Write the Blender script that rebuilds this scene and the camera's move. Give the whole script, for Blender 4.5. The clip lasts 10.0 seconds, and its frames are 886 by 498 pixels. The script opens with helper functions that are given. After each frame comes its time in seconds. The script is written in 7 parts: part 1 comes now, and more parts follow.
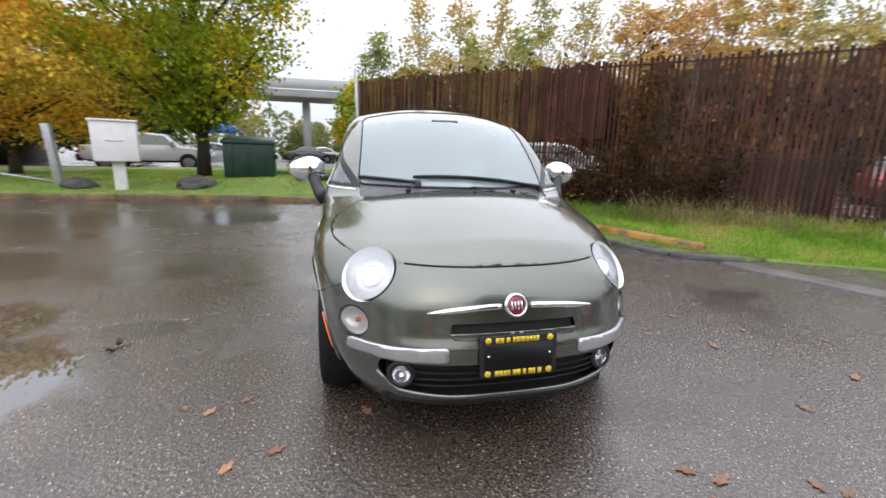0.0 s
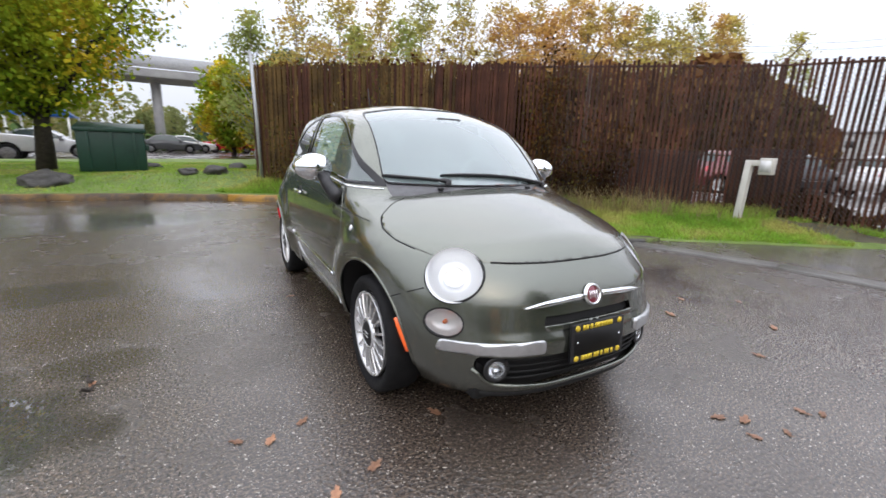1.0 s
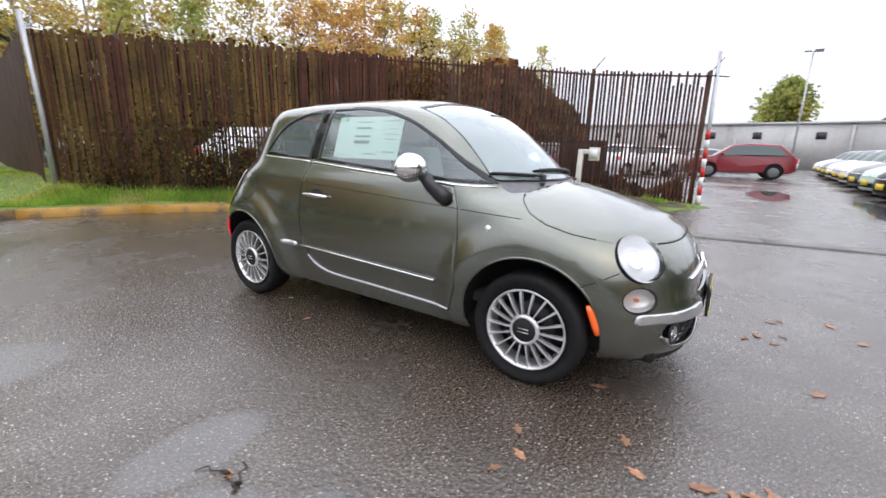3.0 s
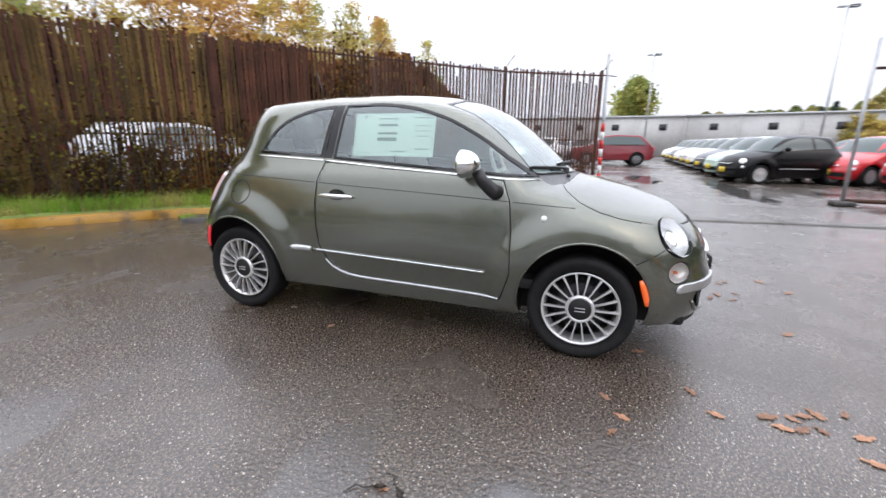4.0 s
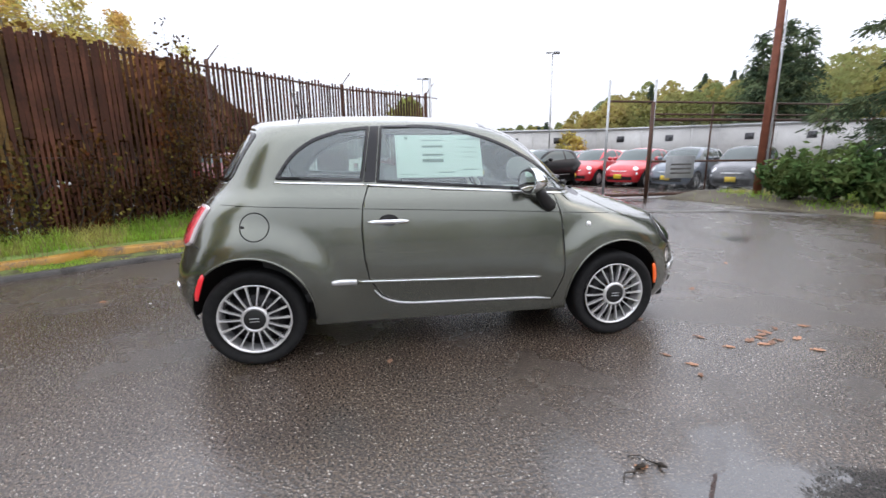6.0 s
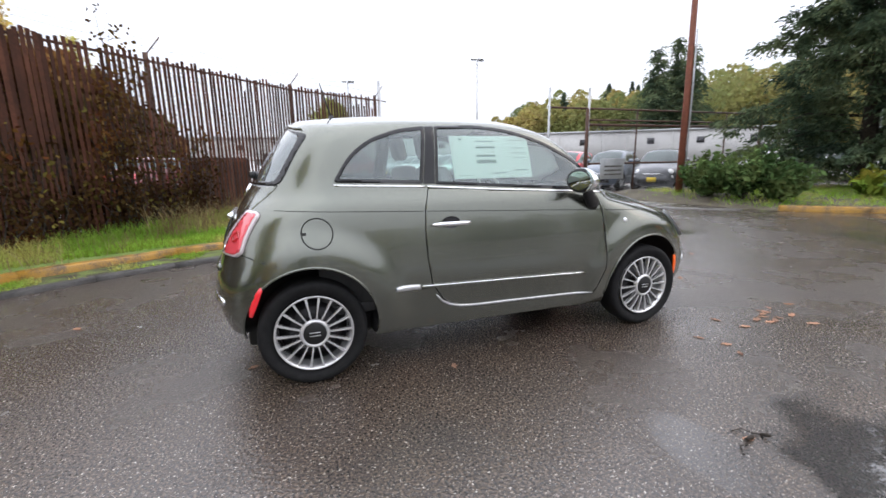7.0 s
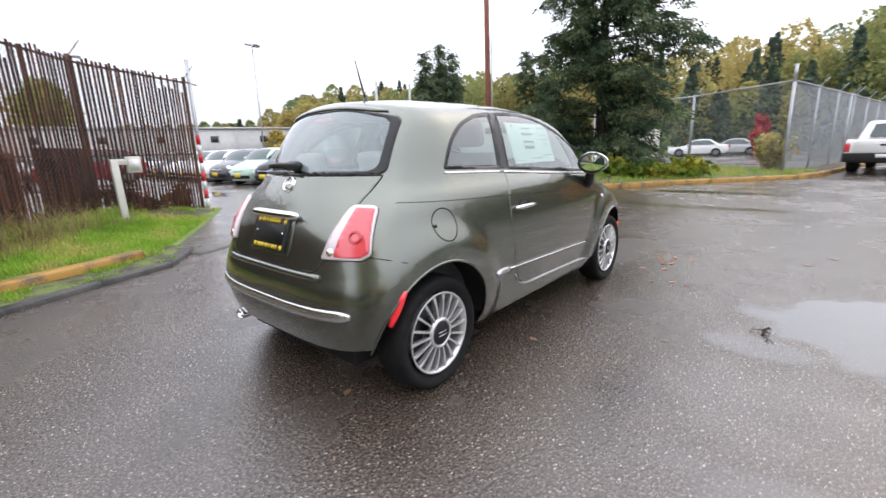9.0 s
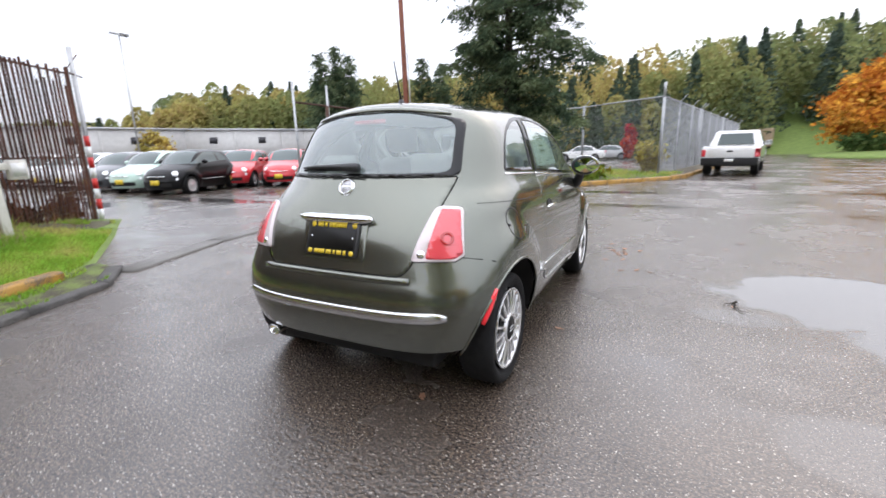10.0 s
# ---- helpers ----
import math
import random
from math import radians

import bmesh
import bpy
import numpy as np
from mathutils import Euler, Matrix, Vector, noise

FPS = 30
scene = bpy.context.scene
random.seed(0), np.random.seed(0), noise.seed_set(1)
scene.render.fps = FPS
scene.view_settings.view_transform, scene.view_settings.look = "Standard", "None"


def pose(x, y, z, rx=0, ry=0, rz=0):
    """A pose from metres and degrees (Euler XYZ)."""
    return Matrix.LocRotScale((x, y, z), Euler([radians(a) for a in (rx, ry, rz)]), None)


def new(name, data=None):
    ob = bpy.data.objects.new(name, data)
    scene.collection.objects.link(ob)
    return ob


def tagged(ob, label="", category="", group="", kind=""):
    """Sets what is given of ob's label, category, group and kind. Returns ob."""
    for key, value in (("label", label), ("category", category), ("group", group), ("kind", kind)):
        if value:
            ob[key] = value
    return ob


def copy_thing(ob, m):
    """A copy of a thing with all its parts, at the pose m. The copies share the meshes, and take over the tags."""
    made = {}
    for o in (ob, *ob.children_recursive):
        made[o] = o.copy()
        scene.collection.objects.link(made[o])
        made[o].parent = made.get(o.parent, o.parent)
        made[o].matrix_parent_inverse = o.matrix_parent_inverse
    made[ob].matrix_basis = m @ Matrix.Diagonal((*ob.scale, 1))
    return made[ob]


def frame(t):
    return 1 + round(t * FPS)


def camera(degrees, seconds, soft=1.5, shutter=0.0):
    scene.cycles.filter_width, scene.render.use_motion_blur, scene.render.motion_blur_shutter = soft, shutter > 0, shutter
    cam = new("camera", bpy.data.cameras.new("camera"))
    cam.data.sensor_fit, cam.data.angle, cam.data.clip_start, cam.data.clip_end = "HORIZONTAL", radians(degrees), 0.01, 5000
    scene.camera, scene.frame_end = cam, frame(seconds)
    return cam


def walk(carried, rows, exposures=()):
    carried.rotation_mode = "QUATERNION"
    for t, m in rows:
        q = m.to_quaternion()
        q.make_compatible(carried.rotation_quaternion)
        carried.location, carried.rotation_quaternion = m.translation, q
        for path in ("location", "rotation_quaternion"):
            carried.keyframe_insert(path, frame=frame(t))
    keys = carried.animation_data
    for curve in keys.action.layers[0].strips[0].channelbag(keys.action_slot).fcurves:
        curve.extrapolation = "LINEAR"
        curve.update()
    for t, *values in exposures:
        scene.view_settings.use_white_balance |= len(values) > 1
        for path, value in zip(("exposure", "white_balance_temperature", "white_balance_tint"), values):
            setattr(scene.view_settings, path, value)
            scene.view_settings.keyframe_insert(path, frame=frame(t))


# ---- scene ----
cam = camera(91.8, 10.0, 1.5, 0.4)
METRES, EYE, TURN = 8.445, 1.183, -13.5
X0, Y0 = -0.651, -3.31
ROWS = [
    (0.0, 0.0, 0.0, 0.0, 0.33, -12.61, -1.49),
    (0.5, -0.0483, 0.0055, 0.0021, -8.58, -12.34, -1.85),
    (1.0, -0.0972, 0.0095, 0.002, -15.78, -13.26, -2.05),
    (1.5, -0.1438, 0.0269, 0.0026, -23.31, -12.66, -1.36),
    (2.0, -0.1914, 0.0479, 0.0023, -31.18, -12.54, -1.79),
    (2.5, -0.2314, 0.0747, -0.0005, -37.32, -12.93, -1.99),
    (4.0, -0.3418, 0.1828, -0.0004, -57.85, -14.04, -0.61),
    (4.5, -0.3697, 0.2255, 0.0018, -67.73, -13.15, -0.76),
    (5.0, -0.3894, 0.2704, 0.0013, -73.09, -11.98, 0.86),
    (5.5, -0.4023, 0.3166, 0.0035, -80.63, -12.44, 0.55),
    (7.0, -0.4032, 0.4595, 0.0024, -97.14, -11.71, 0.9),
    (7.5, -0.3944, 0.5065, 0.0019, -103.95, -13.09, -0.48),
    (8.0, -0.3756, 0.5546, 0.003, -110.59, -13.29, 0.22),
    (8.5, -0.3573, 0.6045, 0.0038, -119.34, -12.69, 1.22),
    (9.0, -0.3305, 0.6478, 0.0008, -126.18, -13.02, 1.6),
    (9.5, -0.3, 0.6902, 0.0009, -132.67, -15.18, 0.9),
    (10.0, -0.2665, 0.7258, 0.0019, -139.86, -12.79, 1.34),
]
walk(cam, [(t, pose(X0, Y0, EYE, 0, 0, TURN) @ pose(METRES * x, METRES * y, METRES * z, 90 + pitch, roll, yaw)) for t, x, y, z, yaw, pitch, roll in ROWS],
     exposures=[(0.0, 0.10, 6500, 14), (1.5, 0.02, 6500, 14), (2.5, 0.14, 6500, 14), (4.0, 0.24, 6500, 14), (5.5, 0.22, 6500, 14), (7.0, 0.16, 6500, 14), (8.0, 0.18, 6500, 14), (9.0, 0.24, 6500, 14), (10.0, 0.26, 6500, 14)])

# ---- sky and light: a bright overcast sky, no hard sun ----
SKY_LOW, SKY_HIGH = 1.0, 2.9
SUN_ELEVATION, SUN_ROTATION = radians(42), radians(200)
world = bpy.data.worlds.new("overcast_sky")
scene.world = world
world.use_nodes = True
wn, wl = world.node_tree.nodes, world.node_tree.links
wn.clear()
sky = wn.new("ShaderNodeTexSky")
sky.sky_type, sky.sun_disc = "NISHITA", False
sky.sun_elevation, sky.sun_rotation = SUN_ELEVATION, SUN_ROTATION
sky.air_density, sky.dust_density, sky.ozone_density = 1.0, 4.0, 1.0
sky_scale = wn.new("ShaderNodeVectorMath")
sky_scale.operation = "SCALE"
sky_scale.inputs["Scale"].default_value = 0.10
wl.new(sky.outputs["Color"], sky_scale.inputs[0])
w_coord = wn.new("ShaderNodeTexCoord")
w_noise = wn.new("ShaderNodeTexNoise")
w_noise.inputs["Scale"].default_value = 2.2
w_noise.inputs["Detail"].default_value = 5.0
wl.new(w_coord.outputs["Generated"], w_noise.inputs["Vector"])
w_ramp = wn.new("ShaderNodeValToRGB")
w_ramp.color_ramp.elements[0].position, w_ramp.color_ramp.elements[0].color = 0.3, (0.80, 0.86, 0.950, 1)
w_ramp.color_ramp.elements[1].position, w_ramp.color_ramp.elements[1].color = 0.7, (0.94, 0.98, 1.055, 1)
wl.new(w_noise.outputs["Fac"], w_ramp.inputs["Fac"])
w_mix = wn.new("ShaderNodeMix")
w_mix.data_type = "RGBA"
w_mix.inputs["Factor"].default_value = 0.85
wl.new(sky_scale.outputs[0], w_mix.inputs["A"])
wl.new(w_ramp.outputs["Color"], w_mix.inputs["B"])
# an overcast dome is three times as bright overhead as at the horizon
w_axis = wn.new("ShaderNodeSeparateXYZ")
wl.new(w_coord.outputs["Generated"], w_axis.inputs[0])
w_rise = wn.new("ShaderNodeMapRange")
for w_slot, w_value in ((1, 0.0), (2, 1.0), (3, SKY_LOW), (4, SKY_HIGH)):
    w_rise.inputs[w_slot].default_value = w_value
wl.new(w_axis.outputs["Z"], w_rise.inputs[0])
w_bg = wn.new("ShaderNodeBackground")
wl.new(w_rise.outputs[0], w_bg.inputs["Strength"])
wl.new(w_mix.outputs["Result"], w_bg.inputs["Color"])
w_out = wn.new("ShaderNodeOutputWorld")
wl.new(w_bg.outputs[0], w_out.inputs["Surface"])

sun_data = bpy.data.lights.new("sun", "SUN")
sun_data.energy, sun_data.angle, sun_data.color = 0.5, radians(110), (1.0, 0.97, 0.93)
sun = new("sun", sun_data)
sun.matrix_world = pose(0, 0, 30, 48, 0, 160)


# ---- materials ----
def material(name, base=(0.5, 0.5, 0.5), rough=0.5, metal=0.0, **more):
    """A plain node material; returns it with its node tree and its shader for further work."""
    m = bpy.data.materials.new(name)
    m.use_nodes = True
    b = m.node_tree.nodes["Principled BSDF"]
    b.inputs["Base Color"].default_value = (*base, 1)
    b.inputs["Roughness"].default_value = rough
    b.inputs["Metallic"].default_value = metal
    for key, value in more.items():
        b.inputs[key.replace("_", " ")].default_value = value
    return m


def tex(m, kind="Noise", scale=5.0, coord="Object", detail=4.0, **more):
    nt = m.node_tree
    n = nt.nodes.new("ShaderNodeTex" + kind)
    n.inputs["Scale"].default_value = scale
    if "Detail" in n.inputs:
        n.inputs["Detail"].default_value = detail
    for key, value in more.items():
        n.inputs[key].default_value = value
    c = nt.nodes.new("ShaderNodeTexCoord" if coord != "Position" else "ShaderNodeNewGeometry")
    nt.links.new(c.outputs[coord], n.inputs["Vector"])
    return n


def ramp(m, source, stops):
    n = m.node_tree.nodes.new("ShaderNodeValToRGB")
    r = n.color_ramp
    while len(r.elements) < len(stops):
        r.elements.new(0.5)
    for e, (p, c) in zip(r.elements, stops):
        e.position, e.color = p, (*c, 1) if len(c) == 3 else c
    m.node_tree.links.new(source, n.inputs["Fac"])
    return n.outputs["Color"]


def blend(m, a, b, factor, mode="MIX"):
    n = m.node_tree.nodes.new("ShaderNodeMix")
    n.data_type, n.blend_type = "RGBA", mode
    for sock, v in (("A", a), ("B", b), ("Factor", factor)):
        if isinstance(v, bpy.types.NodeSocket):
            m.node_tree.links.new(v, n.inputs[sock])
        else:
            n.inputs[sock].default_value = v if sock == "Factor" else (*v, 1)
    return n.outputs["Result"]


def number(m, op, a, b=0.0):
    n = m.node_tree.nodes.new("ShaderNodeMath")
    n.operation = op
    for i, v in enumerate((a, b)):
        if isinstance(v, bpy.types.NodeSocket):
            m.node_tree.links.new(v, n.inputs[i])
        else:
            n.inputs[i].default_value = v
    return n.outputs[0]


def put(m, name, source):
    m.node_tree.links.new(source, m.node_tree.nodes["Principled BSDF"].inputs[name])
    return m


def bump(m, height, strength=0.3, distance=0.01):
    n = m.node_tree.nodes.new("ShaderNodeBump")
    n.inputs["Strength"].default_value, n.inputs["Distance"].default_value = strength, distance
    m.node_tree.links.new(height, n.inputs["Height"])
    return put(m, "Normal", n.outputs["Normal"])


def varied(name, a, b, scale, rough=0.6, metal=0.0, bumps=0.0, fine=None, coord="Object", spread=(0.35, 0.65), **more):
    """Two colours mixed by a large and a fine noise, with relief from the fine one."""
    m = material(name, a, rough, metal, **more)
    big = tex(m, "Noise", scale, coord)
    small = tex(m, "Noise", fine or scale * 9, coord)
    mixed = number(m, "ADD", number(m, "MULTIPLY", big.outputs["Fac"], 0.6), number(m, "MULTIPLY", small.outputs["Fac"], 0.4))
    put(m, "Base Color", ramp(m, mixed, ((spread[0], a), (spread[1], b))))
    if bumps:
        bump(m, small.outputs["Fac"], bumps)
    return m


def each_piece(m, amount=0.25):
    """Vary a material's brightness from object to object."""
    nt = m.node_tree
    info = nt.nodes.new("ShaderNodeObjectInfo")
    hsv = nt.nodes.new("ShaderNodeHueSaturation")
    sock = nt.nodes["Principled BSDF"].inputs["Base Color"]
    if sock.is_linked:
        nt.links.new(sock.links[0].from_socket, hsv.inputs["Color"])
    else:
        hsv.inputs["Color"].default_value = sock.default_value
    nt.links.new(number(m, "ADD", number(m, "MULTIPLY", info.outputs["Random"], 2 * amount), 1 - amount), hsv.inputs["Value"])
    nt.links.new(hsv.outputs["Color"], sock)
    return m


def pane(name, tint=(0.80, 0.88, 0.85), gloss=0.02, sky_veil=0.0):
    """Thin glass: clear, with a mirror sheen that grows at grazing angles."""
    m = bpy.data.materials.new(name)
    m.use_nodes = True
    nt = m.node_tree
    nt.nodes.clear()
    clear, shine, mixer, fres, out = [nt.nodes.new("ShaderNode" + k) for k in ("BsdfTransparent", "BsdfGlossy", "MixShader", "Fresnel", "OutputMaterial")]
    clear.inputs["Color"].default_value = (*tint, 1)
    shine.inputs["Roughness"].default_value = gloss
    fres.inputs["IOR"].default_value = 1.52
    boost = nt.nodes.new("ShaderNodeMath")
    boost.operation, boost.inputs[1].default_value, boost.use_clamp = "MULTIPLY", 1.9, True
    nt.links.new(fres.outputs[0], boost.inputs[0])
    nt.links.new(boost.outputs[0], mixer.inputs[0])
    # diffuse veil: pale sky sheen, and mist, put into the glass's colour
    film, veil = nt.nodes.new("ShaderNodeMixShader"), nt.nodes.new("ShaderNodeBsdfDiffuse")
    veil.inputs["Color"].default_value = (0.53, 0.64, 0.65, 1)
    film.inputs[0].default_value = sky_veil
    nt.links.new(clear.outputs[0], film.inputs[1])
    nt.links.new(veil.outputs[0], film.inputs[2])
    nt.links.new(film.outputs[0], mixer.inputs[1])
    nt.links.new(shine.outputs[0], mixer.inputs[2])
    nt.links.new(mixer.outputs[0], out.inputs["Surface"])
    return m


def car_paint(name, base, flake=0.5, rough=0.32, wet=True):
    m = material(name, base, rough, flake, Coat_Weight=1.0 if max(base) > 0.01 else 0.25, Coat_Roughness=0.03, Specular_IOR_Level=0.5 if max(base) > 0.01 else 0.2)
    n = tex(m, "Noise", 900, "Object", 1)
    put(m, "Base Color", ramp(m, n.outputs["Fac"], ((0.3, tuple(c * 0.8 for c in base)), (0.7, tuple(c * 1.25 for c in base)))))
    if wet:
        drops = tex(m, "Voronoi", 210, "Object")
        spots = tex(m, "Noise", 7, "Object", 3)
        keep = number(m, "MULTIPLY", ramp_value(m, drops.outputs["Distance"], 0.0, 0.35, 1, 0), ramp_value(m, spots.outputs["Fac"], 0.42, 0.62, 0, 1))
        b = nt_bump(m, keep, 0.30, 0.002)
        put(m, "Coat Normal", b)
    return m


def ramp_value(m, source, a, b, lo, hi):
    n = m.node_tree.nodes.new("ShaderNodeMapRange")
    for i, v in ((1, a), (2, b), (3, lo), (4, hi)):
        n.inputs[i].default_value = v
    m.node_tree.links.new(source, n.inputs[0])
    return n.outputs[0]


def nt_bump(m, height, strength, distance):
    n = m.node_tree.nodes.new("ShaderNodeBump")
    n.inputs["Strength"].default_value, n.inputs["Distance"].default_value = strength, distance
    m.node_tree.links.new(height, n.inputs["Height"])
    return n.outputs["Normal"]


PAINT = car_paint("olive_grey_metallic_paint", (0.148, 0.156, 0.130), 0.86, 0.24)
CHROME = material("chrome", (0.86, 0.87, 0.88), 0.08, 1.0)
SATIN = varied("satin_silver", (0.55, 0.56, 0.57), (0.66, 0.67, 0.68), 30, 0.32, 0.85)
ALLOY = varied("silver_alloy", (0.66, 0.66, 0.66), (0.78, 0.78, 0.78), 20, 0.27, 0.70)
BLACK = varied("black_plastic", (0.012, 0.012, 0.013), (0.025, 0.025, 0.026), 40, 0.42)
FRIT = material("black_glazing_border", (0.006, 0.006, 0.007), 0.05, 0.0, Specular_IOR_Level=0.4)
RUBBER = varied("tyre_rubber", (0.007, 0.007, 0.008), (0.014, 0.014, 0.014), 25, 0.75, bumps=0.2, Specular_IOR_Level=0.25)
BRIGHT = material("brushed_bright_trim", (0.68, 0.69, 0.70), 0.24, 1.0)
SEAL = material("shut_line_and_shade_black", (0.006, 0.006, 0.006), 0.7)
GLASS = pane("car_glass", (0.74, 0.88, 0.84), sky_veil=0.16)
VEILED = pane("wet_mist_and_sheen_glass", (0.72, 0.87, 0.86), sky_veil=0.41)
REAR_PANE = pane("rear_car_glass", sky_veil=0.28)
TAIL_RED = material("pale_red_lens", (0.72, 0.075, 0.095), 0.12, 0, Coat_Weight=1.0)
RED_LENS = material("red_lens", (0.62, 0.035, 0.05), 0.12, 0, Coat_Weight=1.0)
AMBER_LENS = material("amber_lens", (0.85, 0.16, 0.02), 0.15, 0, Coat_Weight=1.0)
CLEAR_LENS = pane("clear_lens", (0.95, 0.96, 0.97), 0.03, 0.03)
MARKER_AMBER, MARKER_RED = material("lit_amber_marker", (0.80, 0.14, 0.02), 0.15, 0, Coat_Weight=1.0), material("lit_red_marker", (0.60, 0.02, 0.03), 0.12, 0, Coat_Weight=1.0)
for _m, _glow in ((MARKER_AMBER, (1.0, 0.10, 0.01, 1)), (MARKER_RED, (1.0, 0.02, 0.03, 1))):
    _m.node_tree.nodes["Principled BSDF"].inputs["Emission Color"].default_value = _glow
    _m.node_tree.nodes["Principled BSDF"].inputs["Emission Strength"].default_value = 0.28
REFLECTOR = material("lamp_reflector", (0.85, 0.86, 0.88), 0.18, 1.0)
LAMP_GLOW = material("lit_headlamp", (0.9, 0.88, 0.8), 0.3)
_b = LAMP_GLOW.node_tree.nodes["Principled BSDF"]
_b.inputs["Emission Color"].default_value = (1.0, 0.93, 0.78, 1)
_b.inputs["Emission Strength"].default_value = 0.55
SEAT = varied("light_grey_seat_leather", (0.42, 0.42, 0.40), (0.52, 0.52, 0.50), 12, 0.55, bumps=0.1)
TRIM_IN = varied("ivory_trim", (0.55, 0.54, 0.50), (0.62, 0.61, 0.57), 9, 0.6)
DASH = varied("dark_dashboard", (0.03, 0.03, 0.03), (0.05, 0.05, 0.05), 14, 0.6)


# ---- building tools ----
def finish(bm, name, mat=None, smooth=True):
    me = bpy.data.meshes.new(name)
    bm.to_mesh(me)
    bm.free()
    if mat is not None:
        for one in (mat if isinstance(mat, (list, tuple)) else (mat,)):
            me.materials.append(one)
    if smooth:
        me.shade_smooth()
    return me


def part(name, bm, mat, parent=None, label="", smooth=True, at=None):
    """Links a bmesh as one mesh object, under a thing or a part."""
    ob = new(name, finish(bm, name, mat, smooth))
    if parent is not None:
        ob.parent = parent
    if at is not None:
        ob.matrix_basis = at
    return tagged(ob, label) if label else ob


def thing(name, label, category, group="", at=None, kind=""):
    ob = new(name)
    ob.empty_display_size = 0.1
    if at is not None:
        ob.matrix_basis = at
    return tagged(ob, label, category, group, kind)


def box(bm, x0, x1, y0, y1, z0, z1, bevel=0.0, m=None):
    r = bmesh.ops.create_cube(bm, size=1.0)
    vs = r["verts"]
    for v in vs:
        v.co = Vector(((x0 + x1) / 2 + v.co.x * (x1 - x0), (y0 + y1) / 2 + v.co.y * (y1 - y0), (z0 + z1) / 2 + v.co.z * (z1 - z0)))
    if bevel:
        edges = list({e for v in vs for e in v.link_edges})
        res = bmesh.ops.bevel(bm, geom=edges, offset=bevel, segments=2, profile=0.5, affect="EDGES")
        vs = list({v for f in res["faces"] for v in f.verts} | {v for v in vs if v.is_valid})
    if m is not None:
        bmesh.ops.transform(bm, matrix=m, verts=vs)
    return vs


def boxm(x0, x1, y0, y1, z0, z1, bevel=0.0, m=None):
    bm = bmesh.new()
    box(bm, x0, x1, y0, y1, z0, z1, bevel, m)
    return bm


def tube(bm, points, radius, sides=8, closed=False, caps=True):
    """A round bar along points; radius is a number or one for each point."""
    pts = [Vector(p) for p in points]
    n = len(pts)
    rads = [float(r) for r in radius] if isinstance(radius, (list, tuple)) else [float(radius)] * n
    rings, up = [], None
    for i, p in enumerate(pts):
        a = pts[i - 1] if i or closed else p
        b = pts[(i + 1) % n] if i < n - 1 or closed else p
        d = (b - a).normalized()
        if up is None:
            up = d.orthogonal().normalized()
        up = (up - d * up.dot(d)).normalized()
        side = d.cross(up)
        rings.append([bm.verts.new(p + rads[i] * (math.cos(t) * up + math.sin(t) * side)) for t in [2 * math.pi * k / sides for k in range(sides)]])
    for i in range(n if closed else n - 1):
        r0, r1 = rings[i], rings[(i + 1) % n]
        for k in range(sides):
            bm.faces.new((r0[k], r0[(k + 1) % sides], r1[(k + 1) % sides], r1[k]))
    if caps and not closed:
        bm.faces.new(rings[0][::-1])
        bm.faces.new(rings[-1])
    return bm


def tubem(points, radius, sides=8, closed=False):
    return tube(bmesh.new(), points, radius, sides, closed)


def spin(bm, profile, segments=32, axis="X", m=None, closed=False):
    """Turns a profile of (along, radius) about an axis."""
    rings = []
    made = []
    for a, r in profile:
        ring = []
        for k in range(segments):
            t = 2 * math.pi * k / segments
            c, s = r * math.cos(t), r * math.sin(t)
            co = (a, c, s) if axis == "X" else (c, a, s) if axis == "Y" else (c, s, a)
            ring.append(bm.verts.new(co))
        rings.append(ring)
        made += ring
    count = len(rings)
    for i in range(count if closed else count - 1):
        r0, r1 = rings[i], rings[(i + 1) % count]
        for k in range(segments):
            bm.faces.new((r0[k], r0[(k + 1) % segments], r1[(k + 1) % segments], r1[k]))
    if m is not None:
        bmesh.ops.transform(bm, matrix=m, verts=made)
    bmesh.ops.recalc_face_normals(bm, faces=bm.faces)
    return bm


def spinm(profile, segments=32, axis="X", m=None, closed=False):
    return spin(bmesh.new(), profile, segments, axis, m, closed)


def slab(outline, depth, m=None, bevel=0.0):
    """A flat plate from an outline of (x, y), its face at z = 0 and its back at -depth."""
    bm = bmesh.new()
    vs = [bm.verts.new((x, y, 0)) for x, y in outline]
    f = bm.faces.new(vs)
    if f.normal.z < 0 or True:
        f.normal_update()
        if f.normal.z < 0:
            f.normal_flip()
    ext = bmesh.ops.extrude_face_region(bm, geom=[f])
    bmesh.ops.translate(bm, vec=(0, 0, -depth), verts=[g for g in ext["geom"] if isinstance(g, bmesh.types.BMVert)])
    bmesh.ops.recalc_face_normals(bm, faces=bm.faces)
    if bevel:
        top = [e for e in bm.edges if all(abs(v.co.z) < 1e-6 for v in e.verts)]
        bmesh.ops.bevel(bm, geom=top, offset=bevel, segments=2, profile=0.5, affect="EDGES")
    if m is not None:
        bmesh.ops.transform(bm, matrix=m, verts=bm.verts)
    return bm


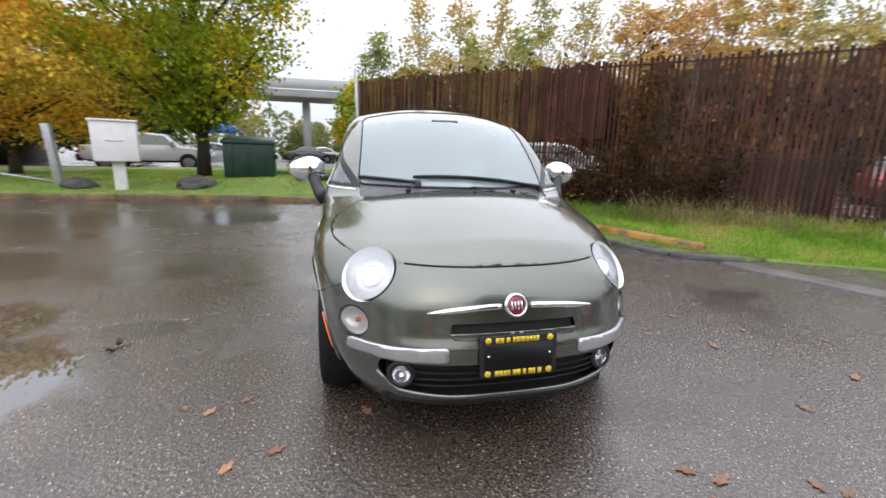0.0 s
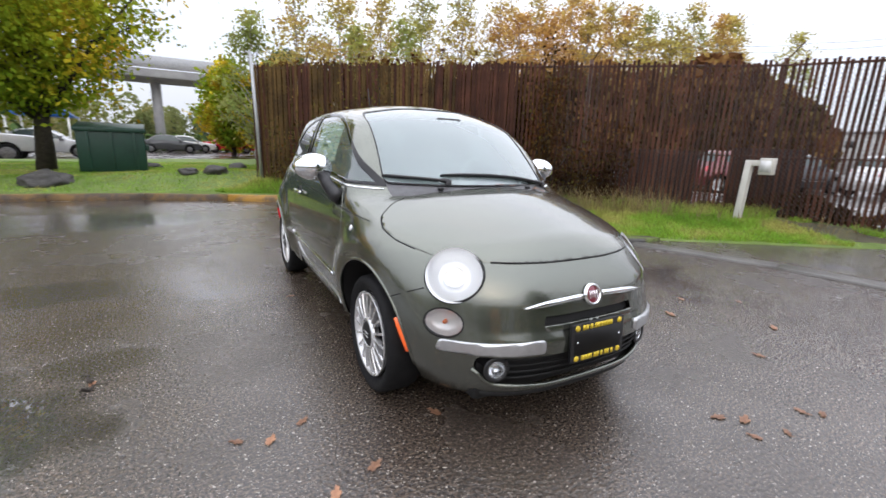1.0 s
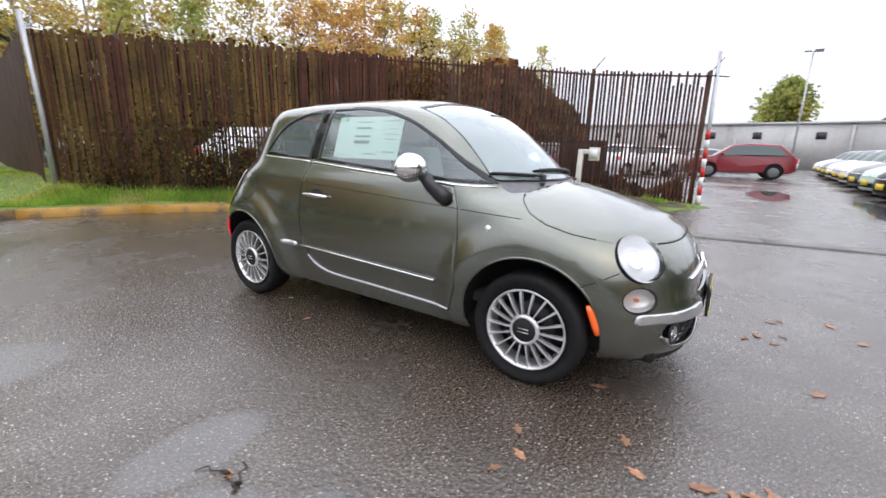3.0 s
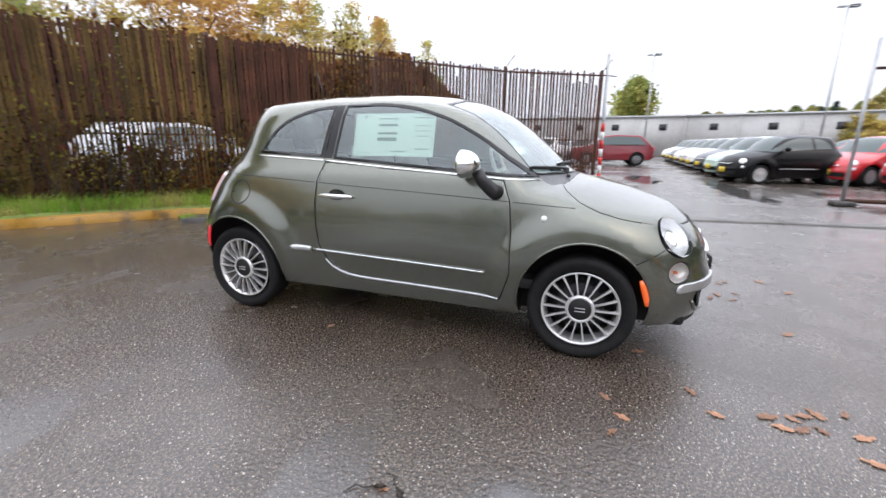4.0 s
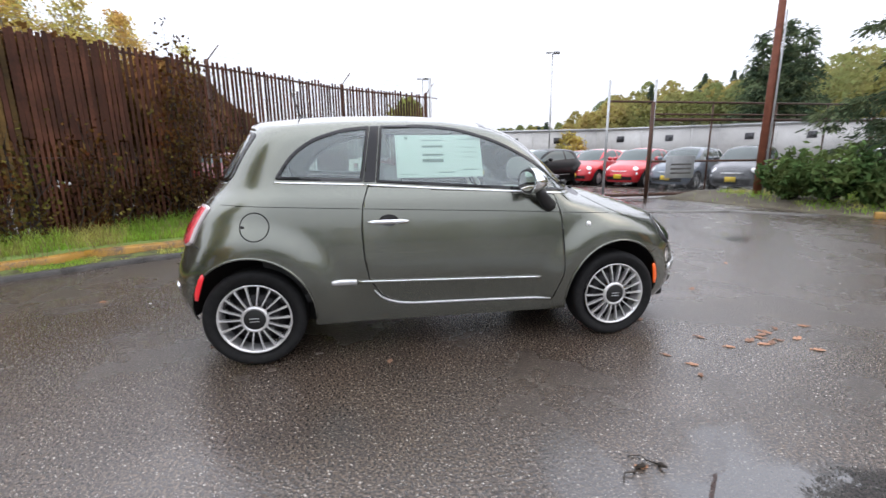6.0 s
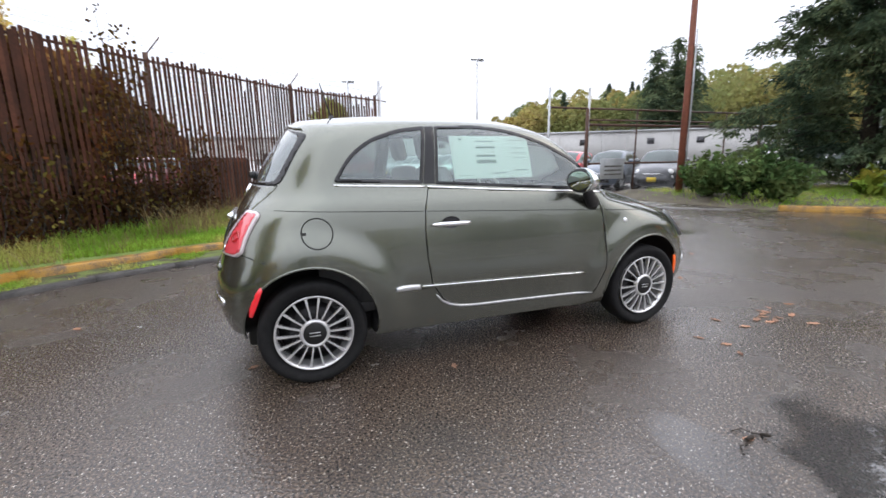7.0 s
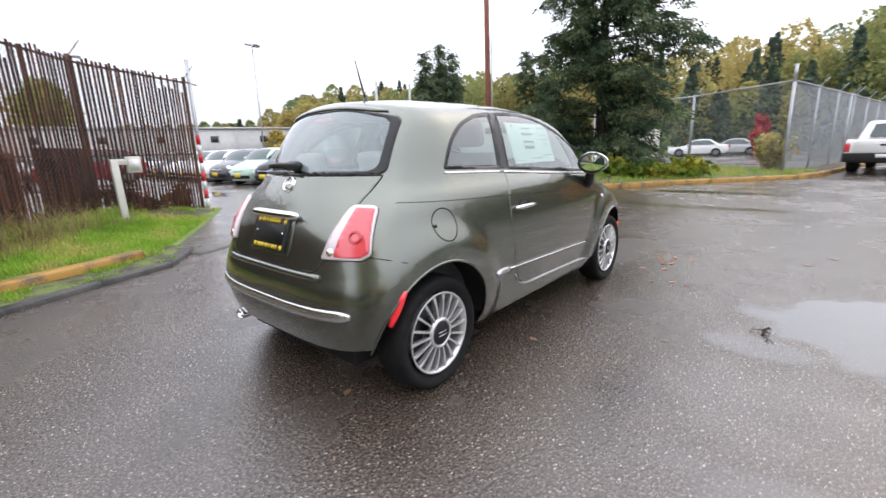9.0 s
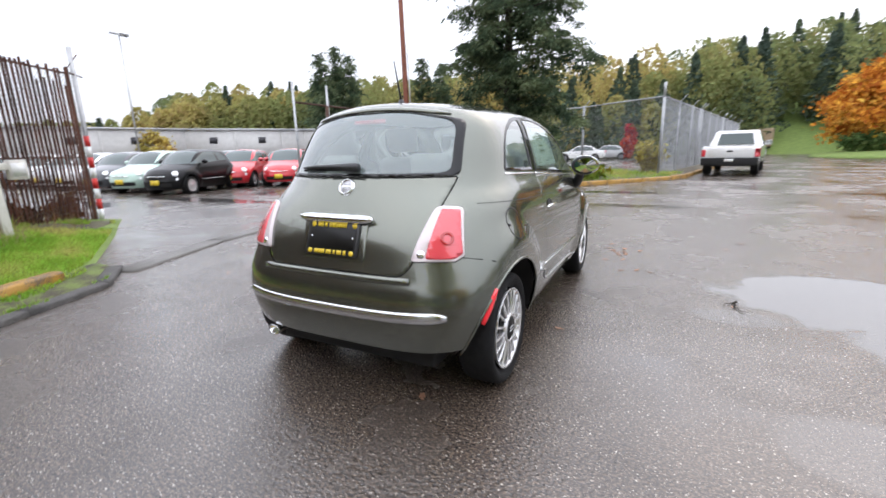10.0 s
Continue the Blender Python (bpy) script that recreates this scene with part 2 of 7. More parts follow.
def smooth_curve(knots):
    """A monotone cubic through (t, value) knots, for arrays."""
    t = np.array([k[0] for k in knots], float)
    v = np.array([k[1] for k in knots], float)
    h, d = np.diff(t), np.diff(v) / np.diff(t)
    s = np.zeros(len(t))
    s[0], s[-1] = d[0], d[-1]
    for i in range(1, len(t) - 1):
        if d[i - 1] * d[i] > 0:
            w1, w2 = 2 * h[i] + h[i - 1], h[i] + 2 * h[i - 1]
            s[i] = (w1 + w2) / (w1 / d[i - 1] + w2 / d[i])

    def value(q):
        q = np.clip(np.asarray(q, float), t[0], t[-1])
        i = np.clip(np.searchsorted(t, q) - 1, 0, len(t) - 2)
        u = (q - t[i]) / h[i]
        return ((1 + 2 * u) * (1 - u) ** 2) * v[i] + u * (1 - u) ** 2 * h[i] * s[i] + u * u * (3 - 2 * u) * v[i + 1] + u * u * (u - 1) * h[i] * s[i + 1]

    return value


def rounded(points, radius, steps=5):
    """Rounds the corners of an outline."""
    out, n = [], len(points)
    for i in range(n):
        a, b, c = Vector(points[i - 1]), Vector(points[i]), Vector(points[(i + 1) % n])
        r = radius[i] if isinstance(radius, (list, tuple)) else radius
        r = min(r, 0.48 * (a - b).length, 0.48 * (c - b).length)
        p, q = b + (a - b).normalized() * r, b + (c - b).normalized() * r
        for k in range(steps + 1):
            t = k / steps
            out.append(tuple((1 - t) ** 2 * p + 2 * t * (1 - t) * b + t * t * q))
    return out


def grown(points, d):
    """A convex outline moved outwards by d, or inwards where d is below zero."""
    pts = [Vector(p) for p in points]
    area = sum(a.x * b.y - b.x * a.y for a, b in zip(pts, pts[1:] + pts[:1]))
    if area < 0:
        pts.reverse()
    if d < 0:
        out = pts[:]
        for a, b in zip(pts, pts[1:] + pts[:1]):
            if (b - a).length < 1e-5:
                continue
            e = (b - a).normalized()
            n = Vector((e.y, -e.x))
            lim = a.dot(n) + d
            clipped = []
            for p, q in zip(out, out[1:] + out[:1]):
                fp, fq = p.dot(n) - lim, q.dot(n) - lim
                if fp <= 0:
                    clipped.append(p)
                if fp * fq < 0:
                    clipped.append(p.lerp(q, fp / (fp - fq)))
            out = clipped
        kept = [p for k, p in enumerate(out) if (p - out[k - 1]).length > 1e-4]
        return [tuple(p) for p in kept]
    out = []
    for i, b in enumerate(pts):
        a, c = pts[i - 1], pts[(i + 1) % len(pts)]
        e = (c - a).normalized()
        out.append(tuple(b + Vector((e.y, -e.x)) * d))
    return out


def convex_cut(bm, outline, u, v, keep):
    """Cuts the outline of (u, v) pairs through the faces that keep() admits and returns the faces within."""
    u, v = Vector(u), Vector(v)
    pts = [Vector(p) for p in outline]
    area = sum(a.x * b.y - b.x * a.y for a, b in zip(pts, pts[1:] + pts[:1]))
    if area < 0:
        pts.reverse()
    lo = Vector((min(p.x for p in pts), min(p.y for p in pts)))
    hi = Vector((max(p.x for p in pts), max(p.y for p in pts)))
    inside = []
    for f in bm.faces:
        if not keep(f.calc_center_median(), f.normal):
            continue
        us, vs = [w.co.dot(u) for w in f.verts], [w.co.dot(v) for w in f.verts]
        if max(us) >= lo.x and min(us) <= hi.x and max(vs) >= lo.y and min(vs) <= hi.y:
            inside.append(f)
    for a, b in zip(pts, pts[1:] + pts[:1]):
        e = b - a
        if e.length < 1e-6:
            continue
        n = (u * e.y - v * e.x).normalized()
        co = u * a.x + v * a.y
        off = co.dot(n)
        geom = list({w for f in inside for w in f.verts}) + list({k for f in inside for k in f.edges}) + inside
        res = bmesh.ops.bisect_plane(bm, geom=geom, dist=1e-6, plane_co=co, plane_no=n)
        inside = [f for f in res["geom"] if isinstance(f, bmesh.types.BMFace) and f.is_valid and f.calc_center_median().dot(n) < off]
    return inside


def lift(bm, faces, shift=0.0, depth=0.0):
    """Takes faces out of bm as a mesh of their own, moved along the normals, with an edge turned in by depth."""
    bm.normal_update()
    out, made = bmesh.new(), {}
    for f in faces:
        for w in f.verts:
            if w not in made:
                made[w] = out.verts.new(w.co + w.normal * shift)
        try:
            out.faces.new([made[w] for w in f.verts])
        except ValueError:
            pass
    normals = {made[w]: w.normal.copy() for w in made}
    if depth:
        rim = [e for e in out.edges if len(e.link_faces) == 1]
        back = {}
        for e in rim:
            for w in e.verts:
                if w not in back:
                    back[w] = out.verts.new(w.co - normals[w] * depth)
        for e in rim:
            f = e.link_faces[0]
            a, b = e.verts
            ls = list(f.verts)
            if ls[(ls.index(a) + 1) % len(ls)] is b:
                a, b = b, a
            out.faces.new((a, b, back[b], back[a]))
    bmesh.ops.delete(bm, geom=[f for f in faces if f.is_valid], context="FACES_ONLY")
    loose = [e for e in bm.edges if not e.link_faces]
    bmesh.ops.delete(bm, geom=loose, context="EDGES")
    loose = [w for w in bm.verts if not w.link_faces]
    bmesh.ops.delete(bm, geom=loose, context="VERTS")
    out.normal_update()
    return out


# ---- materials of the lot ----
def asphalt():
    m = material("wet_asphalt", (0.03, 0.03, 0.03), 0.6)
    nt = m.node_tree
    grit = tex(m, "Noise", 82, "Position", 3)
    tar = ramp(m, grit.outputs["Fac"], ((0.38, (0.010, 0.0074, 0.0056)), (0.50, (0.042, 0.0315, 0.0235)), (0.63, (0.120, 0.090, 0.066))))
    mid = tex(m, "Noise", 2.6, "Position", 5)
    big = tex(m, "Noise", 0.55, "Position", 5)
    c = blend(m, tar, ramp(m, mid.outputs["Fac"], ((0.3, (0.80, 0.76, 0.74)), (0.7, (1.15, 1.10, 1.06)))), 1.0, "MULTIPLY")
    # pale stones of two sizes, each a small round fleck; the finest set paints wet glints
    stones = None
    for scale, share, much in ((46, 0.62, 0.9), (28, 0.74, 0.9), (70, 0.84, 0.9)):
        v = tex(m, "Voronoi", scale, "Position")
        v.voronoi_dimensions = "2D"
        cell = nt.nodes.new("ShaderNodeSeparateColor")
        nt.links.new(v.outputs["Color"], cell.inputs[0])
        fleck = number(m, "MULTIPLY", ramp_value(m, cell.outputs[0], share, share + 0.02, 0, 1), ramp_value(m, v.outputs["Distance"], 0.44, 0.34, 0, 1))
        shade = ramp(m, cell.outputs[1], ((0.0, (0.065, 0.047, 0.034)), (0.5, (0.20, 0.153, 0.114)), (0.85, (0.35, 0.292, 0.232)), (1.0, (0.56, 0.51, 0.44))))
        c = blend(m, c, shade, number(m, "MULTIPLY", fleck, much))
        stones = v if stones is None else stones
    # a faint brown tint in broad soft drifts
    brown_drift = number(m, "MULTIPLY", ramp_value(m, big.outputs["Fac"], 0.40, 0.34, 0, 0.22), ramp_value(m, mid.outputs["Fac"], 0.45, 0.6, 0.3, 1))
    c = blend(m, c, (0.060, 0.048, 0.026), brown_drift)
    # standing water: shallow hollows by chance, and the large ones of the lot
    pool = ramp_value(m, big.outputs["Fac"], 0.62, 0.70, 0, 0.7)
    geo = nt.nodes.new("ShaderNodeNewGeometry")
    edge = tex(m, "Noise", 2.6, "Position", 6)
    for x, y, rx, ry, depth in POOLS:
        sub = nt.nodes.new("ShaderNodeVectorMath")
        sub.operation, sub.inputs[1].default_value = "SUBTRACT", (x, y, 0)
        nt.links.new(geo.outputs["Position"], sub.inputs[0])
        div = nt.nodes.new("ShaderNodeVectorMath")
        div.operation, div.inputs[1].default_value = "DIVIDE", (rx, ry, 50)
        nt.links.new(sub.outputs[0], div.inputs[0])
        dist = nt.nodes.new("ShaderNodeVectorMath")
        dist.operation = "LENGTH"
        nt.links.new(div.outputs[0], dist.inputs[0])
        ragged = number(m, "ADD", dist.outputs["Value"], number(m, "MULTIPLY", number(m, "SUBTRACT", edge.outputs["Fac"], 0.5), 0.9))
        pool = number(m, "MAXIMUM", pool, ramp_value(m, ragged, 1.06, 0.86, 0, depth))
    c = blend(m, c, (0.030, 0.030, 0.031), number(m, "MULTIPLY", pool, 0.75))
    put(m, "Base Color", c)
    # a film of rain over the stones, deep and still in the pools
    b = nt.nodes["Principled BSDF"]
    b.inputs["Coat Weight"].default_value = 1.0
    put(m, "Coat IOR", number(m, "ADD", number(m, "MULTIPLY", pool, 0.25), 1.70))
    b.inputs["Specular IOR Level"].default_value = 0.2
    film = ramp_value(m, number(m, "ADD", number(m, "MULTIPLY", mid.outputs["Fac"], 0.35), number(m, "MULTIPLY", big.outputs["Fac"], 0.65)), 0.40, 0.60, 0, 1)
    damp = ramp_value(m, film, 0, 1, 0.31, 0.13)
    put(m, "Coat Roughness", number(m, "ADD", number(m, "MULTIPLY", damp, number(m, "SUBTRACT", 1.0, pool)), 0.012))
    h = number(m, "ADD", number(m, "MULTIPLY", stones.outputs["Distance"], -0.8), number(m, "MULTIPLY", grit.outputs["Fac"], 0.6))
    for slot, much in (("Normal", 0.7), ("Coat Normal", 0.36)):
        n = nt.nodes.new("ShaderNodeBump")
        n.inputs["Distance"].default_value = 0.006
        nt.links.new(number(m, "MULTIPLY", number(m, "MULTIPLY", number(m, "SUBTRACT", 1.0, pool), much), ramp_value(m, film, 0, 1, 1.25, 0.6)), n.inputs["Strength"])
        nt.links.new(h, n.inputs["Height"])
        put(m, slot, n.outputs["Normal"])
    return m


POOLS = ((-2.92, -1.0, 1.0, 0.80, 1.0), (-3.25, -0.2, 0.75, 0.62, 1.0), (-2.50, 1.15, 0.60, 0.30, 0.5), (-1.95, -0.32, 0.30, 0.16, 0.45), (-4.6, 1.5, 1.5, 0.8, 0.75), (-3.6, 4.6, 2.4, 0.9, 0.6), (-6.5, 4.2, 2.0, 1.1, 0.6),
         (-5.5, 6.6, 3.5, 0.5, 0.6), (13.2, -2.9, 2.0, 0.6, 1.0), (10.2, -4.8, 3.0, 0.40, 0.9), (0.5, -9.5, 2.2, 0.35, 0.9), (-0.4, -6.6, 1.6, 0.28, 0.6))


def foliage(name, a, b, c, scale=0.9, through_leaf=0.45, vary=0.8):
    """Thin leaves: three colours in drifts, each leaf a little different, with daylight passing through."""
    m = bpy.data.materials.new(name)
    m.use_nodes = True
    nt = m.node_tree
    nt.nodes.clear()
    n = tex(m, "Noise", scale, "Position", 3)
    colour = ramp(m, n.outputs["Fac"], ((0.36, a), (0.50, b), (0.62, c)))
    geo, hsv = nt.nodes.new("ShaderNodeNewGeometry"), nt.nodes.new("ShaderNodeHueSaturation")
    r = geo.outputs["Random Per Island"]
    nt.links.new(colour, hsv.inputs["Color"])
    nt.links.new(number(m, "ADD", number(m, "MULTIPLY", r, vary), 1 - vary / 2), hsv.inputs["Value"])
    nt.links.new(number(m, "ADD", number(m, "MULTIPLY", r, 0.04), 0.48), hsv.inputs["Hue"])
    front, back, mixer, out = [nt.nodes.new("ShaderNode" + k) for k in ("BsdfDiffuse", "BsdfTranslucent", "MixShader", "OutputMaterial")]
    mixer.inputs[0].default_value = through_leaf
    nt.links.new(hsv.outputs["Color"], front.inputs["Color"])
    nt.links.new(hsv.outputs["Color"], back.inputs["Color"])
    nt.links.new(front.outputs[0], mixer.inputs[1])
    nt.links.new(back.outputs[0], mixer.inputs[2])
    nt.links.new(mixer.outputs[0], out.inputs["Surface"])
    return m


ASPHALT = asphalt()
SOIL = varied("grass_soil", (0.095, 0.145, 0.032), (0.18, 0.25, 0.058), 2.2, 0.9, bumps=0.5, fine=60, coord="Position")
BLADE = foliage("grass_blades", (0.20, 0.35, 0.045), (0.33, 0.49, 0.075), (0.50, 0.47, 0.15), 1.3, 0.45)
DRY = foliage("dry_grass", (0.20, 0.15, 0.07), (0.30, 0.23, 0.12), (0.38, 0.30, 0.16), 2.0, 0.3)
KERB_DULL = varied("bare_brown_kerb", (0.20, 0.115, 0.030), (0.070, 0.050, 0.034), 6, 0.6, bumps=0.5, fine=60, coord="Position", spread=(0.42, 0.56))
KERB = varied("worn_yellow_kerb", (0.37, 0.195, 0.024), (0.105, 0.070, 0.036), 5, 0.45, bumps=0.4, fine=70, coord="Position", spread=(0.48, 0.60))
GRAVEL = varied("gravelly_soil", (0.060, 0.048, 0.032), (0.14, 0.125, 0.085), 1.6, 0.85, bumps=0.6, fine=45, coord="Position")
MUD = varied("muddy_turf", (0.045, 0.034, 0.022), (0.12, 0.16, 0.035), 5, 0.85, bumps=0.6, fine=60, coord="Position", spread=(0.44, 0.56))
CONCRETE = varied("wet_grey_concrete", (0.075, 0.070, 0.064), (0.15, 0.142, 0.128), 3, 0.45, bumps=0.3, fine=60, coord="Position")
SLAT = each_piece(varied("brown_slat", (0.034, 0.0130, 0.0080), (0.104, 0.0400, 0.0230), 2.2, 0.62, bumps=0.2, fine=30, coord="Position", Specular_IOR_Level=0.2), 0.35)
SLAT_OLIVE = each_piece(varied("olive_brown_slat", (0.042, 0.0240, 0.009), (0.145, 0.088, 0.026), 1.6, 0.65, bumps=0.2, fine=24, coord="Position", Specular_IOR_Level=0.2), 0.35)
RUST = varied("rusty_pipe", (0.045, 0.022, 0.015), (0.10, 0.045, 0.025), 9, 0.6, 0.2, bumps=0.2)
GALV = varied("galvanised_steel", (0.36, 0.37, 0.38), (0.50, 0.51, 0.52), 8, 0.45, 0.6)
WIRE = material("grey_wire", (0.30, 0.31, 0.32), 0.5, 0.5)
DARKWIRE = material("weathered_wire", (0.11, 0.10, 0.095), 0.6, 0.4)
MAROON = varied("dark_maroon_board", (0.014, 0.005, 0.005), (0.032, 0.012, 0.010), 3, 0.55, coord="Position")
WHITE = varied("white_paint", (0.70, 0.70, 0.68), (0.80, 0.80, 0.78), 4, 0.45, coord="Position")
TAN = varied("tan_paint", (0.36, 0.27, 0.17), (0.46, 0.35, 0.23), 2, 0.5, coord="Position")
CREAM = varied("cream_paint", (0.58, 0.56, 0.50), (0.68, 0.66, 0.60), 4, 0.5, coord="Position")
REDPAINT = varied("red_band_paint", (0.55, 0.02, 0.02), (0.65, 0.04, 0.03), 5, 0.4)
GREENBIN = varied("dark_green_steel", (0.004, 0.028, 0.017), (0.008, 0.045, 0.027), 3, 0.45, bumps=0.1)
ROCK = varied("dark_boulder", (0.030, 0.028, 0.026), (0.085, 0.080, 0.074), 6, 0.7, bumps=0.8, fine=40)
BARK = varied("wet_bark", (0.020, 0.015, 0.011), (0.055, 0.043, 0.033), 14, 0.85, bumps=0.8, fine=60)
PALEBARK = varied("pale_bark", (0.22, 0.20, 0.17), (0.36, 0.34, 0.30), 6, 0.8)
WALLPAINT = varied("pale_building_wall", (0.42, 0.415, 0.40), (0.53, 0.525, 0.51), 0.4, 0.7, coord="Position", fine=3)
FARDARK = material("dark_opening", (0.03, 0.03, 0.035), 0.4)
POLE = varied("red_brown_timber", (0.13, 0.035, 0.018), (0.22, 0.07, 0.035), 7, 0.7, bumps=0.3)
TARP = material("blue_canopy", (0.03, 0.14, 0.42), 0.5)


MAPLE = foliage("green_and_yellow_leaves", (0.17, 0.25, 0.022), (0.34, 0.38, 0.03), (0.66, 0.46, 0.04), 0.55, 0.5)
GOLD = foliage("golden_leaves", (0.44, 0.42, 0.06), (0.66, 0.47, 0.07), (0.74, 0.42, 0.07), 0.6, 0.5)
POPLAR = foliage("autumn_poplar_leaves", (0.36, 0.36, 0.12), (0.52, 0.41, 0.13), (0.58, 0.36, 0.13), 0.16, 0.55)
POPLAR_GREEN = foliage("pale_green_leaves", (0.26, 0.30, 0.09), (0.36, 0.38, 0.12), (0.46, 0.40, 0.12), 0.3, 0.5)
NEEDLE = foliage("dark_needles", (0.044, 0.068, 0.044), (0.090, 0.125, 0.070), (0.165, 0.20, 0.105), 1.1, 0.35)
BROOM = foliage("dark_green_shrub", (0.055, 0.095, 0.034), (0.105, 0.16, 0.055), (0.16, 0.21, 0.075), 1.5, 0.3)
IVY = foliage("bright_ivy", (0.08, 0.14, 0.02), (0.16, 0.23, 0.035), (0.28, 0.26, 0.04), 1.2, 0.35)
VINE = foliage("withered_vine_leaves", (0.040, 0.022, 0.012), (0.075, 0.045, 0.018), (0.14, 0.060, 0.020), 1.0, 0.3)
CREEPER = foliage("brown_creeper_leaves", (0.075, 0.034, 0.015), (0.13, 0.065, 0.022), (0.17, 0.11, 0.030), 0.9, 0.35)
THICKET = foliage("brown_olive_thicket", (0.095, 0.070, 0.028), (0.16, 0.095, 0.038), (0.25, 0.13, 0.05), 0.35, 0.35)
OLIVE = foliage("olive_yellow_leaves", (0.07, 0.065, 0.018), (0.13, 0.11, 0.03), (0.20, 0.15, 0.04), 1.2, 0.3)
ORANGE = foliage("orange_leaves", (0.50, 0.18, 0.035), (0.62, 0.27, 0.05), (0.64, 0.38, 0.08), 0.5)
WOODS = foliage("far_mixed_leaves", (0.16, 0.20, 0.095), (0.28, 0.30, 0.12), (0.44, 0.36, 0.14), 0.045, 0.5, 0.35)
FIR = foliage("far_fir_needles", (0.075, 0.105, 0.080), (0.095, 0.13, 0.09), (0.12, 0.155, 0.10), 0.2, 0.3)
FALLEN = each_piece(varied("fallen_leaf", (0.20, 0.085, 0.045), (0.38, 0.205, 0.115), 30, 0.55, bumps=0.3), 0.35)


# ---- helpers for plants and long runs ----
def quads(name, points, mat, parent=None, label=""):
    """A mesh of separate quads from an array of shape (n, 4, 3)."""
    n = len(points)
    me = bpy.data.meshes.new(name)
    me.vertices.add(4 * n)
    me.vertices.foreach_set("co", np.ascontiguousarray(points, dtype=np.float32).ravel())
    me.loops.add(4 * n)
    me.loops.foreach_set("vertex_index", np.arange(4 * n, dtype=np.int32))
    me.polygons.add(n)
    me.polygons.foreach_set("loop_start", np.arange(0, 4 * n, 4, dtype=np.int32))
    me.polygons.foreach_set("loop_total", np.full(n, 4, dtype=np.int32))
    me.update(calc_edges=True)
    me.materials.append(mat)
    ob = new(name, me)
    if parent is not None:
        ob.parent = parent
    return tagged(ob, label) if label else ob


def leaves_at(centres, rng, size, stretch=1.5, droop=0.0, flat=0.0):
    """One tilted leaf quad at each centre."""
    n = len(centres)
    a = rng.normal(size=(n, 3))
    a[:, 2] = a[:, 2] * (1 - flat) - droop
    a /= np.linalg.norm(a, axis=1, keepdims=True)
    b = np.cross(a, rng.normal(size=(n, 3)))
    b /= np.linalg.norm(b, axis=1, keepdims=True)
    s = size * rng.uniform(0.6, 1.4, (n, 1))
    u, v = a * s * stretch * 0.5, b * s * 0.5
    return np.stack([centres - u, centres - v * 0.9 + u * 0.1, centres + u, centres + v * 0.9 + u * 0.1], axis=1)


def tree(name, label, x, y, z, height, trunk_r, shape, clumps, per, spread, size, leaf_mat, bark, seed, droop=0.3, group="", lean=0.0, limbs=26):
    """A tapered trunk with limbs that end in clumps of leaves; shape(h in 0..1) gives the crown's radius, below zero for bare trunk."""
    rng = np.random.default_rng(seed)
    t = thing(name, label, "tree", group, pose(x, y, z))
    centres = []
    while len(centres) < clumps:
        h = rng.uniform(0, 1)
        r = shape(h)
        if r <= 0:
            continue
        a, q = rng.uniform(0, 2 * math.pi), rng.uniform(0, 1) ** 0.5
        if rng.uniform() > (r / 3.0) ** 0.5 + 0.25:
            continue
        wob = 1 + 0.28 * noise.noise(Vector((math.cos(a) * 1.7 + seed, math.sin(a) * 1.7, h * 4)))
        centres.append((r * q * wob * math.cos(a), r * q * wob * math.sin(a), h * height))
    c = np.array(centres)
    bm = bmesh.new()
    bend = [(lean * k / 8 + 0.03 * height * 0.1 * math.sin(k * 1.3 + seed), 0.02 * height * 0.1 * math.cos(k * 1.7 + seed), height * 0.93 * k / 8) for k in range(9)]
    tube(bm, bend, [trunk_r * (1.25 if k == 0 else 1.0 - 0.105 * k) for k in range(9)], 10)
    picks = rng.choice(len(c), min(limbs, len(c)), replace=False)
    for i in picks:
        px, py, pz = c[i]
        root = max(0.12 * height, pz - (0.25 + 0.5 * rng.uniform()) * math.hypot(px, py) - 0.15 * height * rng.uniform())
        k = min(root / (height * 0.93) * 8, 7.99)
        b0, b1, f = Vector(bend[int(k)]), Vector(bend[int(k) + 1]), k - int(k)
        p0 = b0.lerp(b1, f)
        p2 = Vector((px, py, pz))
        p1 = p0.lerp(p2, 0.5) + Vector((0, 0, 0.06 * height * rng.uniform(-0.2, 0.6)))
        r0 = trunk_r * 0.42 * (1 - 0.7 * root / height)
        tube(bm, [p0, p0.lerp(p1, 0.6), p1, p1.lerp(p2, 0.55), p2], [r0, r0 * 0.8, r0 * 0.6, r0 * 0.4, r0 * 0.15], 6)
    part("trunk", bm, bark, t)
    pts = np.repeat(c, per, axis=0) + rng.normal(size=(len(c) * per, 3)) * np.array([spread, spread, spread * 0.62])
    quads("crown", leaves_at(pts, rng, size, 1.35, droop), leaf_mat, t)
    return t


def along(points, step):
    """Points at an even step along a line of corners, with the way ahead at each."""
    pts = [Vector((*p, 0)) if len(p) == 2 else Vector(p) for p in points]
    out, left = [], 0.0
    for a, b in zip(pts, pts[1:]):
        d = (b - a).length
        q = left
        while q < d:
            out.append((a.lerp(b, q / d), (b - a).normalized()))
            q += step
        left = q - d
    return out


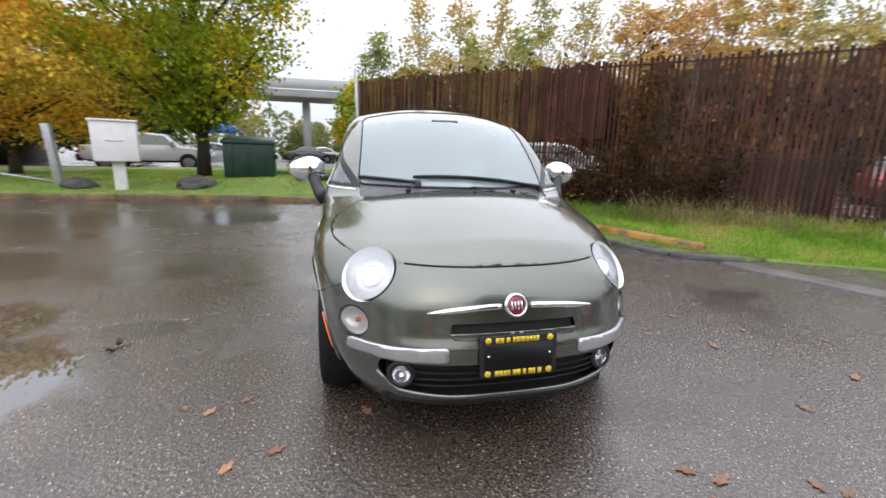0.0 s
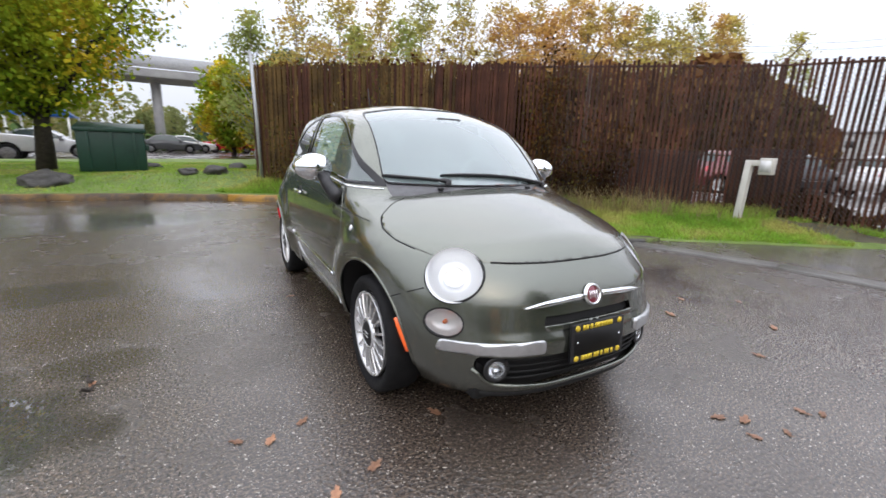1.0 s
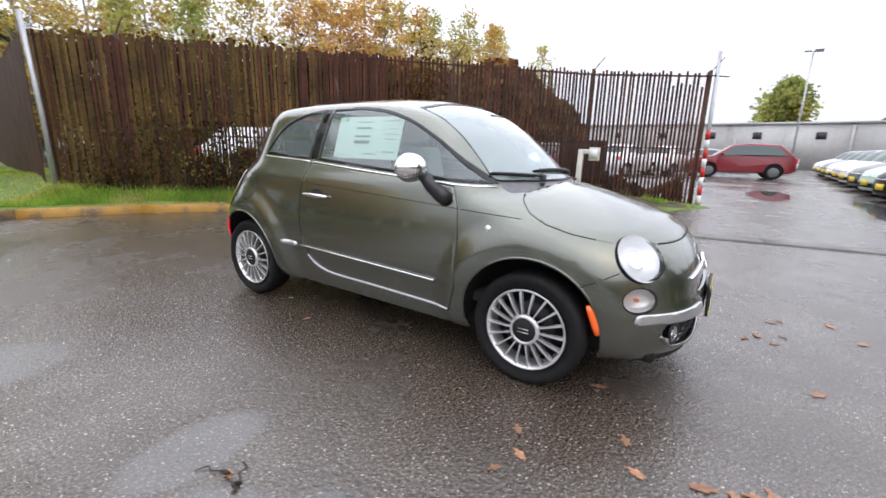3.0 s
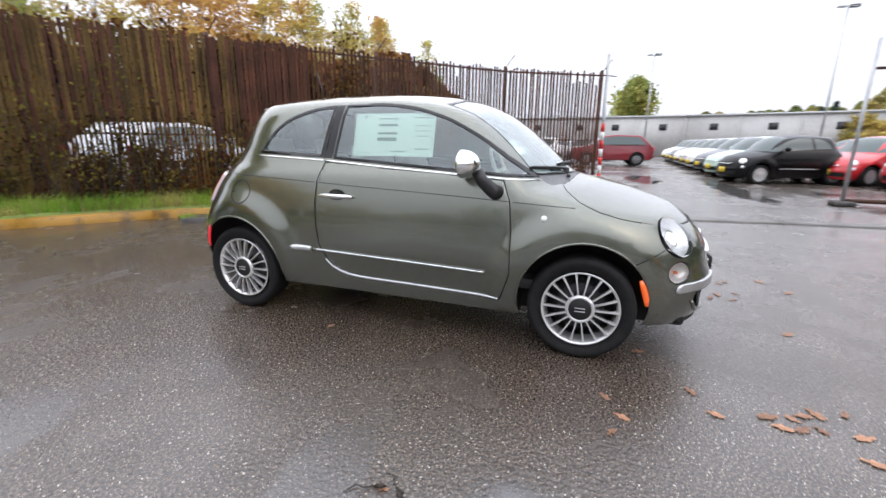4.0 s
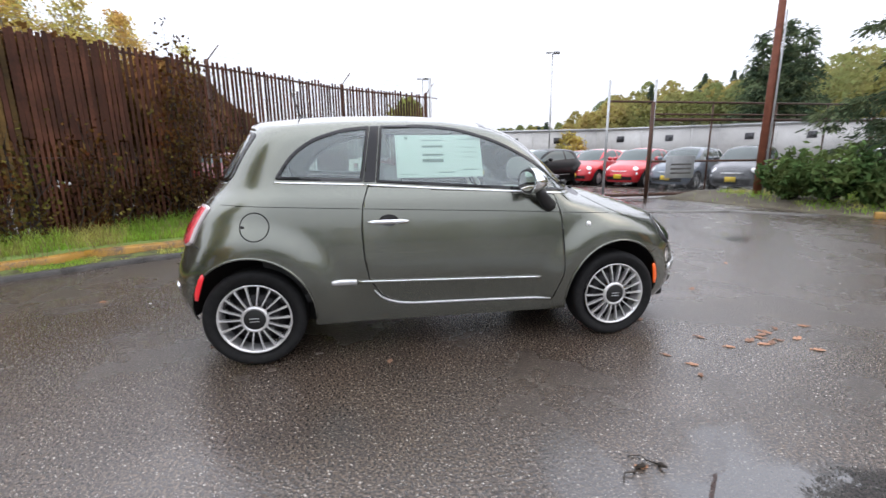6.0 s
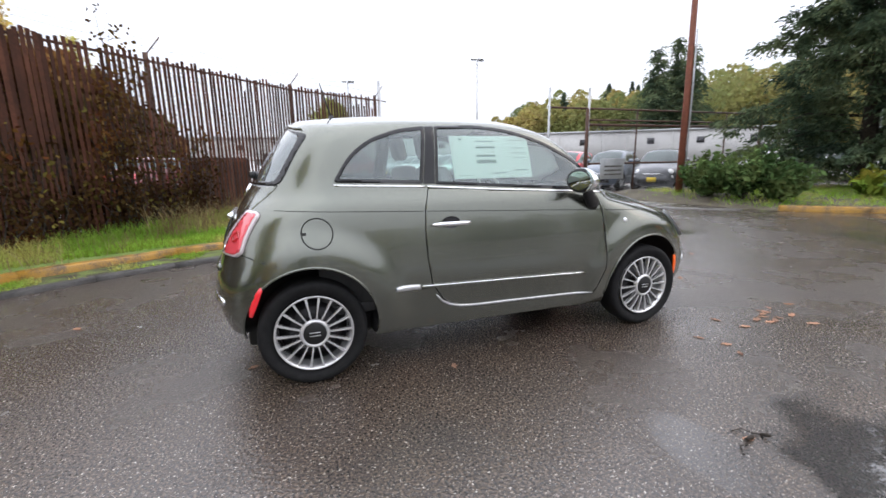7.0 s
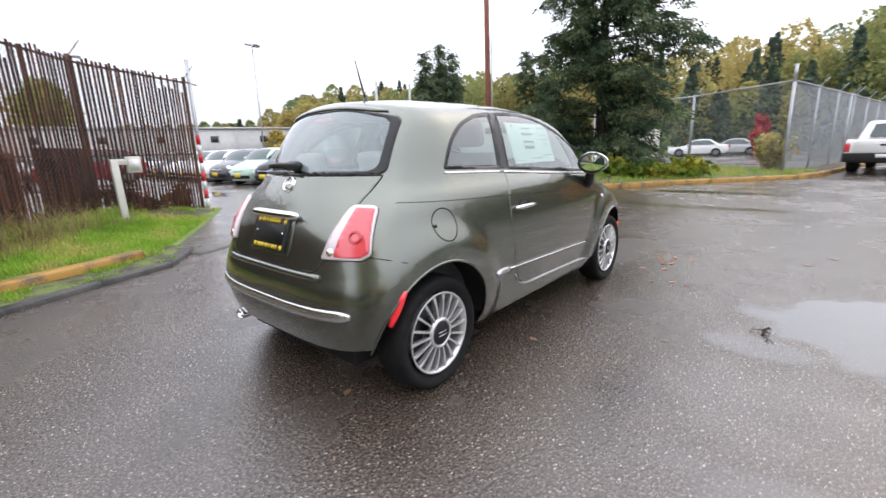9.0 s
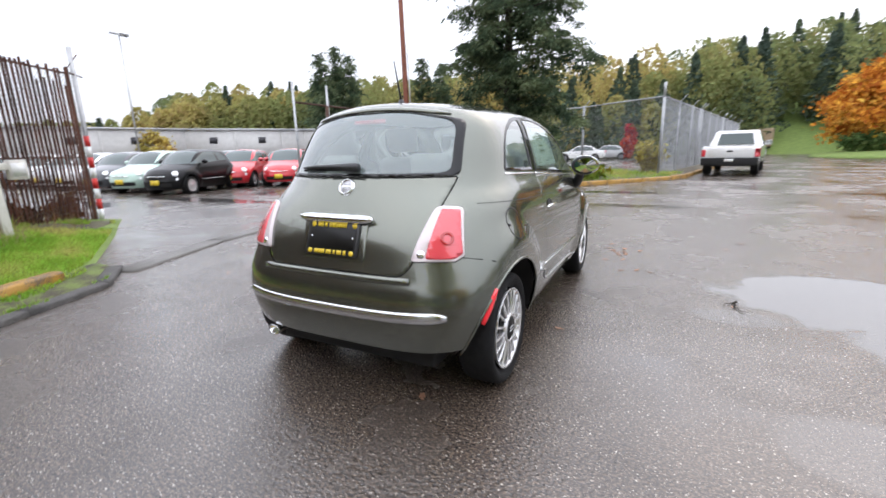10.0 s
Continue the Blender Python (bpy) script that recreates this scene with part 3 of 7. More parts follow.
def smooth_line(points, n=8):
    pts = [Vector(p) for p in points]
    out = []
    for i in range(len(pts) - 1):
        p0, p1, p2, p3 = pts[max(i - 1, 0)], pts[i], pts[i + 1], pts[min(i + 2, len(pts) - 1)]
        for k in range(n):
            t = k / n
            out.append(0.5 * ((2 * p1) + (p2 - p0) * t + (2 * p0 - 5 * p1 + 4 * p2 - p3) * t * t + (3 * p1 - p0 - 3 * p2 + p3) * t ** 3))
    return out + [pts[-1]]


# ---- ground: one asphalt sheet to the horizon ----
bm = bmesh.new()
bmesh.ops.create_grid(bm, x_segments=8, y_segments=8, size=1500)
tagged(part("ground", bm, ASPHALT), "wet dark asphalt lot with puddles and pale stones", "ground", kind="structure")

BARE_WEST = [(3.95, 1.20), (4.4, 0.70), (5.4, 0.08), (6.5, -0.58), (7.6, -1.18), (8.35, -1.62)]
BARE_EAST = [(3.0, -8.9), (4.4, -8.5), (6.0, -8.15), (7.6, -7.6)]
KERB_WEST = smooth_line([(-16, 7.75), (-7.5, 7.50), (-3.2, 7.28), (-1.1, 6.78), (0.75, 5.85), (2.0, 4.66), (2.90, 3.45), (3.50, 2.30), (3.93, 1.22)], 8)
FENCE = [(-0.2, 7.75), (7.25, 0.85), (8.4, -1.25)]


def near_line(x, y, line):
    """The distance from (x, y) to a line of 2D points."""
    best = 1e9
    for a, b in zip(line, line[1:]):
        ax, ay, bx, by = a[0], a[1], b[0], b[1]
        dx, dy = bx - ax, by - ay
        t = min(max(((x - ax) * dx + (y - ay) * dy) / (dx * dx + dy * dy + 1e-9), 0), 1)
        best = min(best, math.hypot(x - ax - t * dx, y - ay - t * dy))
    return best


def verge_height(x, y):
    d = near_line(x, y, KERB_WEST)
    rise = min(d / 2.0, 1.0)
    rise = rise * rise * (3 - 2 * rise)
    side = min(max((y - 0.5) / 6.0, 0), 1)
    near_corner = math.exp(-((x - 0.3) ** 2 + (y - 8.0) ** 2) / 14)
    e = min(near_line(x, y, BARE_WEST) / 1.1, 1.0)
    edge = 0.06 + 0.94 * e * e * (3 - 2 * e) if x > 3.8 else 1.0
    return (0.125 + rise * (0.06 + 0.09 * side + 0.20 * near_corner)) * edge + 0.012 * noise.noise(Vector((x * 0.9, y * 0.9, 0)))


def in_poly(x, y, poly):
    inside = False
    for (ax, ay), (bx, by) in zip(poly, poly[1:] + poly[:1]):
        if (ay > y) != (by > y) and x < (bx - ax) * (y - ay) / (by - ay) + ax:
            inside = not inside
    return inside


def verge_mesh(outline, height, step=0.35):
    """A lawn with the outline's edge and a fine relief."""
    bm = bmesh.new()
    f = bm.faces.new([bm.verts.new((x, y, 0)) for x, y in outline])
    xs, ys = [p[0] for p in outline], [p[1] for p in outline]
    for lo, hi, axis in ((min(xs), max(xs), 0), (min(ys), max(ys), 1)):
        k = lo + step
        while k < hi:
            co, no = [0, 0, 0], [0, 0, 0]
            co[axis], no[axis] = k, 1
            bmesh.ops.bisect_plane(bm, geom=bm.verts[:] + bm.edges[:] + bm.faces[:], plane_co=co, plane_no=no)
            k += step
    rim = [e for e in bm.edges if len(e.link_faces) == 1]
    for v in bm.verts:
        v.co.z = height(v.co.x, v.co.y)
    ext = bmesh.ops.extrude_edge_only(bm, edges=rim)
    for g in ext["geom"]:
        if isinstance(g, bmesh.types.BMVert):
            g.co.z = -0.02
    bmesh.ops.recalc_face_normals(bm, faces=bm.faces)
    return bm


WEST_OUT = [(p.x, p.y) for p in KERB_WEST] + [(4.4, 0.70), (5.4, 0.08), (6.5, -0.58), (7.6, -1.18), (8.35, -1.62), (8.6, -1.3), (8.3, -0.3), (7.55, 0.95), (0.25, 8.1), (1.4, 15.0), (2.5, 22.0), (-2.0, 20.5), (-7.0, 18.0), (-16.0, 15.0)]
tagged(part("grass_verge", verge_mesh(WEST_OUT, verge_height, 0.5), SOIL), "uneven wet green grass verge behind the kerb", "lawn", kind="structure")

MULCH = varied("dark_bark_mulch", (0.030, 0.018, 0.011), (0.070, 0.042, 0.026), 4, 0.9, bumps=0.8, fine=50, coord="Position")
MULCH_OUT = [(-22, 12.5), (-16, 15.2), (-9.5, 17.2), (-8.6, 19.0), (-12, 20.0), (-22, 17.0)]
tagged(part("planting_bed", verge_mesh(MULCH_OUT, lambda x, y: 0.16 + 0.04 * noise.noise(Vector((x, y, 5))), 1.0), MULCH), "brown bark mulch bed beside the parking lane", "planting bed", kind="structure")

KERB_EAST = smooth_line([(3.1, -8.85), (1.95, -10.15), (0.85, -11.75), (-0.6, -13.4), (-1.85, -15.1), (-2.35, -17.0), (-3.1, -20.6), (-6.3, -36), (-8.4, -46)], 6)


def verge_east(x, y):
    d = near_line(x, y, KERB_EAST)
    e = min(near_line(x, y, BARE_EAST) / 0.9, 1.0)
    return (0.11 + 0.10 * min(d / 3, 1)) * (0.06 + 0.94 * e * e) + 0.015 * noise.noise(Vector((x, y, 3)))


EAST_OUT = [(p.x, p.y) for p in KERB_EAST] + [(-6.6, -46), (-4.6, -36), (-1.6, -22), (0.8, -18.5), (4.4, -17.6), (7.2, -14.8), (7.6, -7.6), (6.0, -8.15), (4.4, -8.5)]
tagged(part("grass_verge", verge_mesh(EAST_OUT, verge_east, 0.6), GRAVEL), "muddy gravel strip with weeds below the conifer", "lawn", kind="structure")


def kerb_run(line, label, mat, high=0.13, wide=0.16, piece=1.55, dull=None):
    """Kerb stones end to end along a line, each with worn round edges."""
    run = thing("kerb", label, "kerb", kind="structure")
    span = sum((b - a).length for a, b in zip(line, line[1:]))
    pts = along([(p.x, p.y) for p in line], span / round(span / piece) - 1e-5)
    side = [(-wide / 2, -0.02), (-wide / 2, high * 0.80), (-wide * 0.36, high * 0.96), (0, high), (wide * 0.36, high * 0.96), (wide / 2, high * 0.80), (wide / 2, -0.02)]
    rng = random.Random(2)
    for (a, da), (b, db) in zip(pts, pts[1:]):
        bm = bmesh.new()
        rings = []
        for k in range(5):
            t = 0.004 + 0.992 * k / 4
            p = a.lerp(b, t)
            d = (b - a).normalized()
            nrm = Vector((-d.y, d.x, 0))
            wear = 0.007 * noise.noise(Vector((p.x * 2, p.y * 2, 1)))
            rings.append([bm.verts.new(p + nrm * (u + wear) + Vector((0, 0, w + (wear * 1.4 if w > 0.05 else 0)))) for u, w in side])
        for r0, r1 in zip(rings, rings[1:]):
            for j in range(6):
                bm.faces.new((r0[j], r0[j + 1], r1[j + 1], r1[j]))
        bm.faces.new(rings[0])
        bm.faces.new(rings[-1][::-1])
        bmesh.ops.recalc_face_normals(bm, faces=bm.faces)
        part("kerb_stone", bm, dull if dull and a.x < -1.0 and rng.random() < 0.85 else mat, run)
    return run


kerb_run(KERB_WEST, "worn yellow painted kerb edging the grass", KERB, dull=KERB_DULL)
LIP = [(1.55, 4.45), (2.15, 3.62), (2.62, 2.80), (2.95, 2.05), (3.18, 1.45), (3.42, 1.02), (3.95, 0.70)]
kerb_run(smooth_line(LIP, 5), "low dark broken stone edge before the kerb", ROCK, 0.050, 0.15, 0.7)
MUD_OUT = LIP + [(4.35, 0.72), (3.98, 1.15), (3.52, 2.22), (2.92, 3.36), (2.05, 4.55), (1.75, 4.75)]
tagged(part("mud_strip", verge_mesh(MUD_OUT, lambda x, y: 0.038 + 0.02 * noise.noise(Vector((x * 3, y * 3, 2))), 0.3), MUD), "muddy strip with grass tufts before the kerb", "verge", kind="structure")
kerb_run(KERB_EAST, "worn yellow painted kerb below the conifer", KERB)
GUTTER = smooth_line([(3.75, 0.72), (3.98, 0.35), (4.35, -0.9), (4.62, -2.4), (4.85, -3.8), (5.05, -5.2), (4.9, -6.6), (4.4, -7.6), (3.6, -8.4)], 6)
low = kerb_run(GUTTER, "low wet concrete gutter edge across the driveway", CONCRETE, 0.022, 0.30, 1.7)


def grass_patch(name, label, outline, height, count, tall, mat, seed, keep=None):
    rng = np.random.default_rng(seed)
    xs, ys = [p[0] for p in outline], [p[1] for p in outline]
    base = []
    while len(base) < count:
        x, y = rng.uniform(min(xs), max(xs)), rng.uniform(min(ys), max(ys))
        if in_poly(x, y, outline) and (keep is None or keep(x, y, rng)):
            base.append((x, y, height(x, y) - 0.01))
    b = np.array(base)
    n = len(b)
    a = rng.uniform(0, 2 * math.pi, n)
    w = np.stack([np.cos(a), np.sin(a), np.zeros(n)], 1) * (0.0035 + 0.0035 * rng.uniform(size=(n, 1))) * (1.0 if tall < 0.2 else 0.6)
    h = tall * rng.uniform(0.5, 1.3, (n, 1))
    tip = rng.normal(size=(n, 3)) * np.array([0.35, 0.35, 0]) * h + np.array([0, 0, 1]) * h
    mid = tip * 0.55 * np.array([0.6, 0.6, 1.1])
    low = np.stack([b - w, b + w, b + mid + w * 0.8, b + mid - w * 0.8], 1)
    q = np.concatenate([low, np.stack([b + mid - w * 0.8, b + mid + w * 0.8, b + tip + w * 0.1, b + tip - w * 0.1], 1)])
    return tagged(quads(name, q, mat), label, "grass", kind="stuff")


FENCE_STRIP = [(-1.2, 7.0), (0.8, 6.05), (2.1, 4.9), (3.05, 3.6), (3.62, 2.2), (4.02, 1.22), (4.6, 0.65), (6.5, -0.5), (8.3, -1.5), (7.25, 0.75), (-0.2, 7.7)]
grass_patch("grass", "short wet grass along the fence", FENCE_STRIP, verge_height, 40000, 0.085, BLADE, 1, lambda x, y, r: x < 6.9 or noise.noise(Vector((x * 1.6, y * 1.6, 4))) > 0.22)
BARE_SOIL = varied("bare_wet_soil", (0.040, 0.030, 0.020), (0.095, 0.090, 0.034), 4, 0.7, bumps=0.6, fine=60, coord="Position")
BARE_OUT = [(6.75, 0.42), (7.15, 0.72), (8.22, -1.22), (8.12, -1.36), (7.6, -1.0), (7.05, -0.52)]
tagged(part("bare_soil", verge_mesh(BARE_OUT, lambda x, y: verge_height(x, y) + 0.012, 0.3), BARE_SOIL), "dark bare soil at the foot of the fence", "soil", kind="structure")
LAWN = [(-9, 7.65), (-3.2, 7.4), (-0.5, 6.8), (0.3, 8.2), (1.3, 14), (-1, 17), (-9, 15)]
grass_patch("grass", "short wet lawn grass", LAWN, verge_height, 40000, 0.055, BLADE, 2)
grass_patch("dry_grass", "tall dry straw grass against the fence", [(4.2, 3.2), (5.9, 1.7), (5.5, 1.2), (3.9, 2.7)], verge_height, 650, 0.42, DRY, 3)
grass_patch("grass", "grass tufts in the muddy strip", MUD_OUT, lambda x, y: 0.03, 2600, 0.05, BLADE, 7, lambda x, y, r: noise.noise(Vector((x * 2.2, y * 2.2, 9))) > 0.02)
grass_patch("weeds", "rank weeds at the foot of the fence", [(-0.3, 7.5), (7.2, 0.7), (7.0, 0.4), (-0.5, 7.2)], verge_height, 6000, 0.22, BLADE, 4)
grass_patch("weeds", "thin straw and weeds before the fence", [(-0.3, 7.5), (8.0, -0.6), (7.2, -0.6), (4.6, 1.8), (-0.7, 7.0)], verge_height, 1100, 0.22, DRY, 6)
grass_patch("grass", "rough grass by the gate and conifer", [(7.4, -7.7), (4.4, -8.6), (3.0, -9.1), (0.9, -11.9), (-1.6, -14.8), (-2.2, -17), (1, -17.5), (5, -15)], verge_east, 12000, 0.12, BLADE, 5, lambda x, y, r: r.uniform() < (0.10 if y > -8.9 else 1.0) and noise.noise(Vector((x * 0.9, y * 0.9, 4))) > -0.35)


# ---- the slat fence ----
def fence_at(s):
    a, b, c = [Vector((*p, 0)) for p in FENCE]
    d = (b - a).length
    return (a.lerp(b, s / d), (b - a).normalized()) if s <= d else (b + (c - b).normalized() * (s - d), (c - b).normalized())


def bars(bm, p, d, wide, thick, z0, z1, tilt=0.0):
    n = Vector((-d.y, d.x, 0))
    top = Vector((0, 0, 0)) + d * tilt
    lo = [bm.verts.new(p + d * u + n * v + Vector((0, 0, z0))) for u, v in ((-wide / 2, -thick / 2), (wide / 2, -thick / 2), (wide / 2, thick / 2), (-wide / 2, thick / 2))]
    hi = [bm.verts.new(v.co - Vector((0, 0, z0)) + top + Vector((0, 0, z1))) for v in lo]
    bm.faces.new(lo[::-1])
    bm.faces.new(hi)
    for k in range(4):
        bm.faces.new((lo[k], lo[(k + 1) % 4], hi[(k + 1) % 4], hi[k]))


fence = thing("slat_fence", "tall weathered brown slat fence, gaps showing, in wet grass", "fence")
rng = random.Random(11)
LENGTH = 12.54
flip = 1
s = 0.06
while s < LENGTH - 0.05:
    p, d = fence_at(s)
    thin = s > 5.7
    seen = 2.2 < s < 5.7
    foot = verge_height(p.x, p.y) - 0.02
    bm = bmesh.new()
    wide = rng.uniform(0.042, 0.050) if thin else rng.uniform(0.046, 0.057)
    z1 = 2.80 + rng.uniform(-0.03, 0.05) - (0.25 if thin and rng.random() < 0.06 else 0)
    flip = -flip
    side = (0.003 if thin else 0.008) * flip
    at_p = p + Vector((-d.y, d.x, 0)) * (side + rng.uniform(-0.002, 0.002))
    bars(bm, at_p, d, wide, 0.009, (1.46 + rng.uniform(-0.05, 0.06)) if seen else foot + rng.uniform(0.0, 0.06), z1, rng.uniform(-0.012, 0.012))
    if seen:
        bars(bm, at_p, d, wide * 0.66, 0.008, foot + rng.uniform(0.0, 0.06), 1.48, rng.uniform(-0.008, 0.008))
    part("slat", bm, SLAT if s > 4.6 or rng.random() < 0.3 else SLAT_OLIVE, fence, smooth=False)
    s += rng.uniform(0.079, 0.085) if thin else rng.uniform(0.057, 0.065)
for s in (0.02, 1.25, 4.15, 7.05, 10.15, LENGTH):
    p, d = fence_at(s)
    n = Vector((d.y, -d.x, 0))
    pipe = bmesh.new()
    tube(pipe, [p - n * 0.05 + Vector((0, 0, -0.05)), p - n * 0.05 + Vector((0, 0, 2.86))], 0.036, 12)
    tube(pipe, [p - n * 0.05 + Vector((0, 0, 2.82)), p + n * 0.02 + Vector((0, 0, 2.98)) + d * 0.10, p + n * 0.06 + Vector((0, 0, 3.10)) + d * 0.18], 0.010, 6)
    part("fence_post", pipe, RUST if s > 1 else GALV, fence)
for z in (2.74, 1.25):
    part("fence_rail", tubem([fence_at(s)[0] + Vector((0.02, 0.02, z)) for s in np.linspace(0, LENGTH, 30)], 0.021 if z > 2 else 0.014, 8), RUST, fence)
for z in (2.95, 3.05):
    part("barbed_wire", tubem([fence_at(s)[0] + Vector((0.03, 0.02, z + 0.01 * math.sin(s * 5))) for s in np.linspace(0, LENGTH, 60)], 0.0025, 4), WIRE, fence)


def chain_link(run, z0, z1, pitch, r, mat, parent, name="chain_link"):
    """Woven diagonal wires in the upright strip above a line of points."""
    total = sum((Vector(b) - Vector(a)).length for a, b in zip(run, run[1:]))

    def at(q):
        for a, b in zip(run, run[1:]):
            a, b = Vector((a[0], a[1], 0)), Vector((b[0], b[1], 0))
            if q <= (b - a).length + 1e-6:
                return a.lerp(b, q / (b - a).length)
            q -= (b - a).length
        return b

    h = z1 - z0
    vs, fs = [], []
    for sign in (1, -1):
        q = -h if sign > 0 else 0.0
        while q < total + (0 if sign > 0 else h):
            ends = []
            for z in (0.0, h):
                ends.append((q + sign * z, z))
            (qa, za), (qb, zb) = ends
            for lim in (0.0, total):
                if (qa - lim) * (qb - lim) < 0:
                    t = (lim - qa) / (qb - qa)
                    inner = (lim, za + t * (zb - za))
                    if (qa < lim) == (lim == 0.0):
                        qa, za = inner
                    else:
                        qb, zb = inner
            if 0 <= min(qa, qb) + 1e-6 and max(qa, qb) <= total + 1e-6 and abs(za - zb) > 0.02:
                a, b = at(qa) + Vector((0, 0, z0 + za)), at(qb) + Vector((0, 0, z0 + zb))
                d = (b - a).normalized()
                u = d.orthogonal().normalized()
                w = d.cross(u)
                i = len(vs)
                for e in (a, b):
                    vs += [e + r * (u * c + w * k) for c, k in ((1, 0), (-0.5, 0.87), (-0.5, -0.87))]
                fs += [(i, i + 1, i + 4, i + 3), (i + 1, i + 2, i + 5, i + 4), (i + 2, i, i + 3, i + 5)]
            q += pitch
    me = bpy.data.meshes.new(name)
    me.from_pydata([tuple(v) for v in vs], [], fs)
    me.materials.append(mat)
    ob = new(name, me)
    ob.parent = parent
    return tagged(ob, "woven steel chain-link wire", kind="stuff")


mid_p = fence_at(6.4)[0]
chain_link([(mid_p.x, mid_p.y), FENCE[1], FENCE[2]], 0.25, 2.74, 0.070, 0.0022, DARKWIRE, fence)
# the fence's return beside the lawn
back_fence = thing("slat_fence", "dark brown slat fence running back beside the lawn", "fence")
rng = random.Random(12)
for p, d in along([(-0.22, 7.95), (0.9, 15.5), (3.4, 32.0)], 0.105):
    bm = bmesh.new()
    bars(bm, p, d, 0.10, 0.012, 0.15, 2.78 + rng.uniform(-0.04, 0.04))
    part("slat", bm, SLAT, back_fence, smooth=False)
corner = thing("fence_pole", "leaning grey galvanised corner pole", "pole")
part("pole", tubem([(-0.16, 7.62, 0.2), (-0.20, 7.60, 1.6), (-0.26, 7.58, 3.05)], 0.038, 12), GALV, corner)

# striped end pole
striped = thing("striped_pole", "grey steel pole with red and white bands at the fence end", "pole")
part("shaft", tubem([(8.52, -1.36, 0), (8.45, -1.33, 3.22)], 0.042, 14), GALV, striped)
for k in range(8):
    a, b = Vector((8.52, -1.36, 0.0)), Vector((8.45, -1.33, 3.22))
    t0, t1 = (0.05 + 0.2 * k) / 3.22, (0.05 + 0.2 * (k + 1)) / 3.22
    part("band", tubem([a.lerp(b, t0), a.lerp(b, t1)], 0.046, 14), REDPAINT if k % 2 else WHITE, striped)
part("cross_arm", tubem([(8.25, -1.15, 2.74), (8.65, -1.55, 2.74)], 0.014, 8), RUST, striped)

# maroon boards standing behind the slats
for s0, s1, off, z1 in ((7.75, 9.20, 0.50, 1.32), (9.80, 11.00, 0.60, 1.40)):
    p0, d = fence_at(s0)
    n = Vector((-d.y, d.x, 0))
    if n.x < 0:
        n = -n
    q = fence_at(min(s0, 9.9))[0] + n * off
    board = thing("dark_board", "dark maroon painted board standing behind the slats", "board", "maroon boards", Matrix.Translation((q.x, q.y, 0)) @ Matrix.Rotation(math.atan2(d.y, d.x), 4, "Z"))
    part("panel", boxm(0, s1 - s0, -0.03, 0.03, 0.0, z1, 0.008), MAROON, board)
    for k in (0.06, (s1 - s0) / 2, s1 - s0 - 0.06):
        part("upright", boxm(k - 0.04, k + 0.04, -0.045, -0.03, 0.0, z1 - 0.04, 0.004), MAROON, board)

# withered climbers on the fence


def climber(label, s0, s1, z0, z1, count, size, mat, seed, off=0.05):
    g = np.random.default_rng(seed)
    t = thing("climbing_vine", label, "vine")
    pts = []
    stems = bmesh.new()
    for k in range(int((s1 - s0) * 9)):
        s = g.uniform(s0, s1)
        p, d = fence_at(s)
        n = Vector((d.y, -d.x, 0))
        if n.x > 0:
            n = -n
        foot = verge_height(p.x, p.y)
        top = z0 + (z1 - z0) * g.uniform(0.1, 1.0) ** 0.8 * math.sin(math.pi * (0.15 + 0.7 * (s - s0) / (s1 - s0)))
        line, q = [], p + n * (off + g.uniform(0.0, 0.18))
        for j in range(7):
            line.append(q + Vector((0, 0, foot + (top - foot) * j / 6)))
            q = q + d * g.normal() * 0.07 + n * g.normal() * 0.02
        tube(stems, line, [0.010, 0.009, 0.008, 0.007, 0.006, 0.004, 0.002], 5)
        m = int(count / ((s1 - s0) * 9))
        for j in range(m):
            h = g.uniform(0.12, 1)
            a = line[min(int(h * 6), 5)].lerp(line[min(int(h * 6), 5) + 1], (h * 6) % 1)
            pts.append(a + d * g.normal() * 0.12 + n * abs(g.normal()) * 0.09 + Vector((0, 0, g.normal() * 0.08)))
    tagged(part("stem_tangle", stems, BARK, t), kind="stuff")
    quads("leaves", leaves_at(np.array([tuple(p) for p in pts]), g, size, 1.3, 0.4), mat, t)
    return t


climber("withered brown climbing vine covering the fence", 4.8, 7.7, 0.2, 3.3, 2900, 0.05, VINE, 21)


def creeper_bank(label, s0, s1, low, high, deep, count, size, mat, seed):
    """A tangle of withered leaves and stems close behind the slats; low(s) and high(s) bound it."""
    g = np.random.default_rng(seed)
    t = thing("creeper", label, "vine")
    stems, pts = bmesh.new(), []
    for k in range(int((s1 - s0) * 7)):
        s = g.uniform(s0, s1)
        p, d = fence_at(s)
        n = Vector((-d.y, d.x, 0)) if d.x > 0 else Vector((d.y, -d.x, 0))
        line, q = [], p + n * g.uniform(deep[0], deep[1])
        for j in range(6):
            line.append(q + Vector((0, 0, high(s) * j / 5)))
            q = q + d * g.normal() * 0.08
        tube(stems, line, [0.012, 0.011, 0.009, 0.007, 0.005, 0.002], 5)
    while len(pts) < count:
        s = g.uniform(s0, s1)
        z = low(s) + (high(s) * (1 + 0.05 * g.normal()) - low(s)) * g.uniform()
        clump = noise.noise(Vector((s * 2.4, z * 1.5, seed)))
        if g.uniform() > 0.75 + 1.3 * clump:
            continue
        p, d = fence_at(s)
        n = Vector((-d.y, d.x, 0)) if d.x > 0 else Vector((d.y, -d.x, 0))
        pts.append(tuple(p + n * g.uniform(deep[0], deep[1]) + Vector((0, 0, z))))
    tagged(part("stem_tangle", stems, BARK, t), kind="stuff")
    quads("leaves", leaves_at(np.array(pts), g, size, 1.5, 0.5), mat, t)
    return t


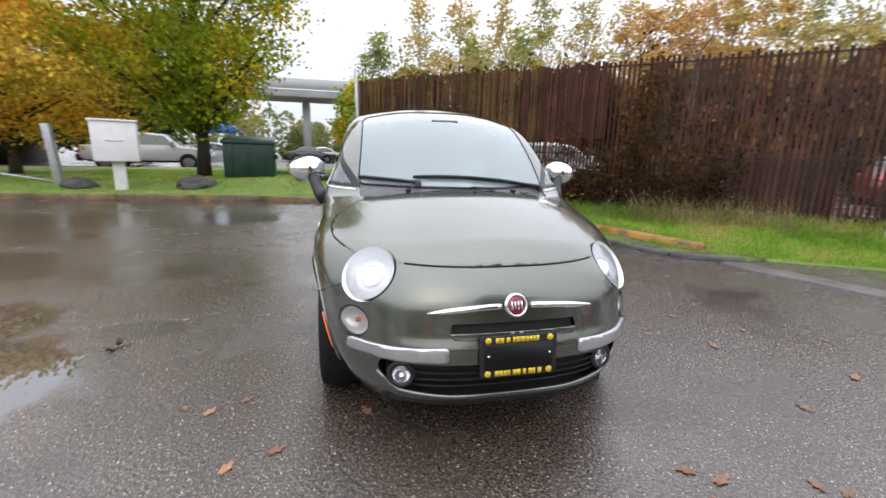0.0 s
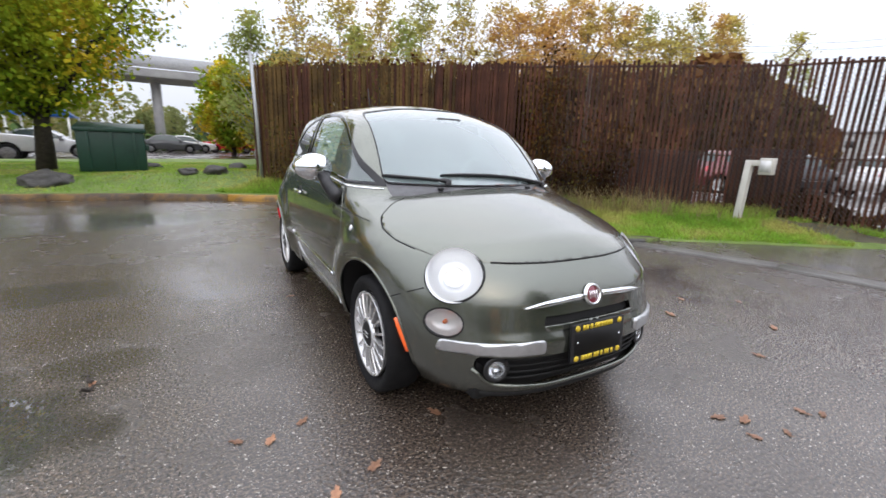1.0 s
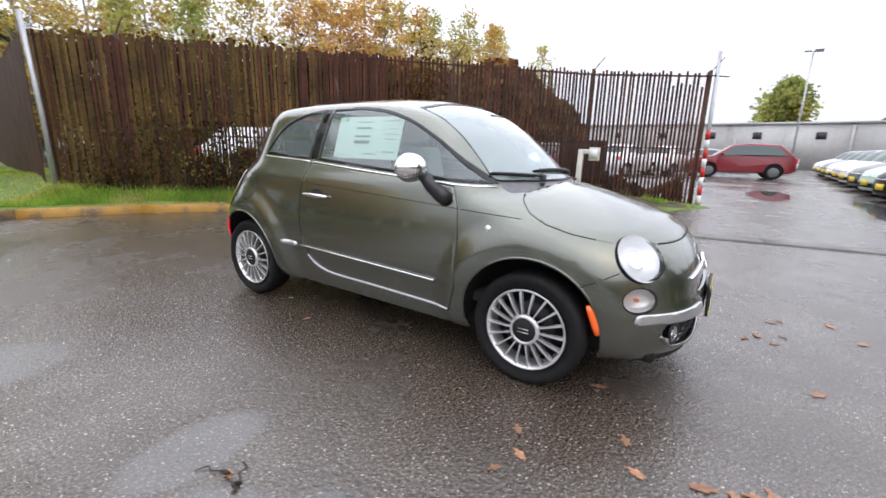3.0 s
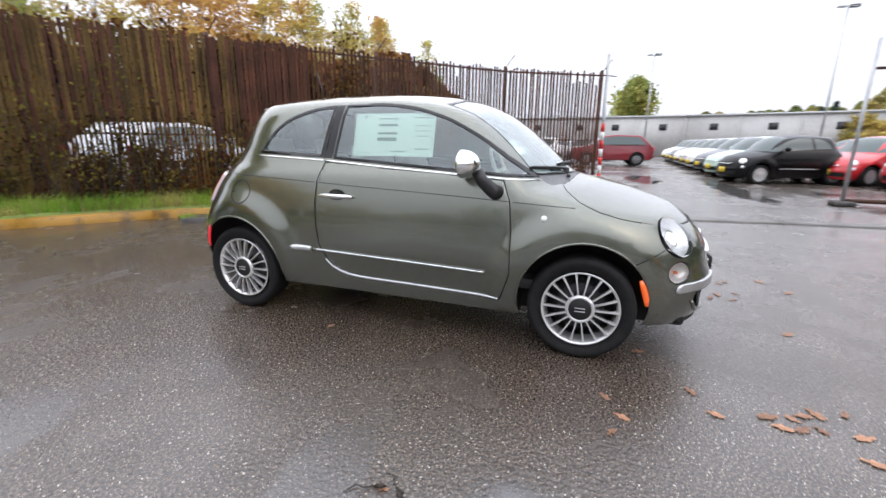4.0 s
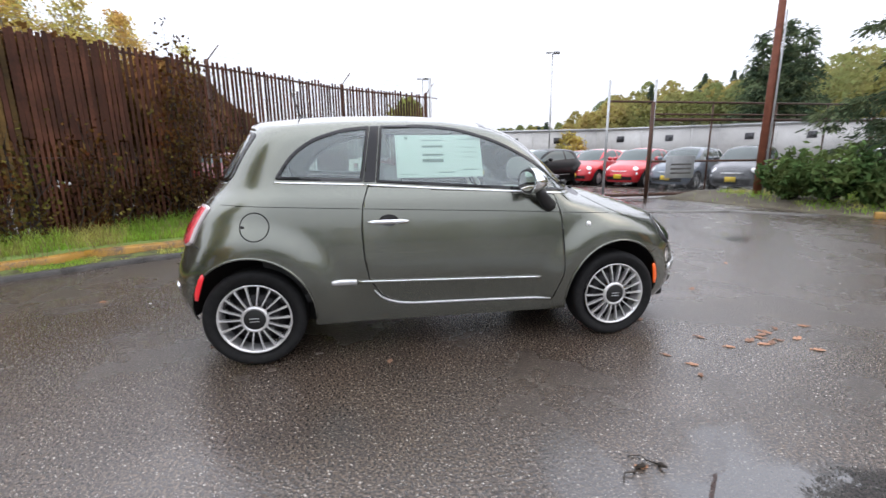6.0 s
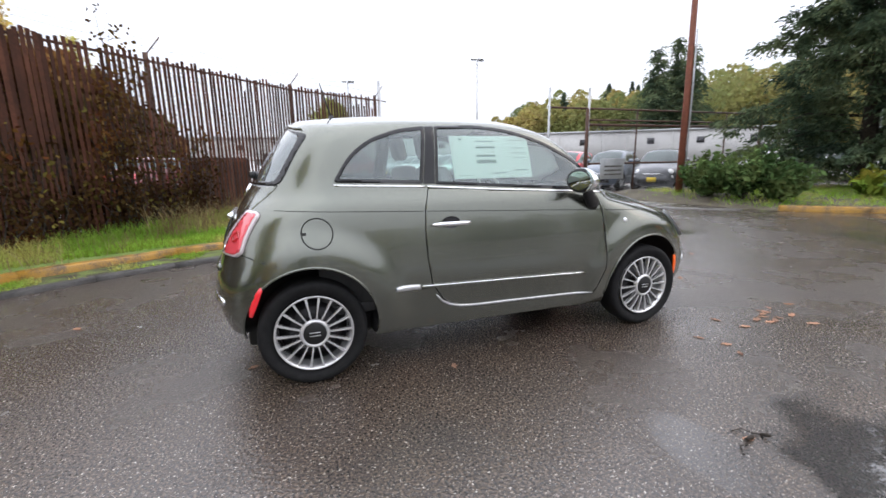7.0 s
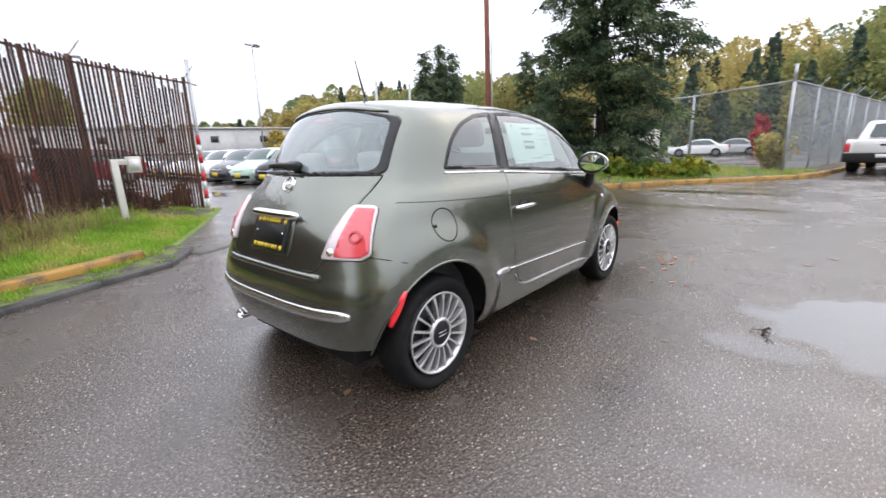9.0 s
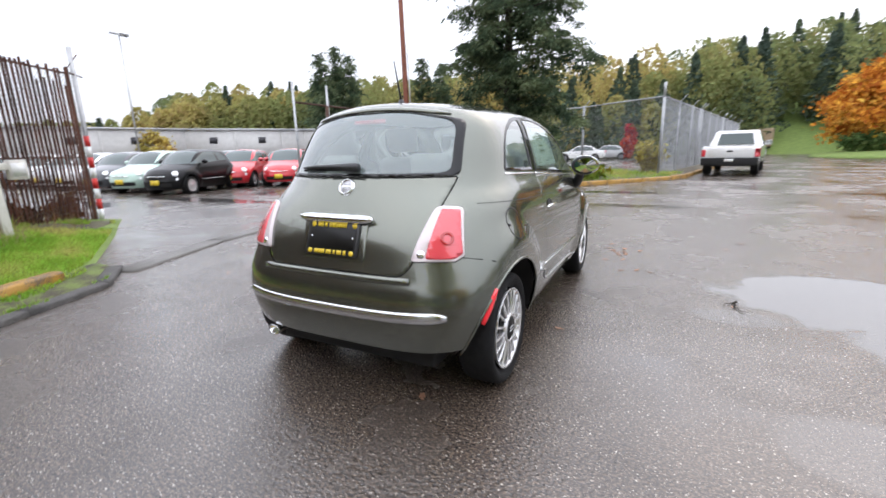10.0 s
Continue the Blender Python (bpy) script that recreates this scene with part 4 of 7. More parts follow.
creeper_bank("dense brown and olive creeper hanging behind the slats", 0.1, 6.2, lambda s: 1.47, lambda s: 2.72 if s < 5.5 else 2.72 - (s - 5.5) * 1.6, (0.12, 0.42), 15000, 0.075, CREEPER, 27)
creeper_bank("low withered brown bramble behind the slats", 0.1, 7.7, lambda s: 0.0, lambda s: 0.92 + 0.12 * math.sin(s * 2.3), (0.15, 0.55), 15000, 0.075, VINE, 28)
climber("thin brown climbing vine on the fence", 0.8, 5.2, 0.2, 2.6, 1500, 0.045, VINE, 22)
climber("sparse olive yellow climber on the fence", 0.2, 4.6, 0.2, 3.0, 1500, 0.045, OLIVE, 26)
climber("olive leafy climber on the fence", 5.2, 7.2, 0.2, 2.4, 220, 0.05, OLIVE, 23)

creeper_bank("low brown bramble behind the open slats", 9.3, 12.4, lambda s: 0.0, lambda s: 0.50 + 0.15 * math.sin(s * 3.1), (0.15, 0.50), 3600, 0.07, VINE, 29)

# card reader on a bent post
reader = thing("card_reader", "cream steel bollard with a boxed reader arm", "bollard", at=pose(6.37, 0.74, verge_height(6.37, 0.74) - 0.03, 0, 0, 0))
part("post", boxm(-0.05, 0.05, -0.05, 0.05, 0, 1.02, 0.01, pose(0, 0, 0, 0, 4, 0)), CREAM, reader)
part("arm", boxm(0.02, 0.12, -0.26, 0.05, 0.93, 1.02, 0.01), CREAM, reader)
part("reader_box", boxm(0.00, 0.14, -0.36, -0.17, 0.80, 1.06, 0.012), CREAM, reader, "pale box with rust stains")
part("reader_face", boxm(-0.004, 0.002, -0.34, -0.19, 0.84, 1.02, 0.0), WHITE, reader)

# things on the west lawn
cabinet = thing("utility_box", "white steel utility box on a post in the grass", "box", at=pose(-5.57, 8.1, verge_height(-5.57, 8.1) - 0.02, 0, 0, 18))
part("post", boxm(-0.12, 0.12, -0.09, 0.09, 0, 0.70, 0.01), WHITE, cabinet)
bx = part("housing", boxm(-0.42, 0.42, -0.26, 0.26, 0.66, 1.53, 0.02), WHITE, cabinet)
part("lid", boxm(-0.45, 0.45, -0.29, 0.29, 1.525, 1.57, 0.01), WHITE, cabinet)
part("slot", boxm(-0.16, 0.16, -0.268, -0.258, 1.10, 1.13, 0.0), SATIN, bx)

bin_ob = thing("dumpster", "dark green steel dumpster with ribs on the lawn", "dumpster", at=pose(-3.20, 10.5, verge_height(-3.2, 10.5) - 0.02, 0, 0, 4))
part("body", boxm(-0.66, 0.66, -0.50, 0.50, 0.05, 1.05, 0.02), GREENBIN, bin_ob)
part("rim", boxm(-0.70, 0.70, -0.54, 0.54, 0.98, 1.07, 0.015), GREENBIN, bin_ob)
for k in (-0.45, 0.0, 0.45):
    part("rib", boxm(k - 0.03, k + 0.03, -0.535, -0.49, 0.08, 1.00, 0.005), GREENBIN, bin_ob)
part("lid", boxm(-0.68, 0.68, -0.52, 0.52, -0.02, 0.02, 0.012), GREENBIN, bin_ob, at=pose(0, 0, 1.13, 7, 0, 0))
part("lift_pocket", boxm(0.66, 0.74, -0.4, 0.4, 0.56, 0.70, 0.01), GREENBIN, bin_ob)


def boulder(x, y, r, seed, flat=0.62):
    bm = bmesh.new()
    bmesh.ops.create_icosphere(bm, subdivisions=4, radius=1)
    for v in bm.verts:
        k = 1 + 0.30 * noise.noise(v.co * 1.3 + Vector((seed, 0, 0))) + 0.10 * noise.noise(v.co * 4 + Vector((0, seed, 0)))
        v.co = Vector((v.co.x * k * r * 1.25, v.co.y * k * r, max(v.co.z * k * r * flat, -0.25 * r)))
    o = part("boulder", bm, ROCK, None, at=pose(x, y, verge_height(x, y) + 0.18 * r * flat, 0, 0, seed * 40))
    return tagged(o, "rough dark boulder lying in the grass", "rock", "boulders on the lawn")


for k, (x, y, r) in enumerate(((-4.08, 8.35, 0.36), (-1.62, 8.75, 0.20), (-1.05, 8.60, 0.24), (-6.55, 8.4, 0.30), (-2.6, 12.8, 0.2), (-0.35, 11.6, 0.24))):
    boulder(x, y, r, k + 1)

gate_arm = thing("barrier_post", "leaning grey steel barrier post with a low arm", "post", at=pose(-7.2, 8.9, 0.12))
part("post", boxm(-0.08, 0.08, -0.08, 0.08, 0, 1.5, 0.015, pose(0, 0, 0, 0, -4, 0)), GALV, gate_arm)
part("collar", boxm(-0.13, 0.13, -0.13, 0.13, 0.0, 0.12, 0.01), GALV, gate_arm)
part("arm", tubem([(0.1, 0, 0.12), (-0.9, -0.2, 0.32), (-2.6, -0.4, 0.5)], 0.028, 8), GALV, gate_arm)


# ---- trees ----
broad = lambda r, low: (lambda h: r * math.sin(math.pi * min(max((h - low) / (1 - low), 0), 1) ** 0.75) ** 0.7 if h > low else -1)
slim = lambda r, low: (lambda h: r * (min((h - low) / 0.18, 1) * (1 - ((h - low) / (1 - low)) ** 2.4) + 0.10) if h > low else -1)
tree("maple_tree", "spreading maple turning from green to yellow on the lawn", -4.75, 11.5, 0.15, 10.8, 0.18, broad(3.2, 0.16), 390, 130, 0.38, 0.095, MAPLE, BARK, 31, 0.35, "", 0.2, 60)
tree("maple_tree", "golden yellow maple by the parking lane", -9.8, 11.8, 0.1, 5.2, 0.15, broad(3.9, 0.28), 210, 130, 0.40, 0.10, GOLD, BARK, 32, 0.35, "", 0.0, 30)
tree("maple_tree", "orange and green street tree beyond the lawn", 1.2, 35.5, 0, 7.0, 0.16, broad(2.3, 0.12), 120, 60, 0.45, 0.24, MAPLE, BARK, 33)
tree("maple_tree", "orange street tree beyond the lawn", 4.6, 40.0, 0, 7.6, 0.16, broad(2.6, 0.10), 120, 60, 0.45, 0.28, GOLD, BARK, 34)
tree("maple_tree", "dense green tree beside the back fence", 5.2, 34.0, 0, 7.6, 0.16, broad(2.8, 0.06), 150, 70, 0.45, 0.26, BROOM, BARK, 35)
tree("maple_tree", "dark green tree near the parking lane", -12.5, 24.0, 0, 6.8, 0.2, broad(3.6, 0.1), 150, 70, 0.5, 0.26, BROOM, BARK, 36)
tree("maple_tree", "golden tree near the parking lane", -17.5, 17.0, 0, 6.6, 0.2, broad(3.8, 0.18), 190, 70, 0.5, 0.22, GOLD, BARK, 37)
for k, (az, dist, h, r) in enumerate(((84, 30, 8.8, 1.7), (79, 33, 11.5, 1.8), (74, 33, 12.6, 1.9), (69, 35, 12.4, 1.8), (64, 36, 13.2, 2.0), (59, 36, 13.4, 2.0), (54.5, 36, 13.6, 1.9), (50, 37, 13.2, 1.9), (46, 38, 13.4, 1.9), (41.5, 39, 12.6, 1.8), (37.5, 41, 12.4, 1.9), (33, 43, 13.2, 1.9), (29.5, 45, 12.6, 1.9), (23.5, 47, 11.0, 2.3), (66, 27, 8.4, 1.6), (72, 26, 7.4, 1.5), (30.5, 37, 10.4, 1.9), (35, 36, 10.8, 1.9), (39.5, 35, 11.2, 1.9), (44, 34, 11.2, 1.9), (48, 34, 10.8, 1.8), (52, 33, 10.6, 1.8))):
    a = radians(az)
    tree("poplar_tree", "tall thin poplar with sparse yellow leaves" if k not in (0, 13, 14, 15) else "thin pale green poplar behind the fence", -1.2 + dist * math.cos(a), -2.9 + dist * math.sin(a), 0, h, 0.13, slim(r * (1.15 if k not in (0, 13, 14, 15) else 0.95), 0.10), 118 if k not in (0, 13, 14, 15) else 80, 36, 0.34, 0.165, POPLAR if k not in (0, 13, 14, 15) else POPLAR_GREEN, PALEBARK, 50 + k, 0.2, "poplars behind the fence", 0.0, 44)


def conifer(x, y, z, height, radius, seed, label, needles=60, size=0.20, name="conifer_tree", low=0.05, dense=2.1, gaps=0.15, pad=0.34, shoulder=0.55):
    """Drooping limbs that carry flat pads of needle sprays; the crown is widest up to the shoulder and ragged all over."""
    g = np.random.default_rng(seed)
    t = thing(name, label, "tree", at=pose(x, y, z))
    bm = bmesh.new()
    tube(bm, [(0, 0, -0.1), (0.05, 0.02, height * 0.4), (0, 0, height * 0.97)], [radius * 0.07, radius * 0.05, 0.02], 10)
    centres, spans, outs = [], [], []
    levels = int(height * dense)
    for k in range(levels):
        h = low + (1 - low) * k / levels
        for j in range(7 if h < 0.8 else 4):
            if g.uniform() < gaps:
                continue
            a = 2.4 * k + j * 2 * math.pi / 7 + g.normal() * 0.35
            ragged = 0.88 + 0.75 * noise.noise(Vector((math.cos(a) * 1.2 + seed, math.sin(a) * 1.2, h * 6.0)))
            rr = radius * min(1.0, (1 - h) / shoulder) ** 0.75 * min(max(ragged, 0.35), 1.25) * g.uniform(0.8, 1.12)
            out = Vector((math.cos(a), math.sin(a), 0))
            p0 = Vector((0, 0, h * height))
            p1 = p0 + out * rr * 0.55 + Vector((0, 0, 0.05 * rr))
            p2 = p0 + out * rr + Vector((0, 0, -0.16 * rr + 0.10 * g.normal()))
            tube(bm, [p0, p1, p2], [0.035, 0.020, 0.005], 5)
            count = max(2, int(rr / (pad * 0.62)))
            for q in range(count):
                f = 0.20 + 0.82 * (q + g.uniform()) / count
                c = p0.lerp(p1, f / 0.55) if f < 0.55 else p1.lerp(p2, (f - 0.55) / 0.45)
                centres.append(c + Vector((-out.y, out.x, 0)) * g.normal() * 0.30 * pad * (1 + 1.2 * f) + Vector((0, 0, g.normal() * 0.3 * pad)))
                spans.append(pad * g.uniform(0.6, 1.25))
                outs.append(out)
    part("trunk", bm, BARK, t)
    c = np.repeat(np.array([tuple(v) for v in centres]), needles, axis=0)
    r = np.repeat(np.array(spans), needles)[:, None]
    o = np.repeat(np.array([tuple(v) for v in outs]), needles, axis=0)
    e = g.normal(size=c.shape) * np.array([0.52, 0.52, 0.22])
    e[:, 2] -= 0.35 * (e[:, 0] ** 2 + e[:, 1] ** 2)
    c = c + e * r
    way = o * 0.6 + e * 0.9 + g.normal(size=c.shape) * 0.35 + np.array([0, 0, -0.45])
    way /= np.linalg.norm(way, axis=1, keepdims=True)
    side = np.cross(way, g.normal(size=c.shape))
    side /= np.linalg.norm(side, axis=1, keepdims=True)
    s = size * g.uniform(0.6, 1.3, (len(c), 1))
    u, v = way * s * 0.5, side * s * 0.15
    quads("crown", np.stack([c - u, c - v, c + u, c + v], 1), NEEDLE, t)
    return t


conifer(4.25, -14.1, 0.1, 12.5, 3.2, 71, "large dark drooping conifer on the verge", 75, 0.16, "conifer_tree", 0.06)
for k, (az, d, h) in enumerate(((-48.6, 55, 12.6), (-50.4, 58, 14.2), (-52.0, 56, 13.0), (-61.0, 62, 13.6), (-63.5, 60, 12.6))):
    a = radians(az)
    conifer(-1.4 + d * math.cos(a), 3.2 + d * math.sin(a), 0, h, 2.9, 80 + k, "tall dark fir far beyond the lot", 22, 0.42, "fir_tree", 0.22, 1.6, 0.15, 0.6, 0.8)


def shrub(x, y, z, w, h, count, size, mat, seed, label, category="shrub", group=""):
    g = np.random.default_rng(seed)
    t = thing("shrub", label, category, group, pose(x, y, z))
    bm = bmesh.new()
    pts = []
    for k in range(26):
        a, r = g.uniform(0, 2 * math.pi), w * g.uniform(0.2, 1.0)
        tip = Vector((r * math.cos(a), r * math.sin(a), h * g.uniform(0.55, 1.0) * (1 - 0.35 * (r / w) ** 2)))
        tube(bm, [(0, 0, -0.03), tip * 0.5 + Vector((0, 0, 0.1 * h)), tip], [0.014, 0.009, 0.003], 5)
        for j in range(count // 26):
            f = g.uniform(0.25, 1.05)
            pts.append(tuple(tip * f + Vector(g.normal(size=3)) * 0.16 * w * 0.5))
    part("stems", bm, BARK, t)
    p = np.array(pts)
    p[:, 2] = np.maximum(p[:, 2], 0.02)
    quads("leaves", leaves_at(p, g, size, 2.2, -0.4), mat, t)
    return t


for k, (x, y, w, h) in enumerate(((5.15, -9.35, 0.75, 1.15), (4.35, -9.45, 0.8, 1.3), (3.60, -9.75, 0.75, 1.0))):
    shrub(x, y, 0.14, w, h, 2200, 0.075, BROOM, 90 + k, "dense dark green broom shrub on the verge", "shrub", "shrubs by the conifer")
for k, (x, y, w, h) in enumerate(((2.0, -12.0, 0.9, 0.5), (1.0, -13.0, 0.9, 0.5), (2.9, -12.2, 0.9, 0.6))):
    shrub(x, y, 0.14, w, h, 900, 0.13, IVY, 100 + k, "low bright green ivy mound by the kerb", "shrub", "ivy mounds")
shrub(-0.85, -16.9, 0.12, 0.75, 1.35, 1800, 0.10, POPLAR, 110, "yellowing shrub against the wire fence")
tree("orange_tree", "round orange autumn tree beside the road", -17.8, -46.8, 0.4, 7.0, 0.2, broad(4.4, 0.08), 230, 90, 0.55, 0.27, ORANGE, BARK, 120)
shrub(-15.8, -43.6, 0.3, 2.2, 1.7, 1500, 0.2, BROOM, 121, "dark clipped shrub below the orange tree")
tree("orange_tree", "yellow bush showing over the far wall", 54.0, -5.5, 0, 8.2, 0.15, broad(2.5, 0.42), 90, 60, 0.45, 0.3, POPLAR_GREEN, BARK, 122)
tree("orange_tree", "golden bush before the far wall", 41.0, -21.5, 0, 3.4, 0.10, broad(1.4, 0.15), 70, 60, 0.3, 0.2, POPLAR, BARK, 123)

# far wooded hill: rising land and a mixed wood on it
SKYLINE = smooth_curve([(-125, 15.0), (-112, 17.5), (-102, 18.5), (-92, 17.5), (-84, 16.0), (-70, 15.0), (-55, 13.5), (-44, 12.8), (-37, 12.4), (-31, 8.8), (-26, 6.8), (-12, 5.2), (5, 4.0)])
bm = bmesh.new()
rows = []
for d, f in ((62, 0.0), (75, 0.22), (90, 0.48), (110, 0.62), (160, 0.62)):
    rows.append([bm.verts.new((-1.4 + d * math.cos(radians(a)), 3.2 + d * math.sin(radians(a)), f * float(SKYLINE(a)) - (0.3 if f == 0 else 0))) for a in range(-128, 8, 4)])
for r0, r1 in zip(rows, rows[1:]):
    for k in range(len(r0) - 1):
        bm.faces.new((r0[k], r0[k + 1], r1[k + 1], r1[k]))
bmesh.ops.recalc_face_normals(bm, faces=bm.faces)
tagged(part("hillside", bm, SOIL), "green wooded hillside beyond the lot", "hill", kind="structure")
g = np.random.default_rng(9)
clouds = {"mixed": [], "fir": []}


def far_tree(a, d, base, h, fir, n, k):
    cx, cy = -1.4 + d * math.cos(radians(a)), 3.2 + d * math.sin(radians(a))
    u = g.uniform(0, 1, n)
    ang = g.uniform(0, 2 * math.pi, n)
    if fir:
        rad = 0.24 * h * (1 - u) * np.sqrt(g.uniform(0.2, 1, n)) * (1 + 0.35 * np.sin(u * 40 + k)) + 0.1
    else:
        rad = 0.31 * h * np.sin(np.pi * np.clip(u, 0.05, 0.97)) ** 0.6 * np.sqrt(g.uniform(0.3, 1, n)) * (1 + 0.3 * np.sin(3 * ang + k) * np.sin(7 * u + k))
    pts = np.stack([cx + rad * np.cos(ang), cy + rad * np.sin(ang), base + h * (0.04 + 0.96 * u)], 1)
    clouds["fir" if fir else "mixed"].append(leaves_at(pts, g, 0.36 if not fir else 0.34, 1.4, 0.5 if fir else 0.1))


for k in range(760):
    a = g.uniform(-126, 5)
    d = g.choice([66, 76, 88, 98]) + g.uniform(-4, 4)
    if -107 < a < -100 and d < 72:
        continue
    f = np.interp(d, (62, 75, 90, 110), (0, 0.22, 0.48, 0.62))
    base = f * float(SKYLINE(a))
    top = float(SKYLINE(a)) * (d / 90.0) * g.uniform(0.66, 1.10) + g.uniform(-0.6, 1.2)
    far_tree(a, d, base, max(top - base, 2.2), g.uniform() < (0.30 if a < -60 else 0.10), 820, k)
for k in range(9):
    far_tree(-79 - 1.3 * k + g.uniform(-0.6, 0.6), g.uniform(52, 60), 0.0, g.uniform(5.5, 9.0), k % 3 != 1, 900, k)
for k in range(150):
    d = g.uniform(64, 84)
    far_tree(g.uniform(70, 172), d, 0.0, g.uniform(4.0, 8.5), g.uniform() < 0.1, 420, k)
# unseen tree belt added to the west, to darken what the paint reflects
for k in range(70):
    far_tree(g.uniform(170, 234), g.uniform(58, 74), 0.0, g.uniform(9.0, 14.5), g.uniform() < 0.3, 500, k)
for k in range(90):
    a = g.uniform(20, 74)
    d = g.uniform(25, 33)
    p = (-1.2 + d * math.cos(radians(a)) + 1.4, -2.9 + d * math.sin(radians(a)) - 3.2)
    h = float(np.interp(a, (20, 24, 30, 48, 60, 88), (3.2, 4.4, 5.8, 5.6, 4.6, 4.4))) * g.uniform(0.85, 1.1)
    far_tree(math.degrees(math.atan2(p[1], p[0])), math.hypot(*p), 0.0, h, False, 700, k)
tagged(quads("thicket", np.concatenate(clouds["mixed"][-90:]) , THICKET), "brown and olive thicket under the poplars", "woods", kind="stuff")
del clouds["mixed"][-90:]
tagged(quads("far_woods", np.concatenate(clouds["mixed"]), WOODS), "mixed autumn wood on the far hillside, with an added unseen western belt", "woods", kind="stuff")
tagged(quads("far_firs", np.concatenate(clouds["fir"]), FIR), "dark firs among the far woods and the added unseen western belt", "woods", kind="stuff")
bank = bmesh.new()
bmesh.ops.create_uvsphere(bank, u_segments=32, v_segments=12, radius=1.0)
bmesh.ops.scale(bank, vec=(5.5, 9.0, 0.55), verts=bank.verts)
tagged(part("grass_bank", bank, SOIL, None, at=pose(-18.6, -46.5, 0, 0, 0, -20)), "low grassy bank under the orange tree", "lawn", kind="structure")
CRIMSON = foliage("crimson_leaves", (0.30, 0.03, 0.04), (0.42, 0.05, 0.06), (0.46, 0.09, 0.07), 0.5)
for k, (x, y, h) in enumerate(((1.5, -40.0, 3.2),)):
    shrub(x, y, 0, 0.95, h, 1300, 0.2, CRIMSON, 130 + k, "crimson autumn shrub in the far yard")


# ---- the olive hatchback: nose towards -y, its right side towards -x ----
SIDE = smooth_curve([(0.14, 0.655), (0.20, 0.702), (0.26, 0.730), (0.32, 0.750), (0.42, 0.773), (0.52, 0.787), (0.60, 0.790), (0.70, 0.784), (0.80, 0.772), (0.90, 0.754), (0.97, 0.736), (1.04, 0.700), (1.10, 0.676), (1.22, 0.638), (1.34, 0.594), (1.42, 0.560), (1.60, 0.47)])
NOSE = smooth_curve([(0.14, -1.77), (0.20, -1.825), (0.28, -1.866), (0.36, -1.880), (0.44, -1.882), (0.50, -1.862), (0.56, -1.848), (0.62, -1.833), (0.68, -1.799), (0.74, -1.750), (0.82, -1.685), (0.95, -1.60), (1.6, -1.60)])
TAIL = smooth_curve([(0.14, 1.52), (0.22, 1.580), (0.30, 1.620), (0.40, 1.650), (0.50, 1.660), (0.58, 1.650), (0.63, 1.632), (0.70, 1.610), (0.80, 1.580), (0.92, 1.520), (1.03, 1.455), (1.10, 1.410), (1.25, 1.320), (1.36, 1.240), (1.44, 1.175), (1.6, 1.06)])
TOP = smooth_curve([(-2.1, 0.50), (-1.90, 0.66), (-1.80, 0.755), (-1.70, 0.805), (-1.55, 0.858), (-1.40, 0.905), (-1.20, 0.960), (-1.06, 0.992), (-1.00, 1.035), (-0.85, 1.170), (-0.68, 1.305), (-0.54, 1.388), (-0.38, 1.443), (-0.20, 1.475), (0.0, 1.492), (0.25, 1.500), (0.55, 1.498), (0.80, 1.488), (1.00, 1.472), (1.20, 1.450), (1.9, 1.36)])
SWEEP = smooth_curve([(-2.0, -0.40), (-1.3, -0.42), (-0.9, -0.50), (-0.3, -0.35), (0.4, 0.0), (1.3, 0.1), (2.0, 0.1)])
CROWN = smooth_curve([(-2.0, 0.14), (-1.1, 0.14), (-0.7, 0.10), (-0.2, 0.22), (0.3, 0.26), (1.4, 0.26)])
BLEND = smooth_curve([(-2.0, 0.07), (-1.2, 0.06), (-0.8, 0.045), (0.0, 0.07), (1.5, 0.07)])
POWER_R = smooth_curve([(0.2, 4.2), (0.6, 4.0), (0.9, 3.2), (1.05, 2.5), (1.45, 2.4)])
POWER_F = smooth_curve([(0.2, 3.2), (0.45, 3.1), (0.75, 2.75), (1.0, 2.7)])
WHEELS_Y, HUB_Z = (-1.15, 1.15), 0.292


def body_field(x, y, z):
    """Below zero within the body."""
    ax = np.abs(x)
    wide = SIDE(z)
    for wy in WHEELS_Y:
        reach = np.sqrt((y - wy) ** 2 + (z - 0.305) ** 2)
        swell = np.clip((0.58 - reach) / 0.16, 0, 1)
        wide = wide + 0.030 * swell * swell * (3 - 2 * swell) * np.clip((z - 0.12) / 0.2, 0, 1)
    wide = wide - 0.018 * np.exp(-((y + 0.1) / 0.62) ** 2) * np.exp(-((z - 0.36) / 0.10) ** 2)
    wide = wide - 0.05 * np.clip(-y - 0.55, 0, 2) ** 1.5 * (z > 0)
    t_front = np.clip((-1.0 - y) / (-1.0 - NOSE(z)), 0, 1.6)
    y_rear = 0.85
    t_rear = np.clip((y - y_rear) / (TAIL(z) - y_rear), 0, 1.6)
    pf, pr = POWER_F(z), POWER_R(z)
    side = ((ax / wide) ** pf + t_front ** pf) ** (1 / pf) - 1
    back = ((ax / wide) ** pr + t_rear ** pr) ** (1 / pr) - 1
    plan = np.where(y < 0, side, back) * 0.7
    top = (z - TOP(y + SWEEP(y) * x * x) + CROWN(y) * x * x) * 0.75
    k = BLEND(y)
    h = np.clip(0.5 + 0.5 * (top - plan) / k, 0, 1)
    both = plan + (top - plan) * h + k * h * (1 - h)
    return np.maximum(both, 0.15 - z)


